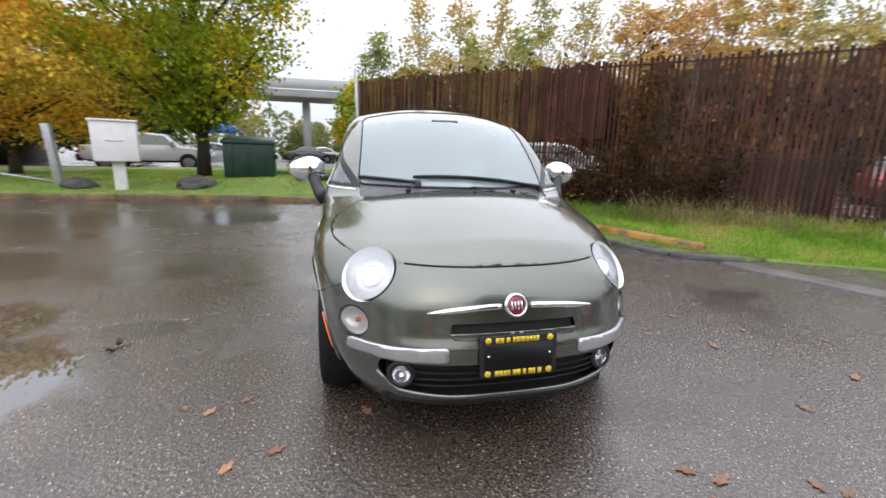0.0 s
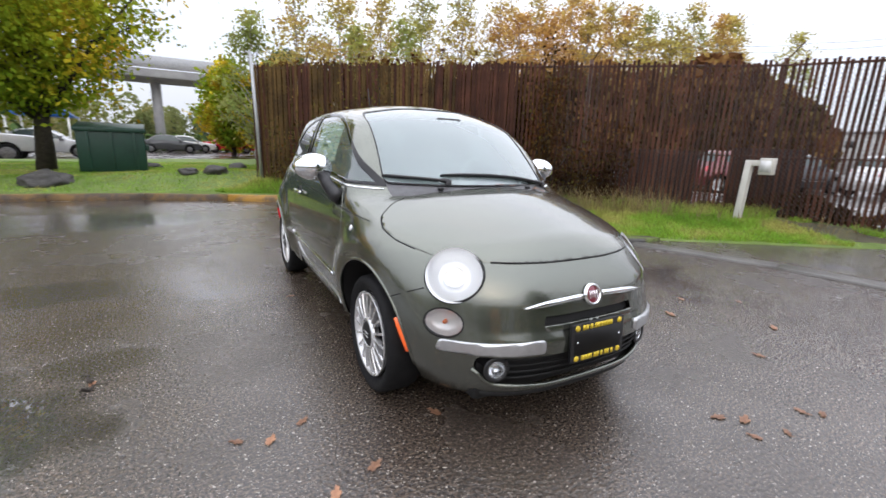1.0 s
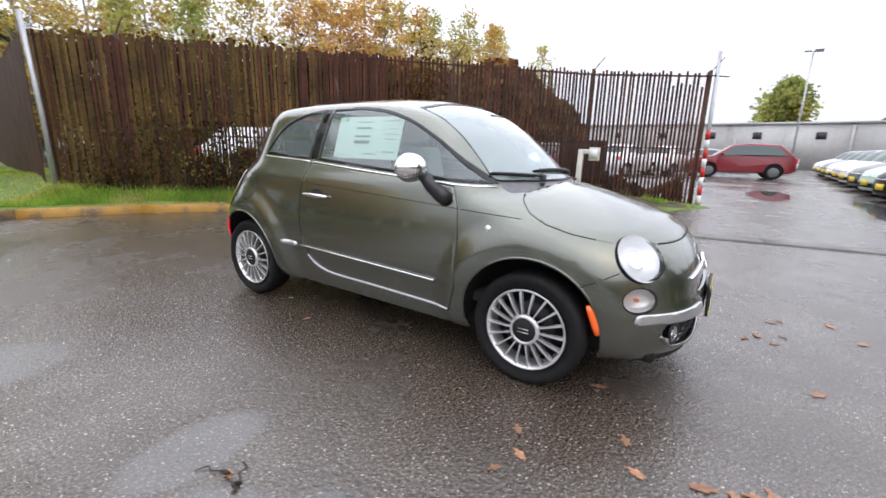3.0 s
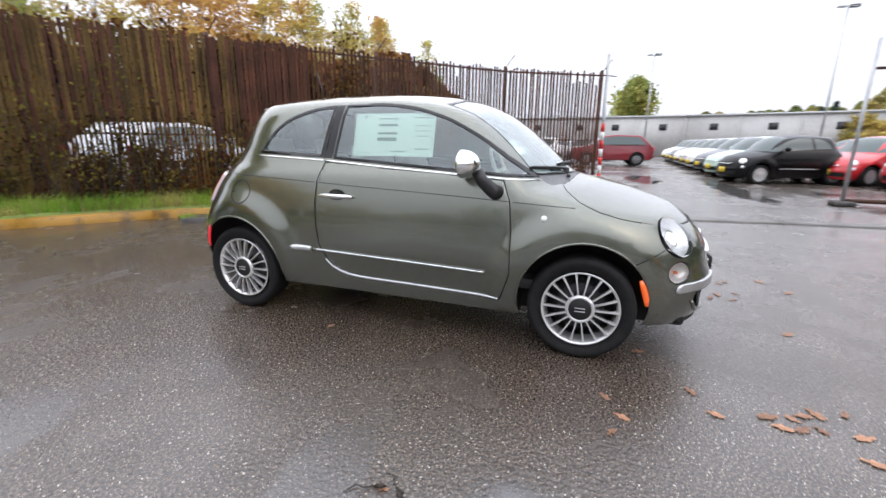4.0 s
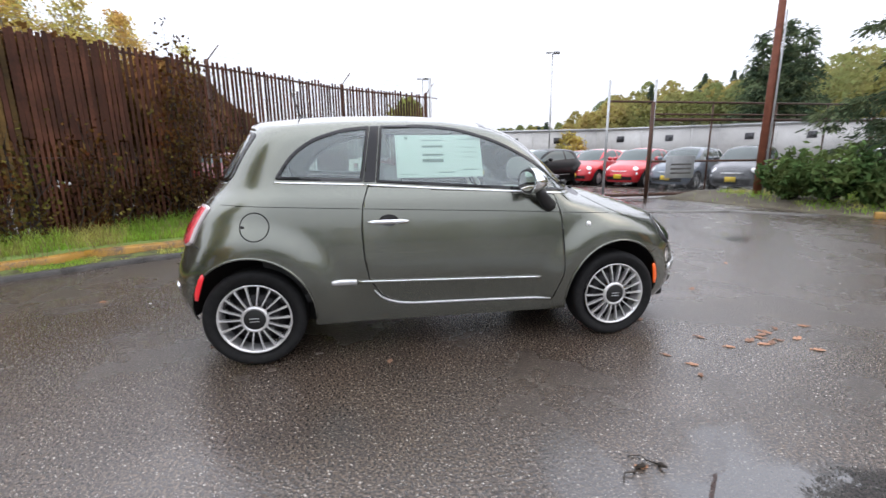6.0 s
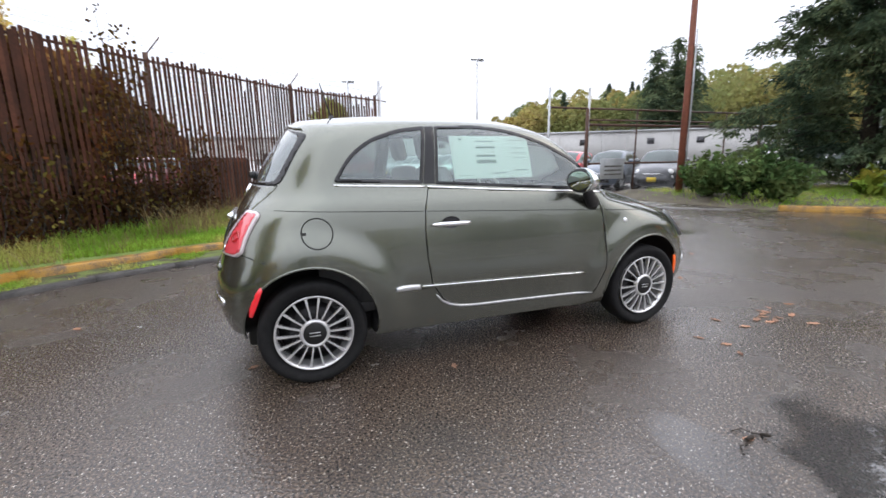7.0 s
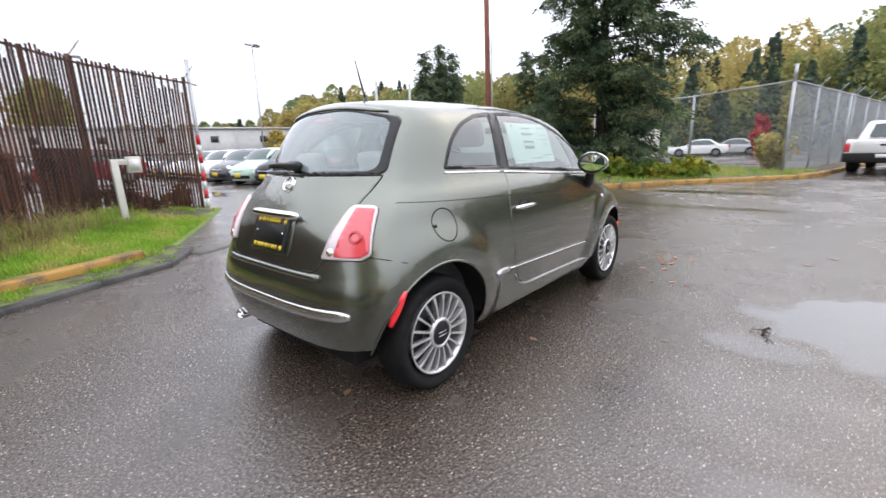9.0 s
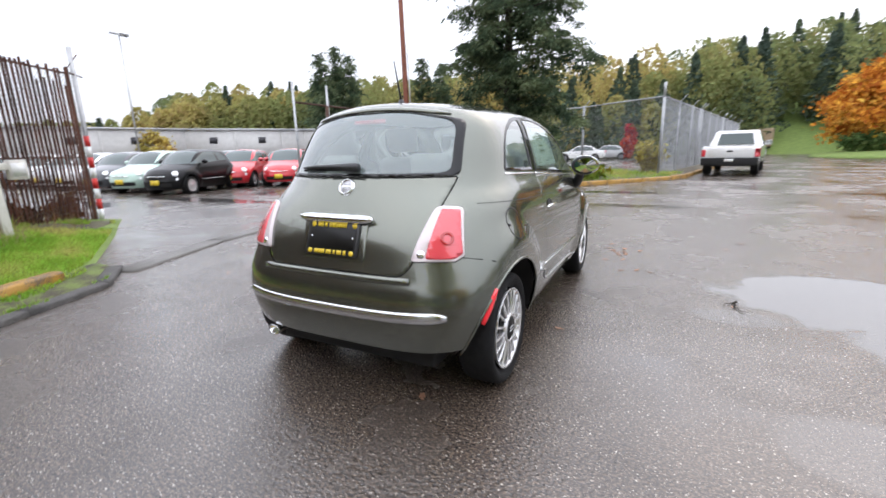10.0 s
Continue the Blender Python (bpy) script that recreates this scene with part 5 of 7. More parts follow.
def body_mesh(around=110, mid=120, fan=44):
    cy = np.concatenate([np.full(fan, -1.15), np.linspace(-1.15, 1.1, mid), np.full(fan, 1.1)])
    lean = np.concatenate([-np.linspace(math.pi / 2 - 0.012, 0.04, fan), np.zeros(mid), np.linspace(0.04, math.pi / 2 - 0.012, fan)])
    th = np.linspace(-math.pi / 2, math.pi / 2, around)
    cz = np.interp(cy, [-1.15, -0.6, 1.1], [0.52, 0.62, 0.66])
    L, T = np.meshgrid(lean, th, indexing="ij")
    CY, CZ = np.meshgrid(cy, th, indexing="ij")[0], np.meshgrid(cz, th, indexing="ij")[0]
    dx, dy, dz = np.cos(L) * np.cos(T), np.sin(L), np.cos(L) * np.sin(T)
    lo, hi = np.zeros_like(L), np.full_like(L, 1.4)
    for _ in range(36):
        m = (lo + hi) / 2
        out = body_field(dx * m, CY + dy * m, CZ + dz * m) > 0
        hi, lo = np.where(out, m, hi), np.where(out, lo, m)
    m = (lo + hi) / 2
    X, Y, Z = dx * m, CY + dy * m, CZ + dz * m
    X[:, 0] = X[:, -1] = 0
    n = len(cy)
    bm = bmesh.new()
    half = [[[bm.verts.new((s * X[i, j], Y[i, j], Z[i, j])) if s < 0 or 0 < j < around - 1 else None for j in range(around)] for i in range(n)] for s in (-1, 1)]
    for i in range(n):
        half[1][i][0], half[1][i][-1] = half[0][i][0], half[0][i][-1]
    for s in (0, 1):
        g = half[s]
        for i in range(n - 1):
            for j in range(around - 1):
                q = (g[i][j], g[i][j + 1], g[i + 1][j + 1], g[i + 1][j])
                bm.faces.new(q if s else q[::-1])
    for i in (0, -1):
        loop = half[0][i] + half[1][i][-2:0:-1]
        bm.faces.new(loop if i else loop[::-1])
    bmesh.ops.recalc_face_normals(bm, faces=bm.faces)
    bmesh.ops.bisect_plane(bm, geom=bm.verts[:] + bm.edges[:] + bm.faces[:], plane_co=(0, 0, 0.208), plane_no=Vector((0, -0.012, 1)).normalized(), clear_inner=True)
    return bm


def circle(cx, cy, r, steps=36, ry=None):
    return [(cx + r * math.cos(2 * math.pi * k / steps), cy + (ry or r) * math.sin(2 * math.pi * k / steps)) for k in range(steps)]


YA, ZA, XA = (0, 1, 0), (0, 0, 1), (1, 0, 0)


def field(x, y, z):
    return float(body_field(np.array(x, float), np.array(y, float), np.array(z, float)))


def meet(start, way, reach=1.5):
    """Where a ray from within the body leaves it."""
    a, b, s, w = 0.0, reach, Vector(start), Vector(way).normalized()
    for _ in range(40):
        m = (a + b) / 2
        p = s + w * m
        a, b = (a, m) if field(*p) > 0 else (m, b)
    return s + w * a


def slope(p):
    e = 0.004
    return Vector([field(*(p + Vector(d) * e)) - field(*(p - Vector(d) * e)) for d in (XA, YA, ZA)]).normalized()


def on_side(y, z, sign=-1):
    return meet((0, y, z), (sign, 0, 0))


def on_front(x, z):
    return meet((x, -0.9, z), (0, -1, 0))


def on_back(x, z):
    return meet((x, 0.7, z), (0, 1, 0))


def on_top(x, y):
    return meet((x, y, 0.6), (0, 0, 1))


def strip(points, wide, proud=0.006, sides=10):
    """A slim moulding along points, flat against the body: half wide along the surface, proud of it."""
    bm = bmesh.new()
    rings = []
    n = len(points)
    for i, p in enumerate(points):
        d = (points[min(i + 1, n - 1)] - points[max(i - 1, 0)]).normalized()
        nn = slope(p)
        t = nn.cross(d).normalized()
        w = wide[i] if isinstance(wide, (list, tuple)) else wide
        ring = []
        for k in range(sides):
            a = 2 * math.pi * k / sides
            ring.append(bm.verts.new(p + t * w * math.cos(a) + nn * proud * math.sin(a)))
        rings.append(ring)
    for r0, r1 in zip(rings, rings[1:]):
        for k in range(sides):
            bm.faces.new((r0[k], r0[(k + 1) % sides], r1[(k + 1) % sides], r1[k]))
    bm.faces.new(rings[0][::-1])
    bm.faces.new(rings[-1])
    bmesh.ops.recalc_face_normals(bm, faces=bm.faces)
    return bm


def groove(points, wide=0.0032):
    return strip(points, wide, 0.0015, 6)


def frame_at(p, n):
    """A pose with z along n and x level."""
    n = n.normalized()
    x = Vector((0, 0, 1)).cross(n)
    x = x.normalized() if x.length > 1e-4 else Vector((1, 0, 0))
    y = n.cross(x)
    return Matrix(((x.x, y.x, n.x, p.x), (x.y, y.y, n.y, p.y), (x.z, y.z, n.z, p.z), (0, 0, 0, 1)))


QUARTER = rounded([(0.995, 1.092), (0.90, 1.235), (0.78, 1.325), (0.60, 1.385), (0.435, 1.402), (0.490, 1.072)], [0.03, 0.06, 0.06, 0.06, 0.01, 0.01])
DOOR_GLASS = rounded([(0.415, 1.066), (0.375, 1.403), (0.10, 1.412), (-0.12, 1.385), (-0.34, 1.318), (-0.56, 1.205), (-0.76, 1.065), (-0.875, 0.985), (-0.40, 1.012)], [0.01, 0.012, 0.08, 0.08, 0.08, 0.08, 0.05, 0.01, 0.1])
DOOR = rounded([(0.462, 1.052), (0.498, 0.94), (0.510, 0.80), (0.502, 0.64), (0.478, 0.50), (0.40, 0.385), (0.30, 0.332), (0.16, 0.312), (-0.70, 0.288), (-0.757, 0.46), (-0.753, 0.71), (-0.735, 0.86), (-0.69, 0.982)], 0.012, 2)
HOOD = [(-0.950, 1.10), (-0.965, 0.975), (-1.02, 0.920), (-1.10, 0.868), (-1.20, 0.826), (-1.32, 0.793), (-1.5, 0.758), (-1.72, 0.744), (-2.0, 0.738), (-2.0, 1.2)]
SCREEN = rounded([(-0.560, 1.002), (-0.505, 1.400), (-0.25, 1.448), (0.25, 1.448), (0.505, 1.400), (0.560, 1.002), (0.3, 0.998), (-0.3, 0.998)], [0.04, 0.05, 0.1, 0.1, 0.05, 0.04, 0.1, 0.1])
REAR_GLASS = rounded([(-0.540, 1.085), (-0.505, 1.356), (-0.2, 1.408), (0.2, 1.408), (0.505, 1.356), (0.540, 1.085)], [0.03, 0.04, 0.1, 0.1, 0.04, 0.03])
REAR_PANE_LINE = rounded([(-0.500, 1.100), (-0.468, 1.351), (-0.2, 1.405), (0.2, 1.405), (0.468, 1.351), (0.500, 1.100)], [0.05, 0.06, 0.1, 0.1, 0.06, 0.05])
HATCH = rounded([(-0.40, 0.652), (-0.452, 0.72), (-0.512, 0.95), (-0.532, 1.081), (0.532, 1.081), (0.512, 0.95), (0.452, 0.72), (0.40, 0.652)], [0.04, 0.05, 0.02, 0.01, 0.01, 0.02, 0.05, 0.04])
TAIL_LAMP = rounded([(-0.492, 0.953), (-0.603, 0.945), (-0.652, 0.742), (-0.625, 0.718), (-0.432, 0.718), (-0.450, 0.80)], [0.03, 0.03, 0.012, 0.012, 0.02, 0.02])


def hatchback(paint):
    car = thing("hatchback_car", "olive grey metallic three-door hatchback car, wet with rain, parked on asphalt", "car")
    bm = body_mesh()
    right = lambda c, n: c.x < -0.30
    left = lambda c, n: c.x > 0.30

    def gapped(outline, u, v, keep, name, parent=car, gap=0.0065):
        """A body panel with a dark shut line round it."""
        convex_cut(bm, grown(outline, gap / 2), u, v, keep)
        inner = convex_cut(bm, grown(outline, -gap / 2), u, v, keep)
        panel = lift(bm, inner, 0.0, 0.012)
        ring = convex_cut(bm, grown(outline, gap / 2), u, v, keep)
        part("shut_line", lift(bm, ring, -0.005), SEAL, parent)
        return part(name, panel, paint, parent)

    def rimmed(outline, u, v, keep, name, rim, label, drop=0.003, glass_mat=None, line=None):
        inner = convex_cut(bm, line or grown(outline, -rim), u, v, keep)
        glass = lift(bm, inner, -drop)
        whole = convex_cut(bm, outline, u, v, keep)
        part(name + "_rim", lift(bm, whole, 0.001, 0.01), FRIT, car)
        pane_ob = part(name, glass, glass_mat or GLASS, car, label)
        pane_ob.visible_shadow = False

    # wheel openings
    for wy in WHEELS_Y:
        for keep in (right, left):
            lift(bm, convex_cut(bm, circle(wy, 0.316, 0.352, 48), YA, ZA, keep)).free()
    front = lambda c, n: c.y < -1.2
    back = lambda c, n: c.y > 1.1
    lamps(car, bm, front, back)
    rimmed(SCREEN, XA, ZA, lambda c, n: -1.2 < c.y < 0.2 and c.z > 0.9, "windscreen", 0.007, "wet windscreen, mist and pale sky sheen put into its colour", 0.003, VEILED)
    cowl = convex_cut(bm, [(-0.550, -0.945), (-0.46, -1.005), (-0.25, -1.052), (0, -1.066), (0.25, -1.052), (0.46, -1.005), (0.550, -0.945), (0.550, -0.80), (-0.550, -0.80)], XA, YA, lambda c, n: c.z > 0.92 and -1.2 < c.y < -0.75)
    part("cowl_panel", lift(bm, cowl, -0.006), COWL, car, "wet grey plastic cowl below the windscreen")
    hood = part("hood", lift(bm, convex_cut(bm, HOOD, YA, ZA, lambda c, n: c.y < -0.88), 0.0, 0.012), paint, car)
    hood_y, hood_z = [-2.0, -1.72, -1.5, -1.32, -1.20, -1.10, -1.02, -0.965], [0.738, 0.744, 0.758, 0.793, 0.826, 0.868, 0.920, 0.975]
    seam = []
    for x in np.linspace(-0.60, 0.60, 33):
        ys = np.linspace(-1.80, -1.36, 14)
        over = [on_top(float(x), float(y)).z - np.interp(y, hood_y, hood_z) for y in ys]
        hit = [k for k in range(13) if over[k] < 0 <= over[k + 1]]
        if hit:
            k = hit[0]
            seam.append(on_top(float(x), float(ys[k] + (ys[k + 1] - ys[k]) * -over[k] / (over[k + 1] - over[k]))))
    seam = [p for p in seam if math.hypot(abs(p.x) - 0.556, p.z - 0.703) > 0.125]
    part("shut_line", strip(seam, 0.0040, 0.0055, 8), SEAL, hood)
    for s in (-1, 1):
        part("shut_line", groove([on_side(y, float(np.interp(y, hood_y, hood_z)), s) for y in np.linspace(-1.42, -1.0, 24)], 0.0032), SEAL, hood)
    for keep, sign in ((right, -1), (left, 1)):
        rimmed(QUARTER, YA, ZA, keep, "quarter_window", 0.020, "small rear side window with black rim")
        rimmed(DOOR_GLASS, YA, ZA, keep, "door_window", 0.018, "clear greenish door window")
        post = convex_cut(bm, [(0.433, 1.400), (0.378, 1.403), (0.418, 1.070), (0.488, 1.070)], YA, ZA, keep)
        part("door_post", lift(bm, post, 0.0, 0.01), FRIT, car)
        door = gapped(DOOR, YA, ZA, keep, "door")
        side_trim(car, door, sign)
    rimmed(REAR_GLASS, XA, ZA, lambda c, n: c.y > 0.9, "rear_window", 0.045, "large curved wet rear window", 0.003, REAR_PANE, REAR_PANE_LINE)
    hatch = gapped(HATCH, XA, ZA, back, "tailgate")
    nose_trim(car, bm, front)
    tail_trim(car, hatch, bm, back)
    for wy in WHEELS_Y:
        for sign in (-1, 1):
            w = wheel_parts(car)
            w.matrix_basis = pose(sign * 0.772, wy, HUB_Z, 0, 0, 0 if sign < 0 else 180)
            liner = spinm([(-0.012, 0.358), (0.25, 0.354), (0.255, 0.02)], 96)
            gone = [f for f in liner.faces if f.calc_center_median().z < -0.03]
            bmesh.ops.delete(liner, geom=gone, context="FACES")
            bmesh.ops.transform(liner, matrix=pose(sign * 0.783, wy, 0.316, 0, 0, 0 if sign < 0 else 180), verts=liner.verts)
            for v in liner.verts:
                v.co.x = sign * min(abs(v.co.x), abs(on_side(v.co.y, max(v.co.z, 0.30), sign).x) - 0.014)
            part("wheel_housing", liner, SEAL, car)
    cabin(car)
    part("body", bm, paint, car)
    under = boxm(-0.50, 0.50, -1.72, 1.50, 0.165, 0.34, 0.02)
    box(under, -0.60, 0.60, -0.80, 0.80, 0.172, 0.32, 0.02)
    for s in (-1, 1):
        box(under, s * 0.69 - 0.02, s * 0.69 + 0.02, -0.78, 0.78, 0.215, 0.32, 0.01)
    part("underbody", under, SEAL, car)
    return car


def side_trim(car, door, s):
    """Mouldings, handle, mirror, lamps and lines of one side; s is -1 for the right."""
    P = lambda y, z: on_side(y, z, s)
    crease = smooth_curve([(-1.10, 0.842), (-0.49, 0.876), (0.18, 0.906), (0.83, 0.936), (1.31, 0.958)])
    # dark strips painted along the pressed crease for its soft shade
    for a, b, host in ((-1.08, -0.755, car), (-0.735, 0.49, door), (0.515, 1.30, car)):
        part("crease_shade_line", groove([P(y, float(crease(y))) for y in np.linspace(a, b, 24)], 0.0020), SEAL, host)
    part("bumper_joint", groove([P(y, z) for y, z in ((-1.40, 0.566), (-1.45, 0.59), (-1.50, 0.615), (-1.545, 0.637))], 0.003), SEAL, car)
    part("bumper_joint", groove([P(y, z) for y, z in ((1.31, 0.684), (1.37, 0.704), (1.43, 0.722), (1.48, 0.735))], 0.003), SEAL, car)
    belt = smooth_curve([(-0.875, 0.972), (-0.40, 1.000), (0.05, 1.026), (0.48, 1.055), (0.99, 1.077)])
    part("belt_strip", strip([P(y, float(belt(y))) for y in np.linspace(-0.87, 0.47, 30)], 0.0065, 0.006), CHROME, door, "bright chrome belt strip")
    part("belt_strip", strip([P(y, float(belt(y))) for y in np.linspace(0.482, 0.99, 14)], 0.0065, 0.006), CHROME, car, "bright chrome belt strip")
    ys = np.linspace(0.545, -0.61, 24)
    part("side_moulding", strip([P(y, 0.447 + 0.046 * (y + 0.61) / 1.31) for y in ys], [0.010 + 0.002 * (k == 0) for k in range(24)], 0.011), PAINT, door)
    part("moulding_insert", strip([P(y, 0.455 + 0.046 * (y + 0.61) / 1.31) + Vector((s * 0.008, 0, 0)) for y in ys], 0.0034, 0.005), CHROME, door, "thin chrome insert")
    part("moulding_end", strip([P(y, 0.449 + 0.046 * (y + 0.61) / 1.31) for y in np.linspace(0.70, 0.552, 8)], [0.012, 0.018, 0.020, 0.020, 0.020, 0.020, 0.019, 0.017], 0.014), SATIN, car, "silver badge plate")
    sill = [(0.452, 0.430), (0.41, 0.380), (0.36, 0.350), (0.30, 0.332), (0.22, 0.322)] + [(y, 0.318 - 0.022 * (0.14 - y) / 0.83) for y in np.linspace(0.14, -0.69, 14)]
    part("sill_strip", strip([P(y, z) for y, z in sill], [0.003, 0.006] + [0.0085] * 15 + [0.007, 0.004], 0.008), SATIN, door, "satin chrome sill strip")
    # handle over a flat black disc that stands for the hollow's shade
    c = P(0.36, 0.842)
    hollow = spinm([(0.0, 0.001), (0.0, 0.052), (0.004, 0.056)], 24, "Z")
    bmesh.ops.scale(hollow, vec=(1, 0.62, 1), verts=hollow.verts)
    part("handle_hollow_shade", hollow, BLACK, door, at=frame_at(P(0.35, 0.850) + slope(c) * 0.001, slope(c)))
    grip = strip([P(y, 0.841) + slope(c) * (0.016 + 0.012 * math.sin(math.pi * k / 11)) for k, y in enumerate(np.linspace(0.472, 0.232, 12))], [0.006, 0.010] + [0.0125] * 8 + [0.010, 0.006], 0.009)
    part("handle", grip, CHROME, door, "chrome door handle")
    if s < 0:
        f = P(1.10, 0.838)
        cap_line = [P(1.10 + 0.079 * math.cos(a), 0.838 + 0.077 * math.sin(a)) for a in np.linspace(0, 2 * math.pi, 41)]
        lid = part("fuel_flap", groove(cap_line, 0.0036), SEAL, car, "round fuel flap outline")
        part("flap_notch", groove([P(y, 0.838) for y in (1.155, 1.165, 1.175)], 0.008), SEAL, lid)
    r = P(-0.925, 0.785)
    part("side_repeater", spinm([(0.008, 0.0005), (0.007, 0.009), (0.003, 0.015), (-0.004, 0.017)], 20, "Z"), CLEAR_WHITE, car, "small clear round repeater lamp", at=frame_at(r, slope(r)))
    m = [(-1.440, 0.482), (-1.455, 0.45), (-1.470, 0.41), (-1.482, 0.37), (-1.488, 0.338)]
    part("front_marker", strip([P(y, z) for y, z in m], [0.009, 0.015, 0.017, 0.016, 0.011], 0.009), MARKER_AMBER, car, "lit amber side marker lamp")
    m = [(1.392, 0.580), (1.412, 0.545), (1.432, 0.50), (1.448, 0.46), (1.458, 0.425)]
    part("rear_marker", strip([P(y, z) for y, z in m], [0.009, 0.015, 0.017, 0.016, 0.011], 0.009), MARKER_RED, car, "lit red side marker lamp")
    lip = [P(wy + 0.353 * math.cos(a), 0.316 + 0.353 * math.sin(a)) for wy in (-1.15,) for a in np.linspace(-0.12, math.pi + 0.12, 40)]
    part("arch_lip", tubem(lip, 0.007, 6), PAINT, car)
    lip = [P(1.15 + 0.353 * math.cos(a), 0.316 + 0.353 * math.sin(a)) for a in np.linspace(-0.12, math.pi + 0.12, 40)]
    part("arch_lip", tubem(lip, 0.007, 6), PAINT, car)
    # mirror on its stalk
    mirror = part("mirror", mirror_shell(s), CHROME, car, "chrome-capped door mirror")
    base = bmesh.new()
    tube(base, [(s * 0.742, -0.660, 0.905), (s * 0.768, -0.635, 0.925), (s * 0.795, -0.585, 0.975), (s * 0.812, -0.560, 1.025)], [0.045, 0.040, 0.034, 0.034], 14)
    part("mirror_stalk", base, BLACK, mirror)
    back = bmesh.new()
    bmesh.ops.create_uvsphere(back, u_segments=24, v_segments=12, radius=1.0)
    bmesh.ops.scale(back, vec=(0.107, 0.014, 0.074), verts=back.verts)
    part("mirror_housing", back, BLACK, mirror, at=pose(s * 0.852, -0.474, 1.066, 0, 0, -s * 14))
    glass = spinm([(0.0165, 0.0005), (0.0145, 0.060)], 24, "Y")
    bmesh.ops.scale(glass, vec=(1.4, 1, 0.95), verts=glass.verts)
    part("mirror_glass", glass, MIRROR, mirror, at=pose(s * 0.852, -0.474, 1.066, 0, 0, -s * 14))


def mirror_shell(s):
    bm = bmesh.new()
    bmesh.ops.create_uvsphere(bm, u_segments=32, v_segments=18, radius=1.0)
    for v in bm.verts:
        x, y, z = v.co
        q = 1.0 if y < 0 else 0.03
        v.co = Vector((s * 0.852 + 0.112 * x, -0.482 + 0.105 * y * q, 1.066 + 0.078 * z * (1 - 0.12 * x * s)))
    return bm


def lamps(car, bm, front, back):
    for s in (-1, 1):
        # headlamp: a round opening with bowl, projector and domed lens
        p = Vector((s * 0.556, 0, 0.703))
        p = on_front(p.x, p.z)
        n = slope(p)
        n = Vector((n.x * 0.75, n.y, n.z * 0.8)).normalized()
        f = frame_at(p, n)
        u, v = f.col[0].to_3d(), f.col[1].to_3d()
        side = (lambda c, k: c.y < -1.2 and c.x < -0.2) if s < 0 else (lambda c, k: c.y < -1.2 and c.x > 0.2)
        out = circle(p.dot(u), p.dot(v), 0.127, 40, 0.121)
        lens_faces = convex_cut(bm, grown(out, -0.010), u, v, side)
        lens = lift(bm, lens_faces, 0.004)
        rim = convex_cut(bm, out, u, v, side)
        lamp = part("headlamp", lift(bm, rim, -0.002, 0.02), SEAL, car, "round headlamp, lit, with chrome bowl")
        part("lens", lens, CLEAR_LENS, lamp).visible_shadow = False
        bowl = spinm([(0.002, 0.120), (-0.006, 0.110), (-0.010, 0.104), (-0.014, 0.100), (-0.020, 0.088), (-0.030, 0.074), (-0.038, 0.062), (-0.036, 0.054), (-0.050, 0.002)], 40, "Z")
        part("bowl", bowl, LAMP_WHITE, lamp, at=f @ pose(0, 0, -0.012))
        part("projector", spinm([(-0.012, 0.0005), (-0.016, 0.024), (-0.028, 0.038), (-0.05, 0.042)], 32, "Z"), LAMP_GLOW, lamp, "lit daytime lamp", at=f @ pose(0, 0, -0.008))
        part("projector_ring", spinm([(-0.030, 0.042), (-0.024, 0.046), (-0.026, 0.050), (-0.04, 0.054)], 32, "Z"), CHROME, lamp, at=f @ pose(0, 0, -0.008))
        # turn lamp below it
        p = on_front(s * 0.618, 0.513)
        n = slope(p)
        f = frame_at(p, n)
        u, v = f.col[0].to_3d(), f.col[1].to_3d()
        out = circle(p.dot(u), p.dot(v), 0.088, 32, 0.063)
        lens = lift(bm, convex_cut(bm, grown(out, -0.007), u, v, side), 0.004)
        lamp = part("turn_lamp", lift(bm, convex_cut(bm, out, u, v, side), -0.002, 0.015), SEAL, car, "oval front turn lamp, clear lens with amber bulb")
        part("lens", lens, CLEAR_LENS, lamp).visible_shadow = False
        bowl = spinm([(0.0, 1.0), (-0.02, 0.86), (-0.032, 0.5), (-0.034, 0.01)], 32, "Z")
        bmesh.ops.scale(bowl, vec=(0.084, 0.060, 1), verts=bowl.verts)
        part("bowl", bowl, TURN_BOWL, lamp, at=f @ pose(0, 0, -0.006))
        part("bulb", spinm([(-0.014, 0.0005), (-0.017, 0.009), (-0.034, 0.010)], 16, "Z"), AMBER_LENS, lamp, at=f @ pose(0.0, 0, -0.004))
        # tail lamp
        out = [(x * -s, z) for x, z in TAIL_LAMP]
        keep = (lambda c, k: c.y > 1.1 and c.x < -0.2) if s < 0 else (lambda c, k: c.y > 1.1 and c.x > 0.2)
        mid = rounded([(-s * x, z) for x, z in ((-0.520, 0.936), (-0.592, 0.930), (-0.640, 0.748), (-0.614, 0.730), (-0.500, 0.732), (-0.505, 0.80))], 0.010)
        core = lift(bm, convex_cut(bm, mid, XA, ZA, keep), 0.017, 0.01)
        shell = lift(bm, convex_cut(bm, grown(out, -0.003), XA, ZA, keep), 0.014, 0.02)
        lamp = part("tail_lamp", shell, TAIL_CLEAR, car, "tail lamp with red lens and clear white border")
        part("lamp_gap", lift(bm, convex_cut(bm, out, XA, ZA, keep), -0.003), SEAL, lamp)
        part("red_lens", core, TAIL_RED, lamp)
        q = on_back(s * 0.572, 0.815)
        part("bulb_ring", spinm([(0.004, 0.018), (0.006, 0.025), (0.004, 0.032)], 24, "Z"), RED_DEEP, lamp, at=frame_at(q + slope(q) * 0.015, slope(q)))
        q = on_back(s * 0.478, 0.750)
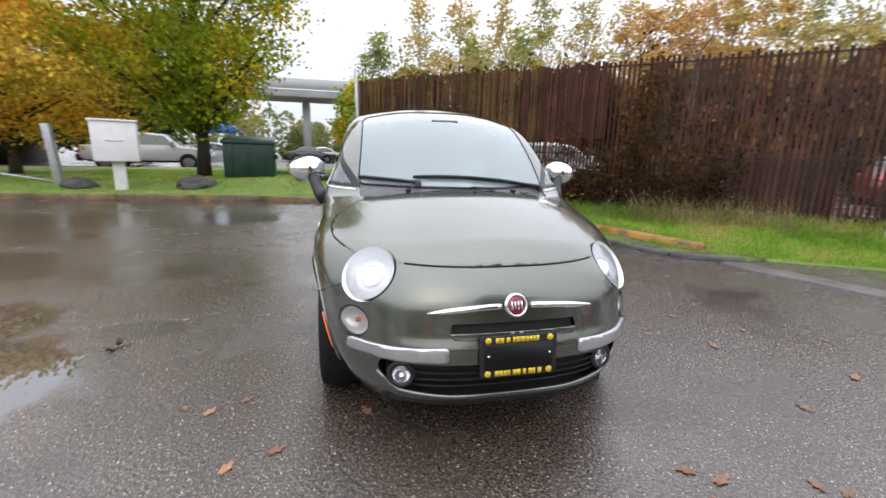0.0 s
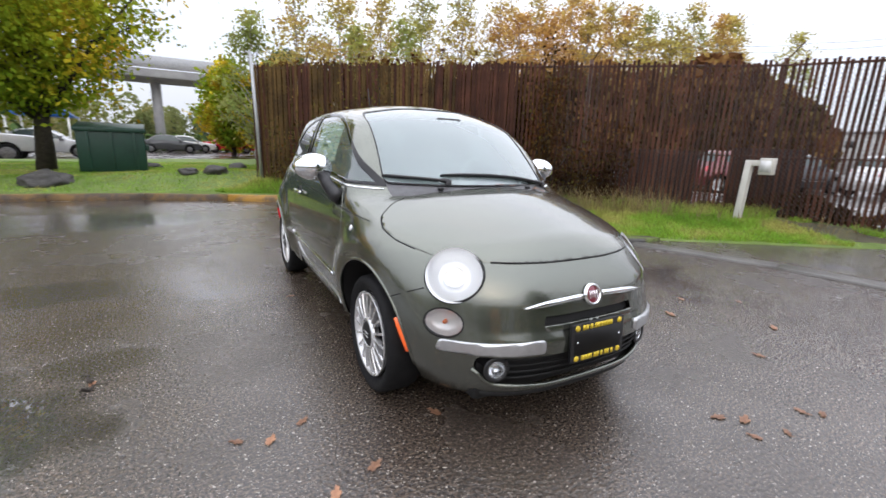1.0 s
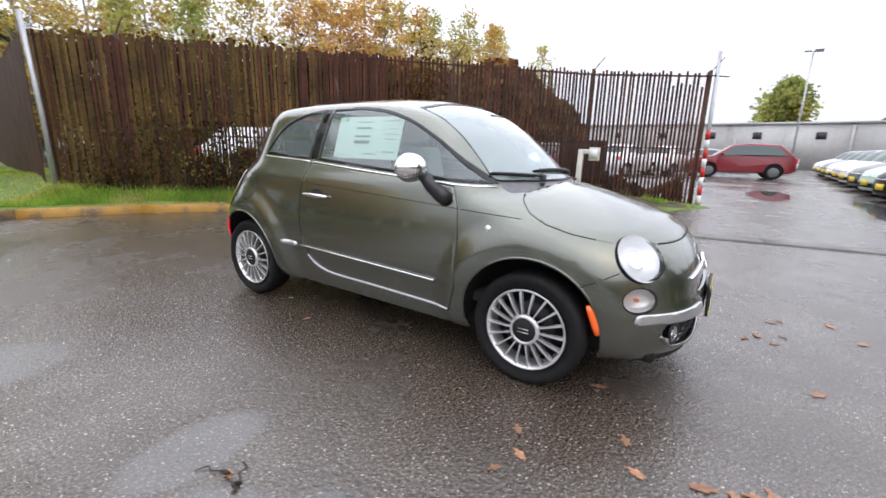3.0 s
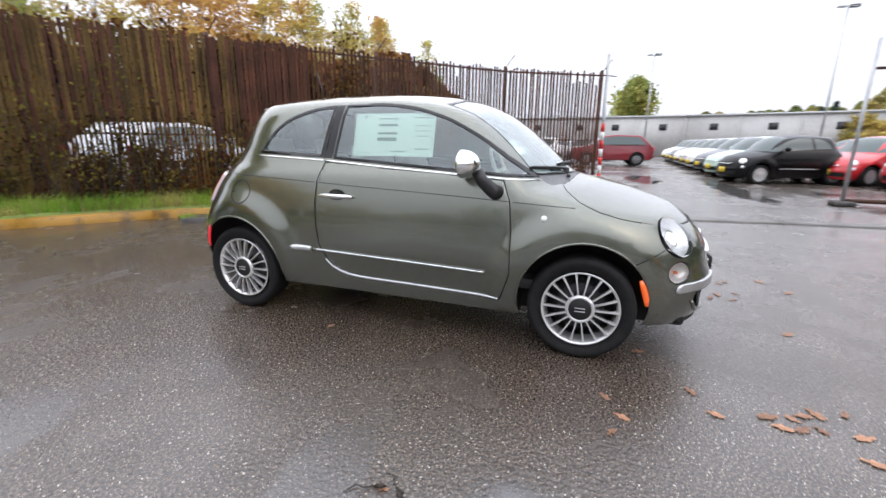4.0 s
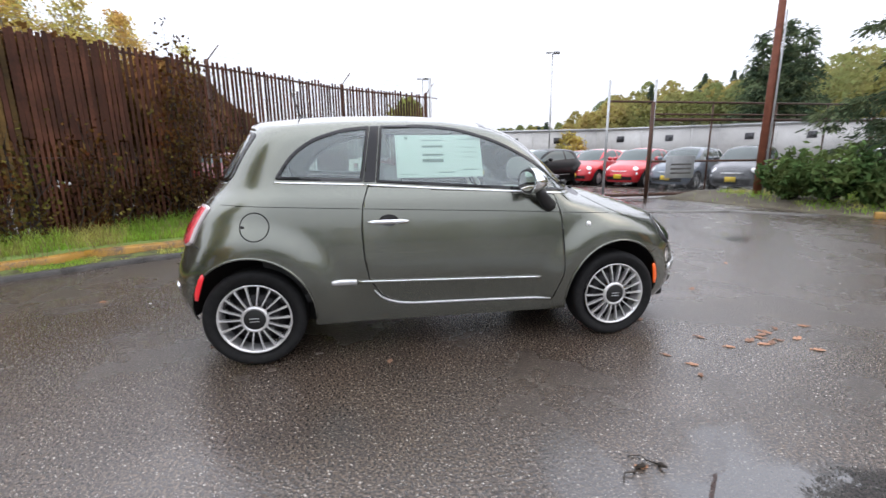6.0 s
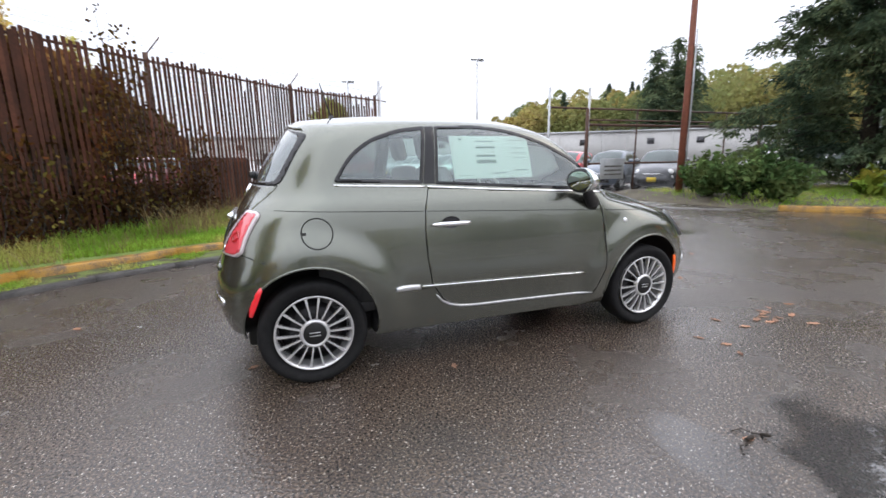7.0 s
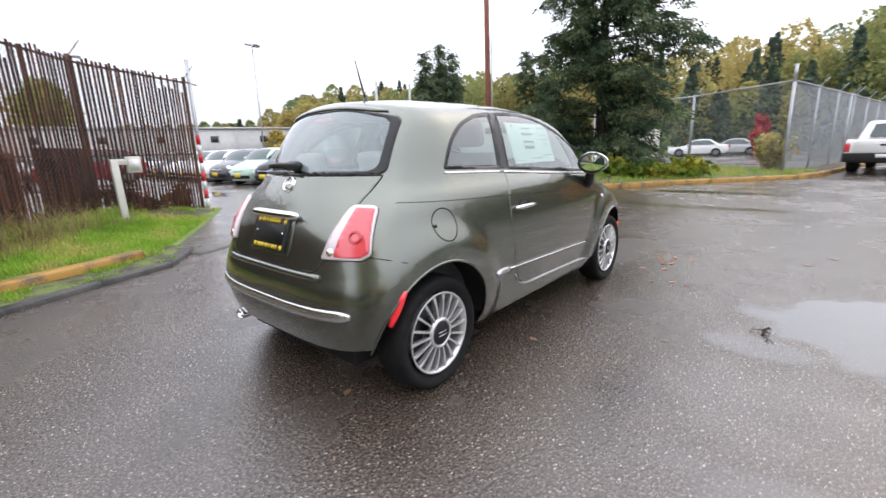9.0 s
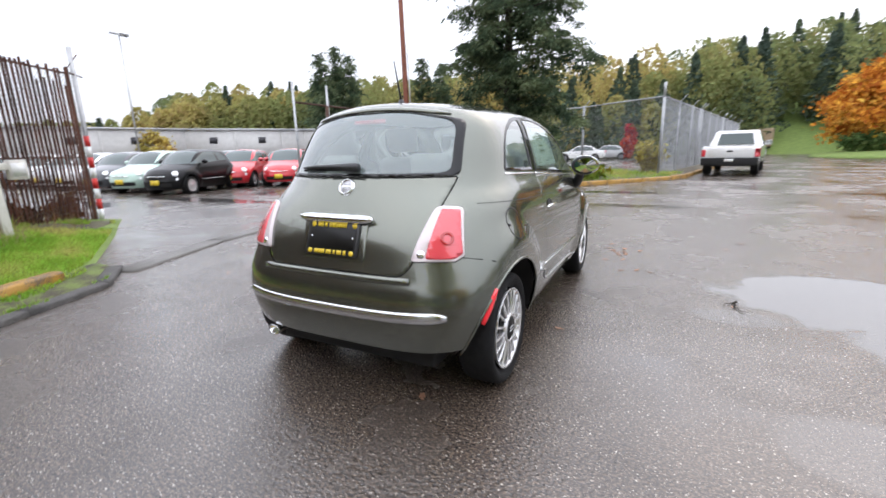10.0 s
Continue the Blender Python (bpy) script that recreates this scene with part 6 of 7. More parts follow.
        part("reverse_lamp", spinm([(0.004, 0.0005), (0.003, 0.016), (-0.002, 0.020)], 20, "Z"), REFLECTOR, lamp, at=frame_at(q + slope(q) * 0.014, slope(q)))


def plate(car, at, name):
    """A black dealer plate in a dark holder with yellow lettering bars."""
    p = part("number_plate", slab(rounded([(-0.156, -0.083), (0.156, -0.083), (0.156, 0.083), (-0.156, 0.083)], 0.012), 0.014, None, 0.002), BLACK, car, "black dealer plate with yellow lettering bars", at=at)
    part("plate_field", slab(rounded([(-0.140, -0.052), (0.140, -0.052), (0.140, 0.052), (-0.140, 0.052)], 0.006), 0.002, pose(0, 0, 0.0025)), SEAL, p)
    rng = random.Random(5)
    for z in (0.066, -0.066):
        x = -0.098
        while x < 0.085:
            w = rng.uniform(0.010, 0.017)
            part("lettering_bar", boxm(x, min(x + w, 0.098), z - 0.0105, z + 0.0105, 0.001, 0.0035), YELLOW, p)
            x += w + (0.0025 if rng.random() < 0.8 else 0.011)
        for sx in (-0.126, 0.126):
            part("plate_emblem", spinm([(0.0038, 0.0005), (0.0035, 0.012), (0.0, 0.013)], 16, "Z"), YELLOW, p, at=pose(sx, z, 0.0))
    for sx in (-0.125, 0.125):
        part("screw", spinm([(0.005, 0.0005), (0.004, 0.004), (0.002, 0.005)], 10, "Z"), CHROME, p, at=pose(sx, 0.005, 0.002))
    return p


def roundel(car, p, n, r, colour, name="badge"):
    b = part(name, spinm([(0.006, 0.0005), (0.007, r * 0.72), (0.005, r * 0.76)], 36, "Z"), colour, car, "round maker's badge", at=frame_at(p, n))
    part("badge_ring", spinm([(0.004, r * 0.74), (0.012, r * 0.80), (0.012, r * 0.90), (0.0, r)], 36, "Z"), CHROME, b)
    for k, x in enumerate((-0.45, -0.18, 0.10, 0.38)):
        part("badge_bar", boxm(r * x, r * (x + 0.12), -r * 0.34, r * 0.34, 0.006, 0.009, 0.0), CHROME, b)
    return b


def nose_trim(car, bm, front):
    # slot under the badge, lower intake, silver bumper blocks
    slot = convex_cut(bm, rounded([(-0.262, 0.514), (0.262, 0.514), (0.252, 0.550), (-0.252, 0.550)], 0.006), XA, ZA, front)
    part("upper_slot", lift(bm, slot, -0.020), SEAL, car)
    lipf = convex_cut(bm, rounded([(-0.250, 0.490), (0.250, 0.490), (0.262, 0.514), (-0.262, 0.514)], 0.005), XA, ZA, front)
    part("slot_lip", lift(bm, lipf, 0.008, 0.02), PAINT, car)
    for s in (-1, 1):
        block = convex_cut(bm, rounded([(s * 0.270, 0.410), (s * 0.640, 0.402), (s * 0.634, 0.448), (s * 0.270, 0.464)], 0.016), XA, ZA, (lambda c, n: c.y < -1.42 and c.x * s > 0.1))
        part("bumper_block", lift(bm, block, 0.011, 0.02), SATIN, car, "satin silver bumper block")
    gap = convex_cut(bm, rounded([(-0.520, 0.395), (0.520, 0.395), (0.530, 0.345), (0.46, 0.268), (0.25, 0.250), (-0.25, 0.250), (-0.46, 0.268), (-0.530, 0.345)], [0.02, 0.02, 0.03, 0.05, 0.05, 0.05, 0.05, 0.03]), XA, ZA, front)
    mouth = part("lower_intake", lift(bm, gap, -0.05), SEAL, car, "black lower air intake")
    for z in (0.285, 0.315, 0.345, 0.372):
        part("grille_bar", tubem([on_front(x, z) + Vector((0, 0.03, 0)) for x in np.linspace(-0.40, 0.40, 17)], 0.005, 6), SEAL, mouth)
    edge = [on_front(x, float(np.interp(abs(x), (0, 0.25, 0.46, 0.530), (0.247, 0.247, 0.264, 0.335)))) for x in np.linspace(-0.530, 0.530, 41)]
    part("intake_lip", tubem(edge, 0.011, 8), PAINT, car)
    low = [on_front(x, float(np.interp(abs(x), (0, 0.3, 0.6, 0.66), (0.222, 0.222, 0.207, 0.202)))) for x in np.linspace(-0.50, 0.50, 31)]
    part("chin_spoiler", tubem([p + Vector((0, 0.02, -0.012)) for p in low], 0.018, 8), SEAL, car)
    for s in (-1, 1):
        p = on_front(s * 0.440, 0.332)
        n = Vector((s * 0.28, -1, 0.05)).normalized()
        fog = part("fog_lamp", spinm([(0.0, 0.056), (0.008, 0.050), (0.002, 0.036), (-0.03, 0.034)], 28, "Z"), BLACK, car, "small round fog lamp in black surround", at=frame_at(p + Vector((0, 0.02, 0)), n))
        part("fog_bowl", spinm([(0.002, 0.035), (-0.02, 0.026), (-0.026, 0.001)], 28, "Z"), REFLECTOR, fog)
        part("fog_lens", spinm([(0.007, 0.0005), (0.005, 0.022), (0.0, 0.035)], 28, "Z"), CLEAR_LENS, fog).visible_shadow = False
        bar = [on_front(s * x, 0.612 - 0.022 * (x / 0.34) ** 2) + Vector((0, -0.004, 0)) for x in np.linspace(0.062, 0.345, 16)]
        part("nose_bar", strip(bar, [0.013] * 9 + [0.0125, 0.012, 0.011, 0.0095, 0.0075, 0.0055, 0.003], 0.010), CHROME, car, "chrome nose bar beside the badge")
    p = on_front(0, 0.613)
    roundel(car, p + Vector((0, -0.004, 0)), slope(p), 0.048, BADGE_RED)
    p = on_front(0, 0.43)
    plate(car, frame_at(Vector((0, p.y - 0.018, 0.432)), Vector((0, -1, 0.06))), "front")
    # cowl: wipers, nozzles and fallen leaves
    for x0, x1, y0, y1 in ((-0.24, -0.55, -1.015, -0.955), (0.52, -0.26, -1.012, -0.975)):
        pts = []
        for k in range(15):
            t = k / 14
            x = x0 + (x1 - x0) * t
            y = y0 + (y1 - y0) * t + 0.48 * x * x
            q = on_top(x, y)
            pts.append(q + slope(q) * (0.012 + 0.004 * math.sin(math.pi * t)))
        wiper = part("wiper", tubem(pts, [0.013, 0.012] + [0.008] * 11 + [0.007, 0.004], 8), BLACK, car, "black windscreen wiper")
        part("wiper_blade", tubem([q + Vector((0, 0.012, -0.006)) for q in pts[2:]], 0.006, 6), RUBBER, wiper)
        part("wiper_hub", spinm([(0.02, 0.0005), (0.018, 0.016), (-0.01, 0.02)], 16, "Z"), BLACK, wiper, at=frame_at(pts[0] + Vector((0, 0, -0.01)), Vector((0, -0.2, 1))))
    for x in (-0.30, 0.30):
        q = on_top(x, -1.075 + 0.2 * abs(x))
        part("washer_nozzle", boxm(-0.014, 0.014, -0.012, 0.012, -0.004, 0.012, 0.004), BLACK, car, at=Matrix.Translation(q))


def tail_trim(car, hatch, bm, back):
    bar = [on_back(float(x), 0.466 + 0.012 * (float(x) / 0.6) ** 2) for x in np.linspace(-0.612, 0.612, 41)]
    part("rear_bumper_strip", strip(bar, [0.014, 0.024] + [0.028] * 37 + [0.024, 0.014], 0.013, 14), BRIGHT, car, "bright chrome rear bumper strip")
    lift(bm, convex_cut(bm, [(1.36, 0.10), (1.36, 0.335), (1.80, 0.245), (1.80, 0.10)], YA, ZA, back)).free()
    part("rear_valance", boxm(-0.50, 0.50, 1.38, 1.54, 0.245, 0.34, 0.03), SEAL, car)
    ledge = [on_back(x, 0.650) for x in np.linspace(-0.44, 0.44, 25)]
    part("bumper_ledge", strip([p + Vector((0, 0.006, -0.016)) for p in ledge], 0.018, 0.014), PAINT, car)
    # plate hollow under a chrome grip
    p = on_back(0, 0.80)
    n = slope(p)
    hollow = slab(rounded([(-0.198, -0.104), (0.198, -0.104), (0.192, 0.100), (-0.192, 0.100)], 0.03), 0.006, None, 0.003)
    part("plate_hollow", hollow, PAINT, hatch, at=frame_at(p + n * 0.001, n))
    plate(hatch, frame_at(p + n * 0.012 + Vector((0.0, 0, -0.004)), n), "rear")
    grip = [on_back(x, 0.893) + Vector((0, 0.020, 0)) for x in np.linspace(-0.218, 0.218, 17)]
    part("tailgate_grip", strip(grip, [0.012, 0.020] + [0.024] * 13 + [0.020, 0.012], 0.020, 12), CHROME, hatch, "chrome tailgate grip")
    q = on_back(0, 1.035)
    roundel(hatch, q, slope(q), 0.046, BADGE_GREY)
    # rear wiper, spoiler lip, aerial, exhaust
    pts = []
    for k in range(12):
        t = k / 11
        x = -0.05 + 0.40 * t
        w = on_back(x, 1.118 + 0.006 * math.sin(math.pi * t))
        pts.append(w + slope(w) * 0.020)
    wip = part("rear_wiper", tubem(pts, [0.022, 0.024, 0.022, 0.018, 0.015, 0.013, 0.012, 0.011, 0.010, 0.009, 0.008, 0.005], 8), BLACK, hatch, "black rear wiper")
    part("wiper_blade", tubem([w + Vector((0, -0.004, -0.014)) for w in pts[2:]], 0.006, 6), RUBBER, wip)
    part("spoiler_lip", strip([on_back(x, 1.424 - 0.22 * x * x) + Vector((0, 0.002, 0.002)) for x in np.linspace(-0.43, 0.43, 25)], [0.004, 0.010] + [0.014] * 21 + [0.010, 0.004], 0.007, 14), PAINT, hatch)
    part("high_brake_lamp", boxm(-0.10, 0.10, -0.006, 0.006, -0.012, 0.012, 0.004), RED_DEEP, hatch, at=frame_at(on_back(0, 1.368), slope(on_back(0, 1.368))) @ pose(0, 0, -0.012, 90, 0, 0))
    r = on_top(0.0, 0.90)
    mast = part("aerial_base", spinm([(0.026, 0.0005), (0.022, 0.012), (0.0, 0.022)], 16, "Z"), BLACK, car, "short black roof aerial", at=Matrix.Translation(r))
    part("aerial_rod", tubem([(0, 0, 0.01), (0, 0.03, 0.11), (0, 0.062, 0.225)], [0.006, 0.005, 0.003], 8), BLACK, mast)
    pipe = spinm([(-0.09, 0.030), (0.0, 0.034), (0.004, 0.032), (0.0, 0.028), (-0.08, 0.024), (-0.08, 0.001)], 24, "Y")
    bmesh.ops.scale(pipe, vec=(1.25, 1, 0.85), verts=pipe.verts)
    part("exhaust_tip", pipe, CHROME, car, "chrome exhaust tip", at=pose(0.46, 1.605, 0.252))


def wheel_parts(car):
    w = part("wheel", spinm([(0.035, 0.212), (0.02, 0.232), (0.004, 0.258), (0.010, 0.278), (0.022, 0.288), (0.05, 0.292), (0.15, 0.292), (0.178, 0.284), (0.188, 0.262), (0.175, 0.215)], 64), RUBBER, car, "tyre on a silver multi-spoke alloy rim")
    part("rim", spinm([(0.17, 0.196), (0.05, 0.198), (0.030, 0.204), (0.014, 0.212), (0.010, 0.208), (0.016, 0.200), (0.05, 0.190), (0.10, 0.186)], 64), ALLOY, w)
    # inner barrel near black: the shade behind the spokes is in its colour
    part("barrel", spinm([(0.10, 0.186), (0.165, 0.184)], 48), BRAKE, w)
    part("brake", spinm([(0.085, 0.06), (0.082, 0.13), (0.095, 0.135), (0.15, 0.19)], 40), BRAKE, w)
    for k in range(18):
        sp = bmesh.new()
        a = 2 * math.pi * k / 18
        ring = []
        for r, x, half, deep in ((0.074, 0.012, 0.0052, 0.03), (0.11, 0.010, 0.0048, 0.028), (0.15, 0.011, 0.0056, 0.028), (0.200, 0.016, 0.0080, 0.03)):
            ring.append([sp.verts.new((x + dx, r, t)) for dx, t in ((0.0, -half * 0.72), (0.0, half * 0.72), (0.006, half), (deep, half * 0.8), (deep, -half * 0.8), (0.006, -half))])
        for r0, r1 in zip(ring, ring[1:]):
            for j in range(6):
                sp.faces.new((r0[j], r0[(j + 1) % 6], r1[(j + 1) % 6], r1[j]))
        bmesh.ops.recalc_face_normals(sp, faces=sp.faces)
        bmesh.ops.rotate(sp, cent=(0, 0, 0), matrix=Matrix.Rotation(a, 3, "X"), verts=sp.verts)
        part("spoke", sp, ALLOY, w, smooth=False)
    part("hub", spinm([(0.020, 0.081), (0.008, 0.077), (0.004, 0.068), (0.008, 0.061), (0.05, 0.058)], 40), ALLOY, w)
    cap = part("hub_cap", spinm([(0.002, 0.0005), (0.003, 0.052), (0.010, 0.061)], 40), SEAL, w)
    for z in (-0.009, 0.009):
        part("cap_bar", boxm(-0.001, 0.003, -0.028, 0.028, z - 0.002, z + 0.002), SATIN, cap)
    for k in range(4):
        a = math.pi / 4 + k * math.pi / 2
        part("wheel_bolt", spinm([(0.02, 0.0005), (0.02, 0.008), (0.03, 0.010)], 8), BRAKE, w, at=pose(0.006, 0.070 * math.cos(a), 0.070 * math.sin(a)))
    return w


def cabin(car):
    """What shows through the glass."""
    tub = boxm(-0.66, 0.66, -0.95, 1.25, 0.34, 0.40, 0.01)
    part("cabin_floor", tub, DASH, car)
    for s in (-1, 1):
        part("door_trim", boxm(s * 0.660, s * 0.640, -0.66, 1.10, 0.40, 0.985, 0.006), DASH, car)
    dash = bmesh.new()
    box(dash, -0.62, 0.62, -0.93, -0.62, 0.72, 0.955, 0.05)
    part("dashboard", dash, TRIM_IN, car, "ivory dashboard top")
    part("instrument_hood", boxm(0.20, 0.50, -0.68, -0.56, 0.93, 1.02, 0.04), DASH, car)
    wheel_rim = bmesh.new()
    tube(wheel_rim, [(0.18 * math.cos(a), 0.18 * math.sin(a), 0) for a in np.linspace(0, 2 * math.pi, 32, endpoint=False)], 0.015, 8, True)
    tube(wheel_rim, [(-0.17, 0, 0), (0, 0, -0.02), (0.17, 0, 0)], 0.02, 6)
    part("steering_wheel", wheel_rim, TRIM_IN, car, "pale steering wheel", at=pose(0.35, -0.46, 0.96, 66, 0, 0))
    for x in (-0.34, 0.34):
        seat = part("front_seat", boxm(-0.24, 0.24, -0.26, 0.24, -0.08, 0.08, 0.05), SEAT, car, "pale leather front seat", at=pose(x, -0.05, 0.56))
        part("backrest", boxm(-0.235, 0.235, -0.06, 0.06, 0.0, 0.58, 0.05), SEAT, seat, at=pose(0, 0.24, 0.04, -14, 0, 0))
        part("headrest", boxm(-0.125, 0.125, -0.04, 0.04, 0.62, 0.80, 0.04), SEAT, seat, at=pose(0, 0.24, 0.04, -14, 0, 0))
    rear = part("rear_seat", boxm(-0.58, 0.58, -0.22, 0.22, -0.08, 0.08, 0.05), SEAT, car, "pale leather rear bench", at=pose(0, 0.72, 0.56))
    part("backrest", boxm(-0.58, 0.58, -0.06, 0.06, 0.0, 0.48, 0.05), SEAT, rear, at=pose(0, 0.22, 0.04, -18, 0, 0))
    for x in (-0.30, 0.30):
        part("headrest", boxm(-0.12, 0.12, -0.035, 0.035, 0.48, 0.62, 0.03), SEAT, rear, at=pose(x, 0.22, 0.04, -18, 0, 0))
    q = on_top(0, -0.42)
    part("inside_mirror", boxm(-0.11, 0.11, -0.015, 0.015, -0.03, 0.03, 0.012), BLACK, car, at=pose(0.0, -0.50, 1.335, 10, 0, 0))
    part("sensor_block", boxm(-0.09, 0.09, -0.02, 0.02, -0.022, 0.022, 0.015), DASH, car, at=pose(0.0, -0.545, 1.362, 60, 0, 0))
    lining = body_mesh()
    gone = [f for f in lining.faces if f.calc_center_median().z < 1.435 or not -0.25 < f.calc_center_median().y < 1.02]
    bmesh.ops.delete(lining, geom=gone, context="FACES")
    bmesh.ops.translate(lining, vec=(0, 0, -0.03), verts=lining.verts)
    part("headliner", lining, TRIM_IN, car)
    # price sheet on the inside of the right door glass
    grid = bmesh.new()
    rows = []
    for z in np.linspace(1.090, 1.345, 7):
        rows.append([grid.verts.new(on_side(y + 0.015 * (z - 1.09), z) + Vector((0.014, 0, 0))) for y in np.linspace(0.285, -0.250, 10)])
    for r0, r1 in zip(rows, rows[1:]):
        for k in range(9):
            grid.faces.new((r0[k], r0[k + 1], r1[k + 1], r1[k]))
    sheet = part("price_sheet", grid, PAPER, car, "pale green printed price sheet behind the door glass")
    rng = random.Random(3)
    for y, z, w, h in ((0.06, 1.312, 0.13, 0.006), (0.06, 1.275, 0.13, 0.012), (0.06, 1.225, 0.13, 0.012), (0.06, 1.190, 0.13, 0.02), (-0.16, 1.318, 0.12, 0.005), (-0.17, 1.27, 0.10, 0.004), (-0.17, 1.24, 0.10, 0.004), (-0.17, 1.21, 0.08, 0.004), (0.22, 1.325, 0.02, 0.016), (-0.02, 1.12, 0.10, 0.006), (-0.17, 1.135, 0.09, 0.006), (0.21, 1.11, 0.10, 0.003)):
        print_bm = bmesh.new()
        a = [print_bm.verts.new(on_side(y + dy, z + dz) + Vector((0.0115, 0, 0))) for dy, dz in ((w / 2, -h / 2), (0, -h / 2), (-w / 2, -h / 2), (-w / 2, h / 2), (0, h / 2), (w / 2, h / 2))]
        print_bm.faces.new(a)
        part("print_bar", print_bm, INK, sheet)


CLEAR_WHITE = material("clear_white_lens", (0.82, 0.83, 0.84), 0.1, 0.2, Coat_Weight=1.0)
LAMP_WHITE = material("bright_lamp_bowl", (0.82, 0.83, 0.84), 0.32, 0.45)
TURN_BOWL = material("turn_lamp_bowl", (0.84, 0.80, 0.77), 0.28, 0.55)
COWL = varied("grey_cowl_plastic", (0.085, 0.085, 0.088), (0.125, 0.125, 0.13), 30, 0.38, bumps=0.1)
TAIL_CLEAR = material("clear_tail_border", (0.66, 0.58, 0.59), 0.12, 0.15, Coat_Weight=1.0)
RED_DEEP = material("deep_red_lens", (0.45, 0.01, 0.015), 0.1, 0, Coat_Weight=1.0)
MIRROR = material("mirror", (0.9, 0.9, 0.9), 0.02, 1.0)
YELLOW = material("yellow_print", (0.72, 0.52, 0.03), 0.4)
BADGE_RED = material("badge_red", (0.22, 0.02, 0.035), 0.2, 0.3, Coat_Weight=1.0)
BADGE_GREY = material("badge_grey", (0.45, 0.45, 0.47), 0.25, 0.6)
BRAKE = varied("dark_brake_and_barrel_shade", (0.010, 0.010, 0.011), (0.028, 0.028, 0.03), 40, 0.5, 0.4)
PAPER = varied("pale_green_paper", (0.70, 0.80, 0.72), (0.80, 0.86, 0.80), 8, 0.7)
INK = material("print_ink", (0.22, 0.28, 0.24), 0.7)
hatchback(PAINT)


# ---- the lot beyond the gate ----
def plain_hatchback(paint, colour):
    """The same small car seen from afar, with fewer parts."""
    car = thing("hatchback_car", colour + " small three-door hatchback parked in the lot", "car", "parked hatchbacks")
    bm = body_mesh(46, 48, 18)
    right = lambda c, n: c.x < -0.30
    left = lambda c, n: c.x > 0.30
    for wy in WHEELS_Y:
        for keep in (right, left):
            lift(bm, convex_cut(bm, circle(wy, 0.312, 0.344, 24), YA, ZA, keep)).free()
    for keep in (right, left):
        part("quarter_window", lift(bm, convex_cut(bm, QUARTER[::2], YA, ZA, keep), -0.002), DARKGLASS, car)
        part("door_window", lift(bm, convex_cut(bm, DOOR_GLASS[::2], YA, ZA, keep), -0.002), DARKGLASS, car)
    part("windscreen", lift(bm, convex_cut(bm, SCREEN[::2], XA, ZA, lambda c, n: -1.08 + 0.5 * c.x ** 2 < c.y < 0.2 and c.z > 0.9), -0.002), DARKGLASS, car)
    part("rear_window", lift(bm, convex_cut(bm, REAR_GLASS[::2], XA, ZA, lambda c, n: c.y > 0.9), -0.002), DARKGLASS, car)
    part("lower_intake", lift(bm, convex_cut(bm, [(-0.50, 0.40), (0.50, 0.40), (0.50, 0.27), (-0.50, 0.27)], XA, ZA, lambda c, n: c.y < -1.2), -0.02), SEAL, car)
    for s in (-1, 1):
        p = on_front(s * 0.562, 0.703)
        part("headlamp", spinm([(0.012, 0.0005), (0.010, 0.06), (0.0, 0.098), (-0.03, 0.10)], 20, "Z"), CLEAR_WHITE, car, at=frame_at(p, slope(p)))
        p = on_front(s * 0.625, 0.515)
        part("turn_lamp", spinm([(0.008, 0.0005), (0.006, 0.04), (-0.02, 0.055)], 16, "Z"), CLEAR_WHITE, car, at=frame_at(p, slope(p)))
        p = on_back(s * 0.54, 0.83)
        part("tail_lamp", boxm(-0.06, 0.06, -0.10, 0.10, -0.02, 0.012, 0.02), RED_LENS, car, at=frame_at(p, slope(p)))
        part("mirror", mirror_shell(s), paint, car)
        part("side_moulding", strip([on_side(y, 0.47, s) for y in np.linspace(0.6, -0.6, 8)], 0.010, 0.008), SATIN, car)
        part("door_line", groove([on_side(y, z, s) for y, z in ((0.49, 1.03), (0.508, 0.80), (0.49, 0.55), (0.40, 0.36))], 0.006), SEAL, car)
        for wy in WHEELS_Y:
            w = part("wheel", spinm([(0.03, 0.21), (0.004, 0.258), (0.02, 0.288), (0.16, 0.288), (0.18, 0.25), (0.17, 0.2)], 32), RUBBER, car, at=pose(s * 0.783, wy, HUB_Z, 0, 0, 0 if s < 0 else 180))
            part("rim", spinm([(0.014, 0.0005), (0.010, 0.05), (0.022, 0.07), (0.018, 0.19), (0.012, 0.21)], 24), ALLOY, w)
            part("wheel_housing", spinm([(0.0, 0.334), (0.22, 0.33), (0.22, 0.01)], 24), SEAL, car, at=pose(s * 0.783, wy, 0.335, 0, 0, 0 if s < 0 else 180))
    p = on_front(0, 0.41)
    part("number_plate", boxm(-0.15, 0.15, -0.08, 0.08, -0.01, 0.004, 0.0), YELLOW, car, "yellow dealer plate", at=frame_at(p + Vector((0, -0.012, 0)), Vector((0, -1, 0))))
    part("nose_bar", strip([on_front(x, 0.605) + Vector((0, -0.004, 0)) for x in np.linspace(-0.32, 0.32, 9)], 0.012, 0.01), CHROME, car)
    part("cabin", boxm(-0.60, 0.60, -0.85, 1.1, 0.30, 0.96, 0.05), DASH, car)
    part("underbody", boxm(-0.70, 0.70, -0.8, 0.8, 0.18, 0.32, 0.02), SEAL, car)
    part("body", bm, paint, car)
    return car


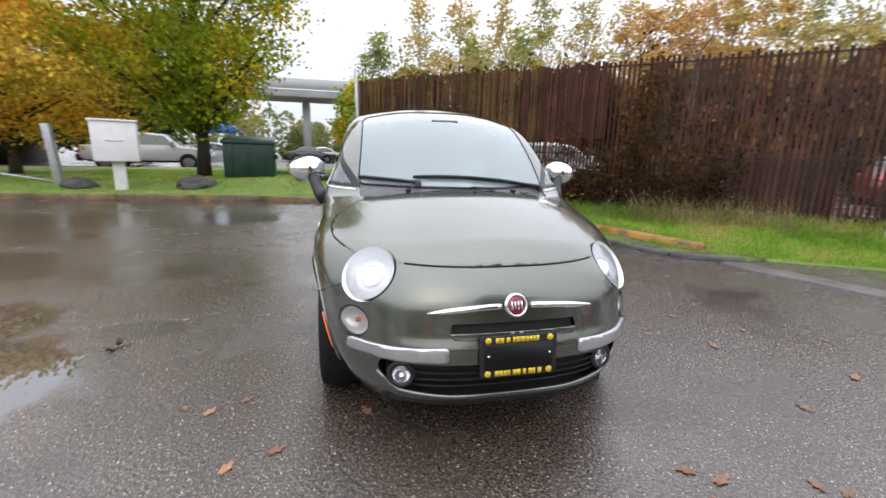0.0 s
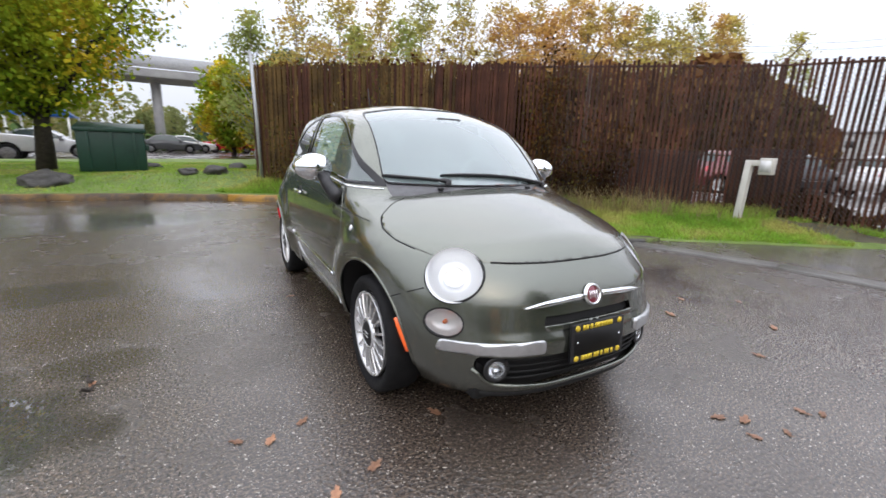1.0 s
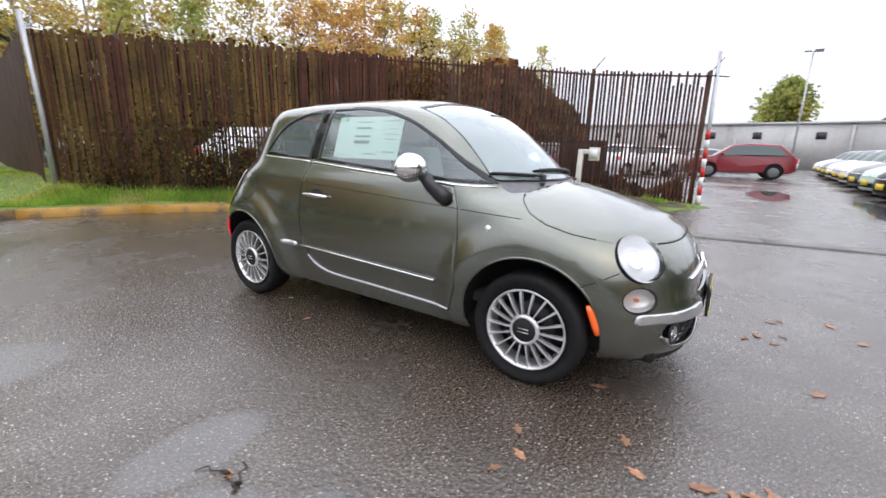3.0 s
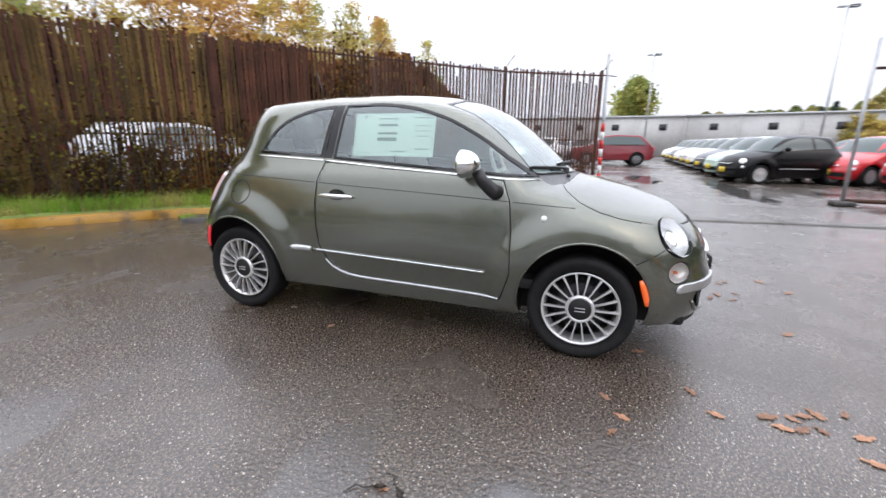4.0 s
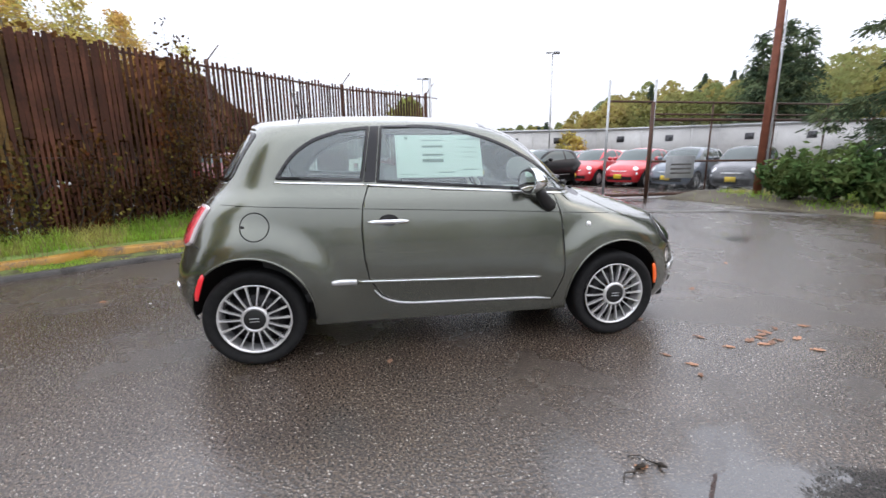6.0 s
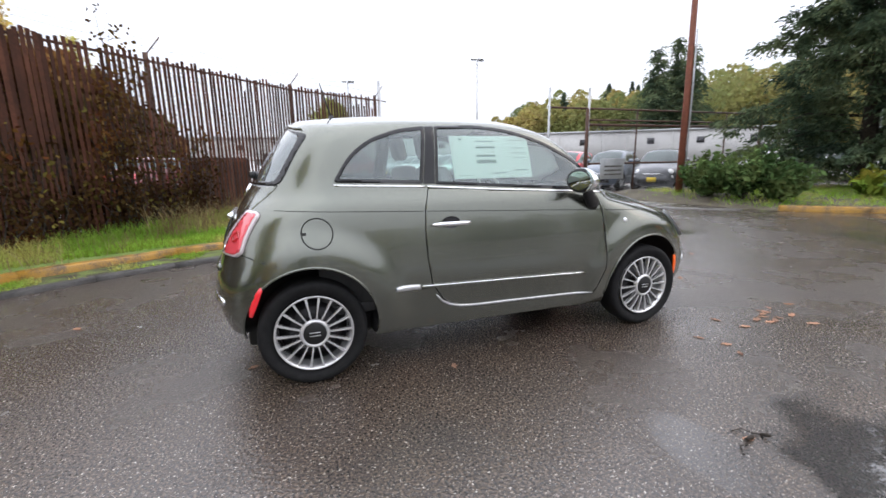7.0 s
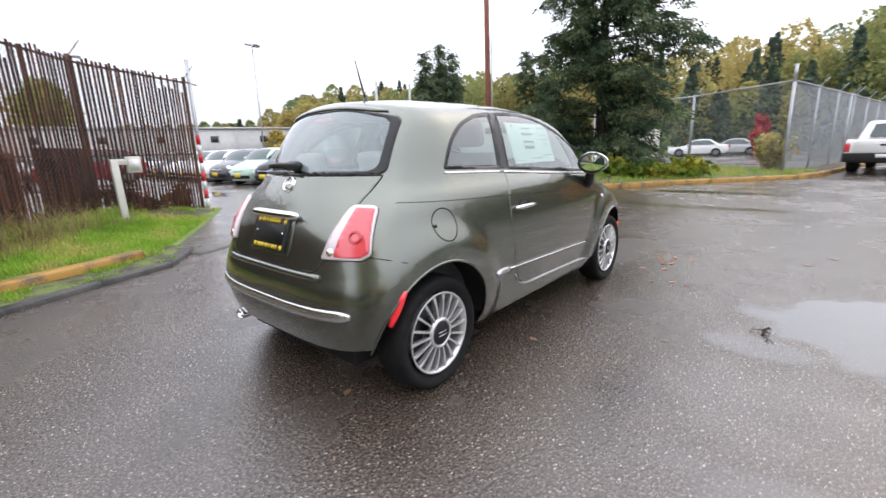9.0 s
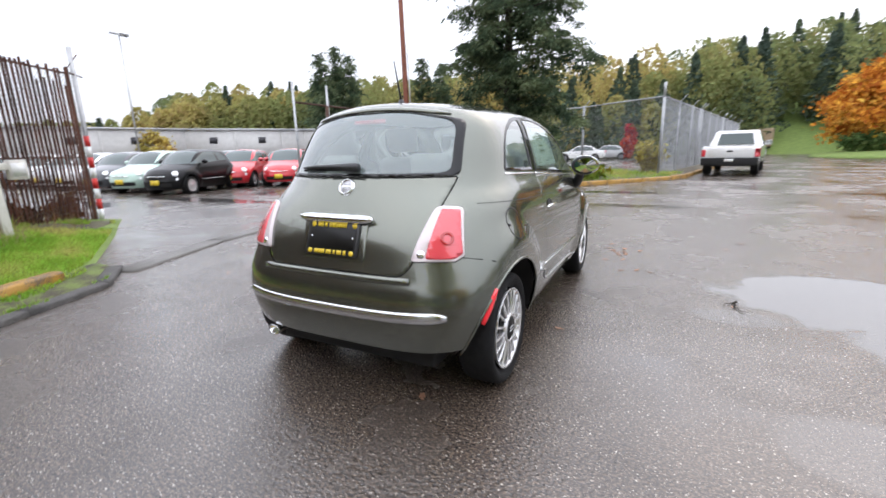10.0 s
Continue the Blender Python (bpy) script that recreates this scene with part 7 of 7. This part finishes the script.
DARKGLASS = material("dark_car_glass", (0.075, 0.098, 0.096), 0.04, 0.0, Specular_IOR_Level=0.55)
COLOURS = {"black": (0.003, 0.003, 0.0035), "red": (0.50, 0.012, 0.02), "crimson": (0.20, 0.008, 0.016), "mint green": (0.38, 0.52, 0.44), "white": (0.74, 0.74, 0.73), "dark red": (0.13, 0.010, 0.014), "silver": (0.45, 0.46, 0.47), "dark grey": (0.045, 0.048, 0.055), "blue grey": (0.10, 0.13, 0.17)}
PAINTS = {k: car_paint(k.replace(" ", "_") + "_car_paint", v, 0.2, 0.35, False) for k, v in COLOURS.items()}
first = plain_hatchback(PAINTS["black"], "black")
first.matrix_basis = pose(13.9, -7.0, 0, 0, 0, 198)


def parked(colour, x, y, turn):
    c = copy_thing(first, pose(x, y, 0, 0, 0, turn))
    tagged(c, colour + " small three-door hatchback parked in the lot", "car", "parked hatchbacks")
    for o in c.children:
        if o.data.materials[0] is PAINTS["black"]:
            o.material_slots[0].link = "OBJECT"
            o.material_slots[0].material = PAINTS[colour]
    return c


for colour, x, y, turn in (("mint green", 16.2, -7.1, 199), ("dark grey", 18.5, -7.2, 198), ("white", 20.8, -7.3, 197), ("silver", 23.1, -7.4, 198), ("white", 25.4, -7.5, 197), ("dark grey", 27.7, -7.6, 198), ("silver", 30.0, -7.7, 198), ("white", 32.3, -7.8, 198),
                           ("red", 14.5, -9.7, 210), ("red", 12.9, -10.7, 211), ("blue grey", 11.3, -11.6, 209), ("dark grey", 9.7, -12.6, 212),
                           ("silver", 16.6, -10.6, 211), ("red", 20.2, -11.8, 210), ("silver", 18.6, -13.0, 209), ("dark grey", 17.0, -14.2, 210), ("white", 15.2, -15.4, 210),
                           ("dark red", 15.8, 5.6, 62), ("white", 20.6, 2.6, 70), ("dark grey", 19.0, 5.2, 66), ("white", 23.5, 1.0, 72)):
    parked(colour, x, y, turn)


WORNWHEEL = varied("road_worn_wheel", (0.10, 0.10, 0.10), (0.26, 0.26, 0.27), 14, 0.45, 0.5)


def profiled_car(name, label, category, body, glass, width, wheels, radius, paint, at, cargo=None):
    """A larger vehicle from its side outline (y, z), nose towards -y, with panes, lamps and wheels."""
    car = thing(name, label, category, at=at)
    bm = slab(body, width)
    bmesh.ops.transform(bm, matrix=Matrix(((0, 0, 1, width / 2), (1, 0, 0, 0), (0, 1, 0, 0), (0, 0, 0, 1))), verts=bm.verts)
    for v in bm.verts:
        belt = min(gz for gy, gz in glass)
        if v.co.z > belt:
            v.co.x *= 1 - 0.22 * min((v.co.z - belt) / 0.6, 1)
    bmesh.ops.bevel(bm, geom=bm.edges[:], offset=0.05, segments=3, profile=0.5, affect="EDGES")
    for wy in wheels:
        for keep in (lambda c, n: c.x < -0.3, lambda c, n: c.x > 0.3):
            lift(bm, convex_cut(bm, circle(wy, radius + 0.02, radius * 1.14, 24), YA, ZA, keep)).free()
    part("body", bm, paint, car)
    belt, top = min(z for y, z in glass), max(z for y, z in glass)
    xb, xt = width / 2 + 0.004, width / 2 * (1 - 0.22 * min((top - belt) / 0.6, 1)) + 0.006
    for s in (-1, 1):
        pane_bm = bmesh.new()
        vs = [pane_bm.verts.new((s * (xb + (xt - xb) * (z - belt) / (top - belt)), y, z)) for y, z in glass]
        pane_bm.faces.new(vs if s < 0 else vs[::-1])
        ext = bmesh.ops.extrude_face_region(pane_bm, geom=pane_bm.faces[:])
        bmesh.ops.translate(pane_bm, vec=(-s * 0.01, 0, 0), verts=[q for q in ext["geom"] if isinstance(q, bmesh.types.BMVert)])
        part("side_window", pane_bm, DARKGLASS, car, smooth=False)
        ny, ty = min(y for y, z in body), max(y for y, z in body)
        part("headlamp", boxm(s * (width / 2 - 0.30), s * (width / 2 - 0.02), ny - 0.01, ny + 0.14, 0.72, 0.90, 0.03), CLEAR_WHITE, car)
        part("tail_lamp", boxm(s * (width / 2 - 0.14), s * (width / 2 + 0.004), ty - 0.06, ty + 0.008, 0.74, 1.02, 0.015), RED_LENS, car)
        part("mirror", boxm(s * (width / 2 + 0.02), s * (width / 2 + 0.20), glass[0][0] + 0.05, glass[0][0] + 0.17, belt - 0.02, belt + 0.14, 0.03), paint, car)
        for wy in wheels:
            w = part("wheel", spinm([(0.03, radius * 0.7), (0.0, radius * 0.85), (0.02, radius * 0.98), (0.20, radius), (0.22, radius * 0.8)], 32), RUBBER, car, at=pose(s * (width / 2 - 0.01), wy, radius, 0, 0, 0 if s < 0 else 180))
            part("rim", spinm([(0.012, 0.0005), (0.012, radius * 0.25), (0.03, radius * 0.4), (0.015, radius * 0.62), (0.03, radius * 0.66)], 24), WORNWHEEL, w)
            part("wheel_housing", spinm([(0.0, radius * 1.14), (0.25, radius * 1.12), (0.25, 0.01)], 24), SEAL, car, at=pose(s * (width / 2 - 0.02), wy, radius + 0.06, 0, 0, 0 if s < 0 else 180))
    return car


SUV = [(-2.15, 0.35), (-2.2, 0.62), (-2.12, 0.92), (-1.15, 1.08), (-0.45, 1.58), (0.2, 1.66), (1.45, 1.62), (2.0, 1.12), (2.15, 0.9), (2.15, 0.4), (1.9, 0.3), (-1.9, 0.28)]
SUV_GLASS = [(-0.95, 1.10), (-0.42, 1.50), (0.2, 1.56), (1.35, 1.53), (1.75, 1.14)]
profiled_car("suv_car", "silver family SUV parked behind the slat fence", "car", [(y, z * 0.94) for y, z in SUV], [(y, z * 0.94) for y, z in SUV_GLASS], 1.80, (-1.32, 1.32), 0.33, PAINTS["silver"], pose(5.45, 9.05, 0, 0, 0, 99.4))
profiled_car("suv_car", "dark crimson family SUV parked beyond the gate", "car", SUV, SUV_GLASS, 1.82, (-1.32, 1.32), 0.34, PAINTS["crimson"], pose(23.75, -2.1, 0, 0, 0, 186))
SEDAN = [(-2.2, 0.35), (-2.25, 0.6), (-2.1, 0.78), (-1.0, 0.92), (-0.3, 1.38), (0.25, 1.45), (0.9, 1.40), (1.5, 1.02), (2.2, 0.96), (2.25, 0.5), (2.0, 0.28), (-1.9, 0.26)]
SEDAN_GLASS = [(-0.85, 0.95), (-0.28, 1.32), (0.25, 1.37), (0.85, 1.33), (1.3, 1.0)]
for x, y, turn, c in ((29.5, 1.6, 10, "white"), (31.5, -0.6, 12, "silver"), (33.5, -3.0, 8, "white"), (5.7, -40.4, 95, "white"), (3.6, -43.7, 88, "silver"), (8.5, -22.5, 95, "white"), (11.5, -24.5, 90, "dark grey"), (15.0, -25.5, 92, "white"), (-3.2, 40.0, 90, "dark grey"), (-8.2, 27.4, 92, "silver"), (1.5, 44, 90, "red"), (-2.0, 43.0, 90, "white")):
    profiled_car("sedan_car", c + " sedan parked at a distance", "car", SEDAN, SEDAN_GLASS, 1.78, (-1.35, 1.35), 0.32, PAINTS[c], pose(x, y, 0, 0, 0, turn))
PICKUP = [(-2.75, 0.45), (-2.8, 0.72), (-2.72, 1.06), (-1.45, 1.16), (-0.85, 1.72), (0.05, 1.80), (0.55, 1.74), (0.72, 1.16), (2.6, 1.14), (2.66, 0.6), (2.5, 0.45)]
PICKUP_GLASS = [(-1.28, 1.20), (-0.78, 1.64), (0.05, 1.70), (0.42, 1.66), (0.56, 1.20)]


def pickup(label, paint, at):
    p = profiled_car("pickup_truck", label, "truck", PICKUP, PICKUP_GLASS, 1.92, (-1.78, 1.70), 0.37, paint, at)
    part("rear_bumper", boxm(-0.95, 0.95, 2.56, 2.80, 0.40, 0.70, 0.03), SEAL, p)
    back_pane = bmesh.new()
    quad = [back_pane.verts.new(c) for c in ((-0.66, 0.745, 1.22), (0.66, 0.745, 1.22), (0.56, 0.625, 1.66), (-0.56, 0.625, 1.66))]
    back_pane.faces.new(quad)
    ext = bmesh.ops.extrude_face_region(back_pane, geom=back_pane.faces[:])
    bmesh.ops.translate(back_pane, vec=(0, -0.05, -0.02), verts=[q for q in ext["geom"] if isinstance(q, bmesh.types.BMVert)])
    bmesh.ops.recalc_face_normals(back_pane, faces=back_pane.faces)
    part("rear_window", back_pane, DARKGLASS, p, smooth=False)
    # black sheet on the closed top, for the shade inside an open bed
    part("bed_shade", boxm(-0.80, 0.80, 0.86, 2.54, 1.10, 1.152, 0.0), SEAL, p)
    part("tailgate", boxm(-0.74, 0.74, 2.64, 2.69, 0.68, 1.10, 0.012), paint, p)
    part("tailgate_latch", boxm(-0.10, 0.10, 2.688, 2.70, 0.92, 0.98, 0.005), SEAL, p)
    part("number_plate", boxm(-0.15, 0.15, 2.80, 2.808, 0.55, 0.66, 0.0), WHITE, p)
    part("windscreen", boxm(-0.66, 0.66, -0.01, 0.01, -0.36, 0.30, 0.005, pose(0, 0, 0, -48, 0, 0)), DARKGLASS, p, at=pose(0, -1.17, 1.46))
    part("underbody", boxm(-0.7, 0.7, -2.4, 2.4, 0.36, 0.5, 0.0), SEAL, p)
    return p


pickup("white pickup truck parked by the yellow kerb", PAINTS["white"], pose(-4.25, -19.9, 0, 0, 0, -11.5))
pickup("silver pickup truck parked beyond the lawn", PAINTS["silver"], pose(-9.9, 21.6, 0, 0, 0, 97))

# box truck far down the road
bt = thing("box_truck", "beige box truck parked far down the road", "truck", at=pose(-11.9, -63.0, 0, 0, 0, -12))
part("box", boxm(-1.2, 1.2, -2.6, 2.6, 0.9, 3.0, 0.04), TAN, bt)
part("cab", boxm(-1.1, 1.1, -4.2, -2.65, 0.5, 2.4, 0.15), PAINTS["white"], bt)
for s in (-1, 1):
    for wy in (-3.2, 1.6):
        part("wheel", spinm([(0.0, 0.02), (0.0, 0.48), (0.28, 0.5), (0.28, 0.02)], 24), RUBBER, bt, at=pose(s * 1.15, wy, 0.5, 0, 0, 0 if s < 0 else 180))
part("chassis", boxm(-0.9, 0.9, -4.0, 2.6, 0.55, 0.9, 0.0), SEAL, bt)

# gate posts, long frame and its wires
gate = thing("sliding_gate", "rusty steel sliding gate with chain-link wire, standing open", "gate")
for y, z1, mat in ((-6.05, 3.15, GALV), (-7.38, 2.62, RUST), (-7.42, 3.2, GALV), (-14.9, 2.75, RUST)):
    part("gate_post", tubem([(7.75, y, 0), (7.78, y - 0.02, z1)], 0.052 if mat is RUST else 0.034, 12), mat, gate)
for y0, y1, z, r in ((-6.05, -14.9, 2.62, 0.028), (-7.38, -14.9, 2.30, 0.024), (-7.38, -14.9, 2.16, 0.040), (-7.38, -14.9, 1.02, 0.030), (-6.05, -14.9, 0.10, 0.045)):
    part("gate_rail", tubem([(7.80, y0, z), (7.80, y1, z)], r, 8), RUST, gate)
for y in (-9.3, -11.4, -13.2):
    part("gate_upright", tubem([(7.80, y, 0.1), (7.80, y, 2.62)], 0.024, 8), RUST, gate)
chain_link([(7.82, -7.4), (7.82, -14.9)], 0.15, 2.14, 0.075, 0.0020, WIRE, gate)
part("gate_foot", boxm(7.60, 7.95, -6.25, -5.88, 0.0, 0.09, 0.03), ROCK, gate)
board = thing("gate_sign", "weathered grey notice board wired to the gate", "sign", at=pose(7.70, -8.35, 0.55, 0, 0, 0))
part("panel", boxm(-0.012, 0.012, -0.45, 0.45, 0.0, 0.62, 0.006), GALV, board)
for z in (0.12, 0.24, 0.36):
    part("lettering_bar", boxm(-0.016, -0.011, -0.36, 0.30, z, z + 0.05), CONCRETE, board)

util = thing("utility_pole", "leaning red-brown timber utility pole by the gate", "pole", at=pose(6.15, -9.4, 0.05))
part("timber", tubem([(0, 0, 0), (0.12, -0.12, 3.0), (0.38, -0.32, 9.5)], [0.095, 0.085, 0.065], 14), POLE, util)
part("meter_box", boxm(-0.14, -0.10, -0.06, 0.06, 0.55, 0.75, 0.006), GALV, util)
part("conduit", tubem([(-0.11, -0.05, 0), (-0.02, -0.14, 3.0), (0.05, -0.2, 4.5)], 0.02, 8), GALV, util)

# far lighting masts
for x, y, h in ((31.7, -15.0, 9.3), (40.0, -5.5, 8.5)):
    mast = thing("light_mast", "tall thin grey lighting mast with twin heads", "street lamp", at=pose(x, y, 0))
    part("mast", tubem([(0, 0, 0), (0, 0, h)], [0.075, 0.05], 10), GALV, mast)
    for s in (-1, 1):
        part("lamp_head", boxm(-0.12, 0.12, s * 0.08, s * 0.55, h - 0.02, h + 0.10, 0.03), GALV, mast)

# low building along the back of the lot
hall = thing("warehouse", "long low pale warehouse behind the parked cars", "building")
wall_line = [(50.0, 16.0), (47.5, -1.0), (45.5, -9.6), (40.0, -24.0), (33.5, -33.0), (24.0, -44.0)]
for (ax, ay), (bx, by) in zip(wall_line, wall_line[1:]):
    a, b = Vector((ax, ay, 0)), Vector((bx, by, 0))
    d = b - a
    m = Matrix.Translation(a) @ Matrix.Rotation(math.atan2(d.y, d.x), 4, "Z")
    part("wall", boxm(0, d.length + 0.1, 0, 5.0, 0, 3.75, 0.0, m), WALLPAINT, hall)
    part("roof_edge", boxm(-0.1, d.length + 0.2, -0.12, 5.1, 3.75, 3.95, 0.0, m), GALV, hall)
    k = 2.0
    while k < d.length - 1.5:
        part("window", boxm(k, k + 0.7, -0.03, 0.02, 2.5, 3.1, 0.0, m), FARDARK, hall)
        part("pilaster", boxm(k + 2.2, k + 2.4, -0.06, 0.0, 0, 3.7, 0.0, m), WALLPAINT, hall)
        k += 4.5

# wire fence at the corner of the far yard
yard = thing("wire_fence", "tall galvanised chain-link fence with barbed wire arms", "fence")
yard_line = [(7.0, -20.5), (2.05, -18.4), (-1.27, -15.92), (-2.95, -24.0), (-5.0, -34.0), (-7.4, -46.0)]
for p, d in [(Vector((x, y, 0)), None) for x, y in yard_line] + [q for q in along(yard_line[2:], 3.0)]:
    part("fence_post", tubem([(p.x, p.y, 0), (p.x, p.y, 3.1)], 0.05 if d is None else 0.03, 10), GALV, yard)
    if p.y < -16.5:
        part("barb_arm", tubem([(p.x, p.y, 3.05), (p.x - 0.25, p.y, 3.35)], 0.015, 6), GALV, yard)
part("top_rail", tubem([(x, y, 3.05) for x, y in yard_line], 0.026, 8), GALV, yard)
part("corner_top", tubem([(-1.27, -15.92, 3.0), (-1.27, -15.92, 3.55)], 0.05, 10), GALV, yard)
chain_link(yard_line[:3], 0.15, 3.05, 0.11, 0.0030, WIRE, yard)
chain_link(yard_line[2:], 0.15, 3.05, 0.085, 0.0046, WIRE, yard)
shed = thing("concrete_block", "low beige concrete wall block in the far yard", "wall", at=pose(6.0, -27.0, 0, 0, 0, 20))
part("block", boxm(-0.5, 2.1, -0.5, 0.5, 0, 2.1, 0.05), CREAM, shed)

# elevated road and the far street
PALECONC = varied("pale_concrete", (0.30, 0.30, 0.30), (0.40, 0.40, 0.39), 0.8, 0.7, coord="Position")
bridge = thing("elevated_road", "grey concrete elevated road with a pillar, far off", "bridge")
part("deck", boxm(-40, 4.2, 55, 62, 7.45, 8.3, 0.1), PALECONC, bridge)
part("parapet", boxm(-40, 4.2, 54.8, 55.1, 8.4, 9.6, 0.02), GALV, bridge)
for x in (-4.8, -24.0):
    part("pillar", tubem([(x, 58, 0), (x, 58, 7.2)], 0.50, 16), PALECONC, bridge)
store = thing("building", "low brown and white building beyond the parking lane", "building", at=pose(-24, 22.5, 0, 0, 0, 12))
part("wall", boxm(-7, 7, 0, 6, 0, 3.2, 0.0), MAROON, store)
part("fascia", boxm(-7.2, 7.2, -0.6, 6.2, 2.2, 3.3, 0.03), WHITE, store)
for k in (-5.0, -2.0, 1.0, 4.0):
    part("column", boxm(k, k + 0.4, -0.5, -0.1, 0, 2.2, 0.02), WHITE, store)
tent = thing("canopy", "blue canopy tent beyond the lawn", "tent", at=pose(-10.4, 37.5, 0))
cone = bmesh.new()
r = bmesh.ops.create_cone(cone, segments=4, radius1=2.4, radius2=0.1, depth=1.3, cap_ends=True)
bmesh.ops.rotate(cone, cent=(0, 0, 0), matrix=Matrix.Rotation(radians(45), 3, "Z"), verts=cone.verts)
part("roof", cone, TARP, tent, at=pose(0, 0, 3.0))
for x in (-1.6, 1.6):
    for y in (-1.6, 1.6):
        part("leg", tubem([(x, y, 0), (x, y, 2.4)], 0.06, 8), WHITE, tent)
for k, x in enumerate(np.linspace(-6, 2.5, 9)):
    shrub(float(x), 47 + 0.5 * (k % 2), 0, 1.2, 1.6, 500, 0.3, BROOM, 150 + k, "clipped green hedge shrub by the far street", "shrub", "far hedge")


# ---- fallen leaves and twigs on the asphalt ----
def fallen_leaf(x, y, size, turn, seed, z=0.001, where="wet asphalt"):
    g = random.Random(seed)
    lobes = 5
    out = []
    for k in range(20):
        a = 2 * math.pi * k / 20
        r = size * (0.55 + 0.30 * abs(math.cos(lobes * a / 2)) + 0.08 * g.uniform(-1, 1)) * (1.25 if abs(math.cos(a)) > 0.9 else 0.9)
        out.append((r * math.cos(a), r * 0.72 * math.sin(a)))
    bm = bmesh.new()
    mid = bm.verts.new((0, 0, 0.004))
    curl = g.uniform(0.4, 1.3)
    vs = [bm.verts.new((u, v, 0.003 + curl * (u * u * 1.2 + v * v * 5) * (1 if g.random() < 0.8 else 0.3))) for u, v in out]
    for k in range(20):
        bm.faces.new((mid, vs[k], vs[(k + 1) % 20]))
    tube(bm, [(size * 0.6, 0, 0.006), (size * 1.15, 0.01, 0.004)], 0.0016, 5)
    o = part("fallen_leaf", bm, FALLEN, None, at=pose(x, y, z, 0, 0, turn))
    return tagged(o, "curled brown autumn leaf on " + where, "leaf", "fallen leaves")


SPOTS = [(-1.12, -1.30), (-1.26, -1.37), (-1.38, -1.32), (-1.04, -1.98), (-1.11, -2.02), (-0.98, -2.14), (-1.08, -2.17), (-0.91, -2.32), (-1.08, -2.31), (-1.25, -2.27), (-1.02, -2.08), (-1.10, -2.09), (-0.95, -2.20), (-0.91, -2.56), (-1.10, -1.77), (-0.93, -1.70), (0.02, -2.43), (-0.56, -1.50), (1.24, -2.64), (0.97, -2.77),
         (0.78, -3.50), (0.63, -2.13), (0.63, -2.29), (0.72, -2.20), (0.80, -2.34), (1.39, -0.95), (1.80, -0.68), (1.69, -1.19), (2.12, -1.01), (1.55, -1.88), (1.06, -2.29), (1.13, -2.35), (2.16, -1.69), (2.54, -1.26), (0.76, 2.78), (-0.42, 1.50), (-0.86, 0.38), (-1.97, -0.54), (-2.35, -3.07), (-2.15, -2.66), (2.6, 0.3)]
rng = random.Random(4)
for k, (x, y) in enumerate(SPOTS):
    fallen_leaf(x, y, rng.uniform(0.028, 0.050), rng.uniform(0, 360), k)
for k, (x, y) in enumerate(((0.06, -1.035), (0.16, -1.030), (0.37, -1.000), (0.45, -0.985), (0.40, -0.975))):
    fallen_leaf(x, y, rng.uniform(0.022, 0.034), rng.uniform(0, 360), 60 + k, on_top(x, y).z, "the car's cowl")
for k, (x, y) in enumerate(((-1.97, -0.62), (-1.97, -0.52))):
    tw = bmesh.new()
    tube(tw, [(0, 0, 0.004), (0.04, 0.02, 0.012), (0.07, 0.0, 0.010), (0.11, 0.03, 0.004)], [0.004, 0.003, 0.003, 0.002], 6)
    tube(tw, [(0, 0, 0.004), (-0.02, 0.02, 0.02), (-0.035, 0.012, 0.012)], [0.006, 0.010, 0.003], 6)
    tagged(part("twig", tw, BARK, None, at=pose(x, y, 0, 0, 0, 40 + 70 * k)), "small dark twig lying on wet asphalt", "twig", "fallen twigs")
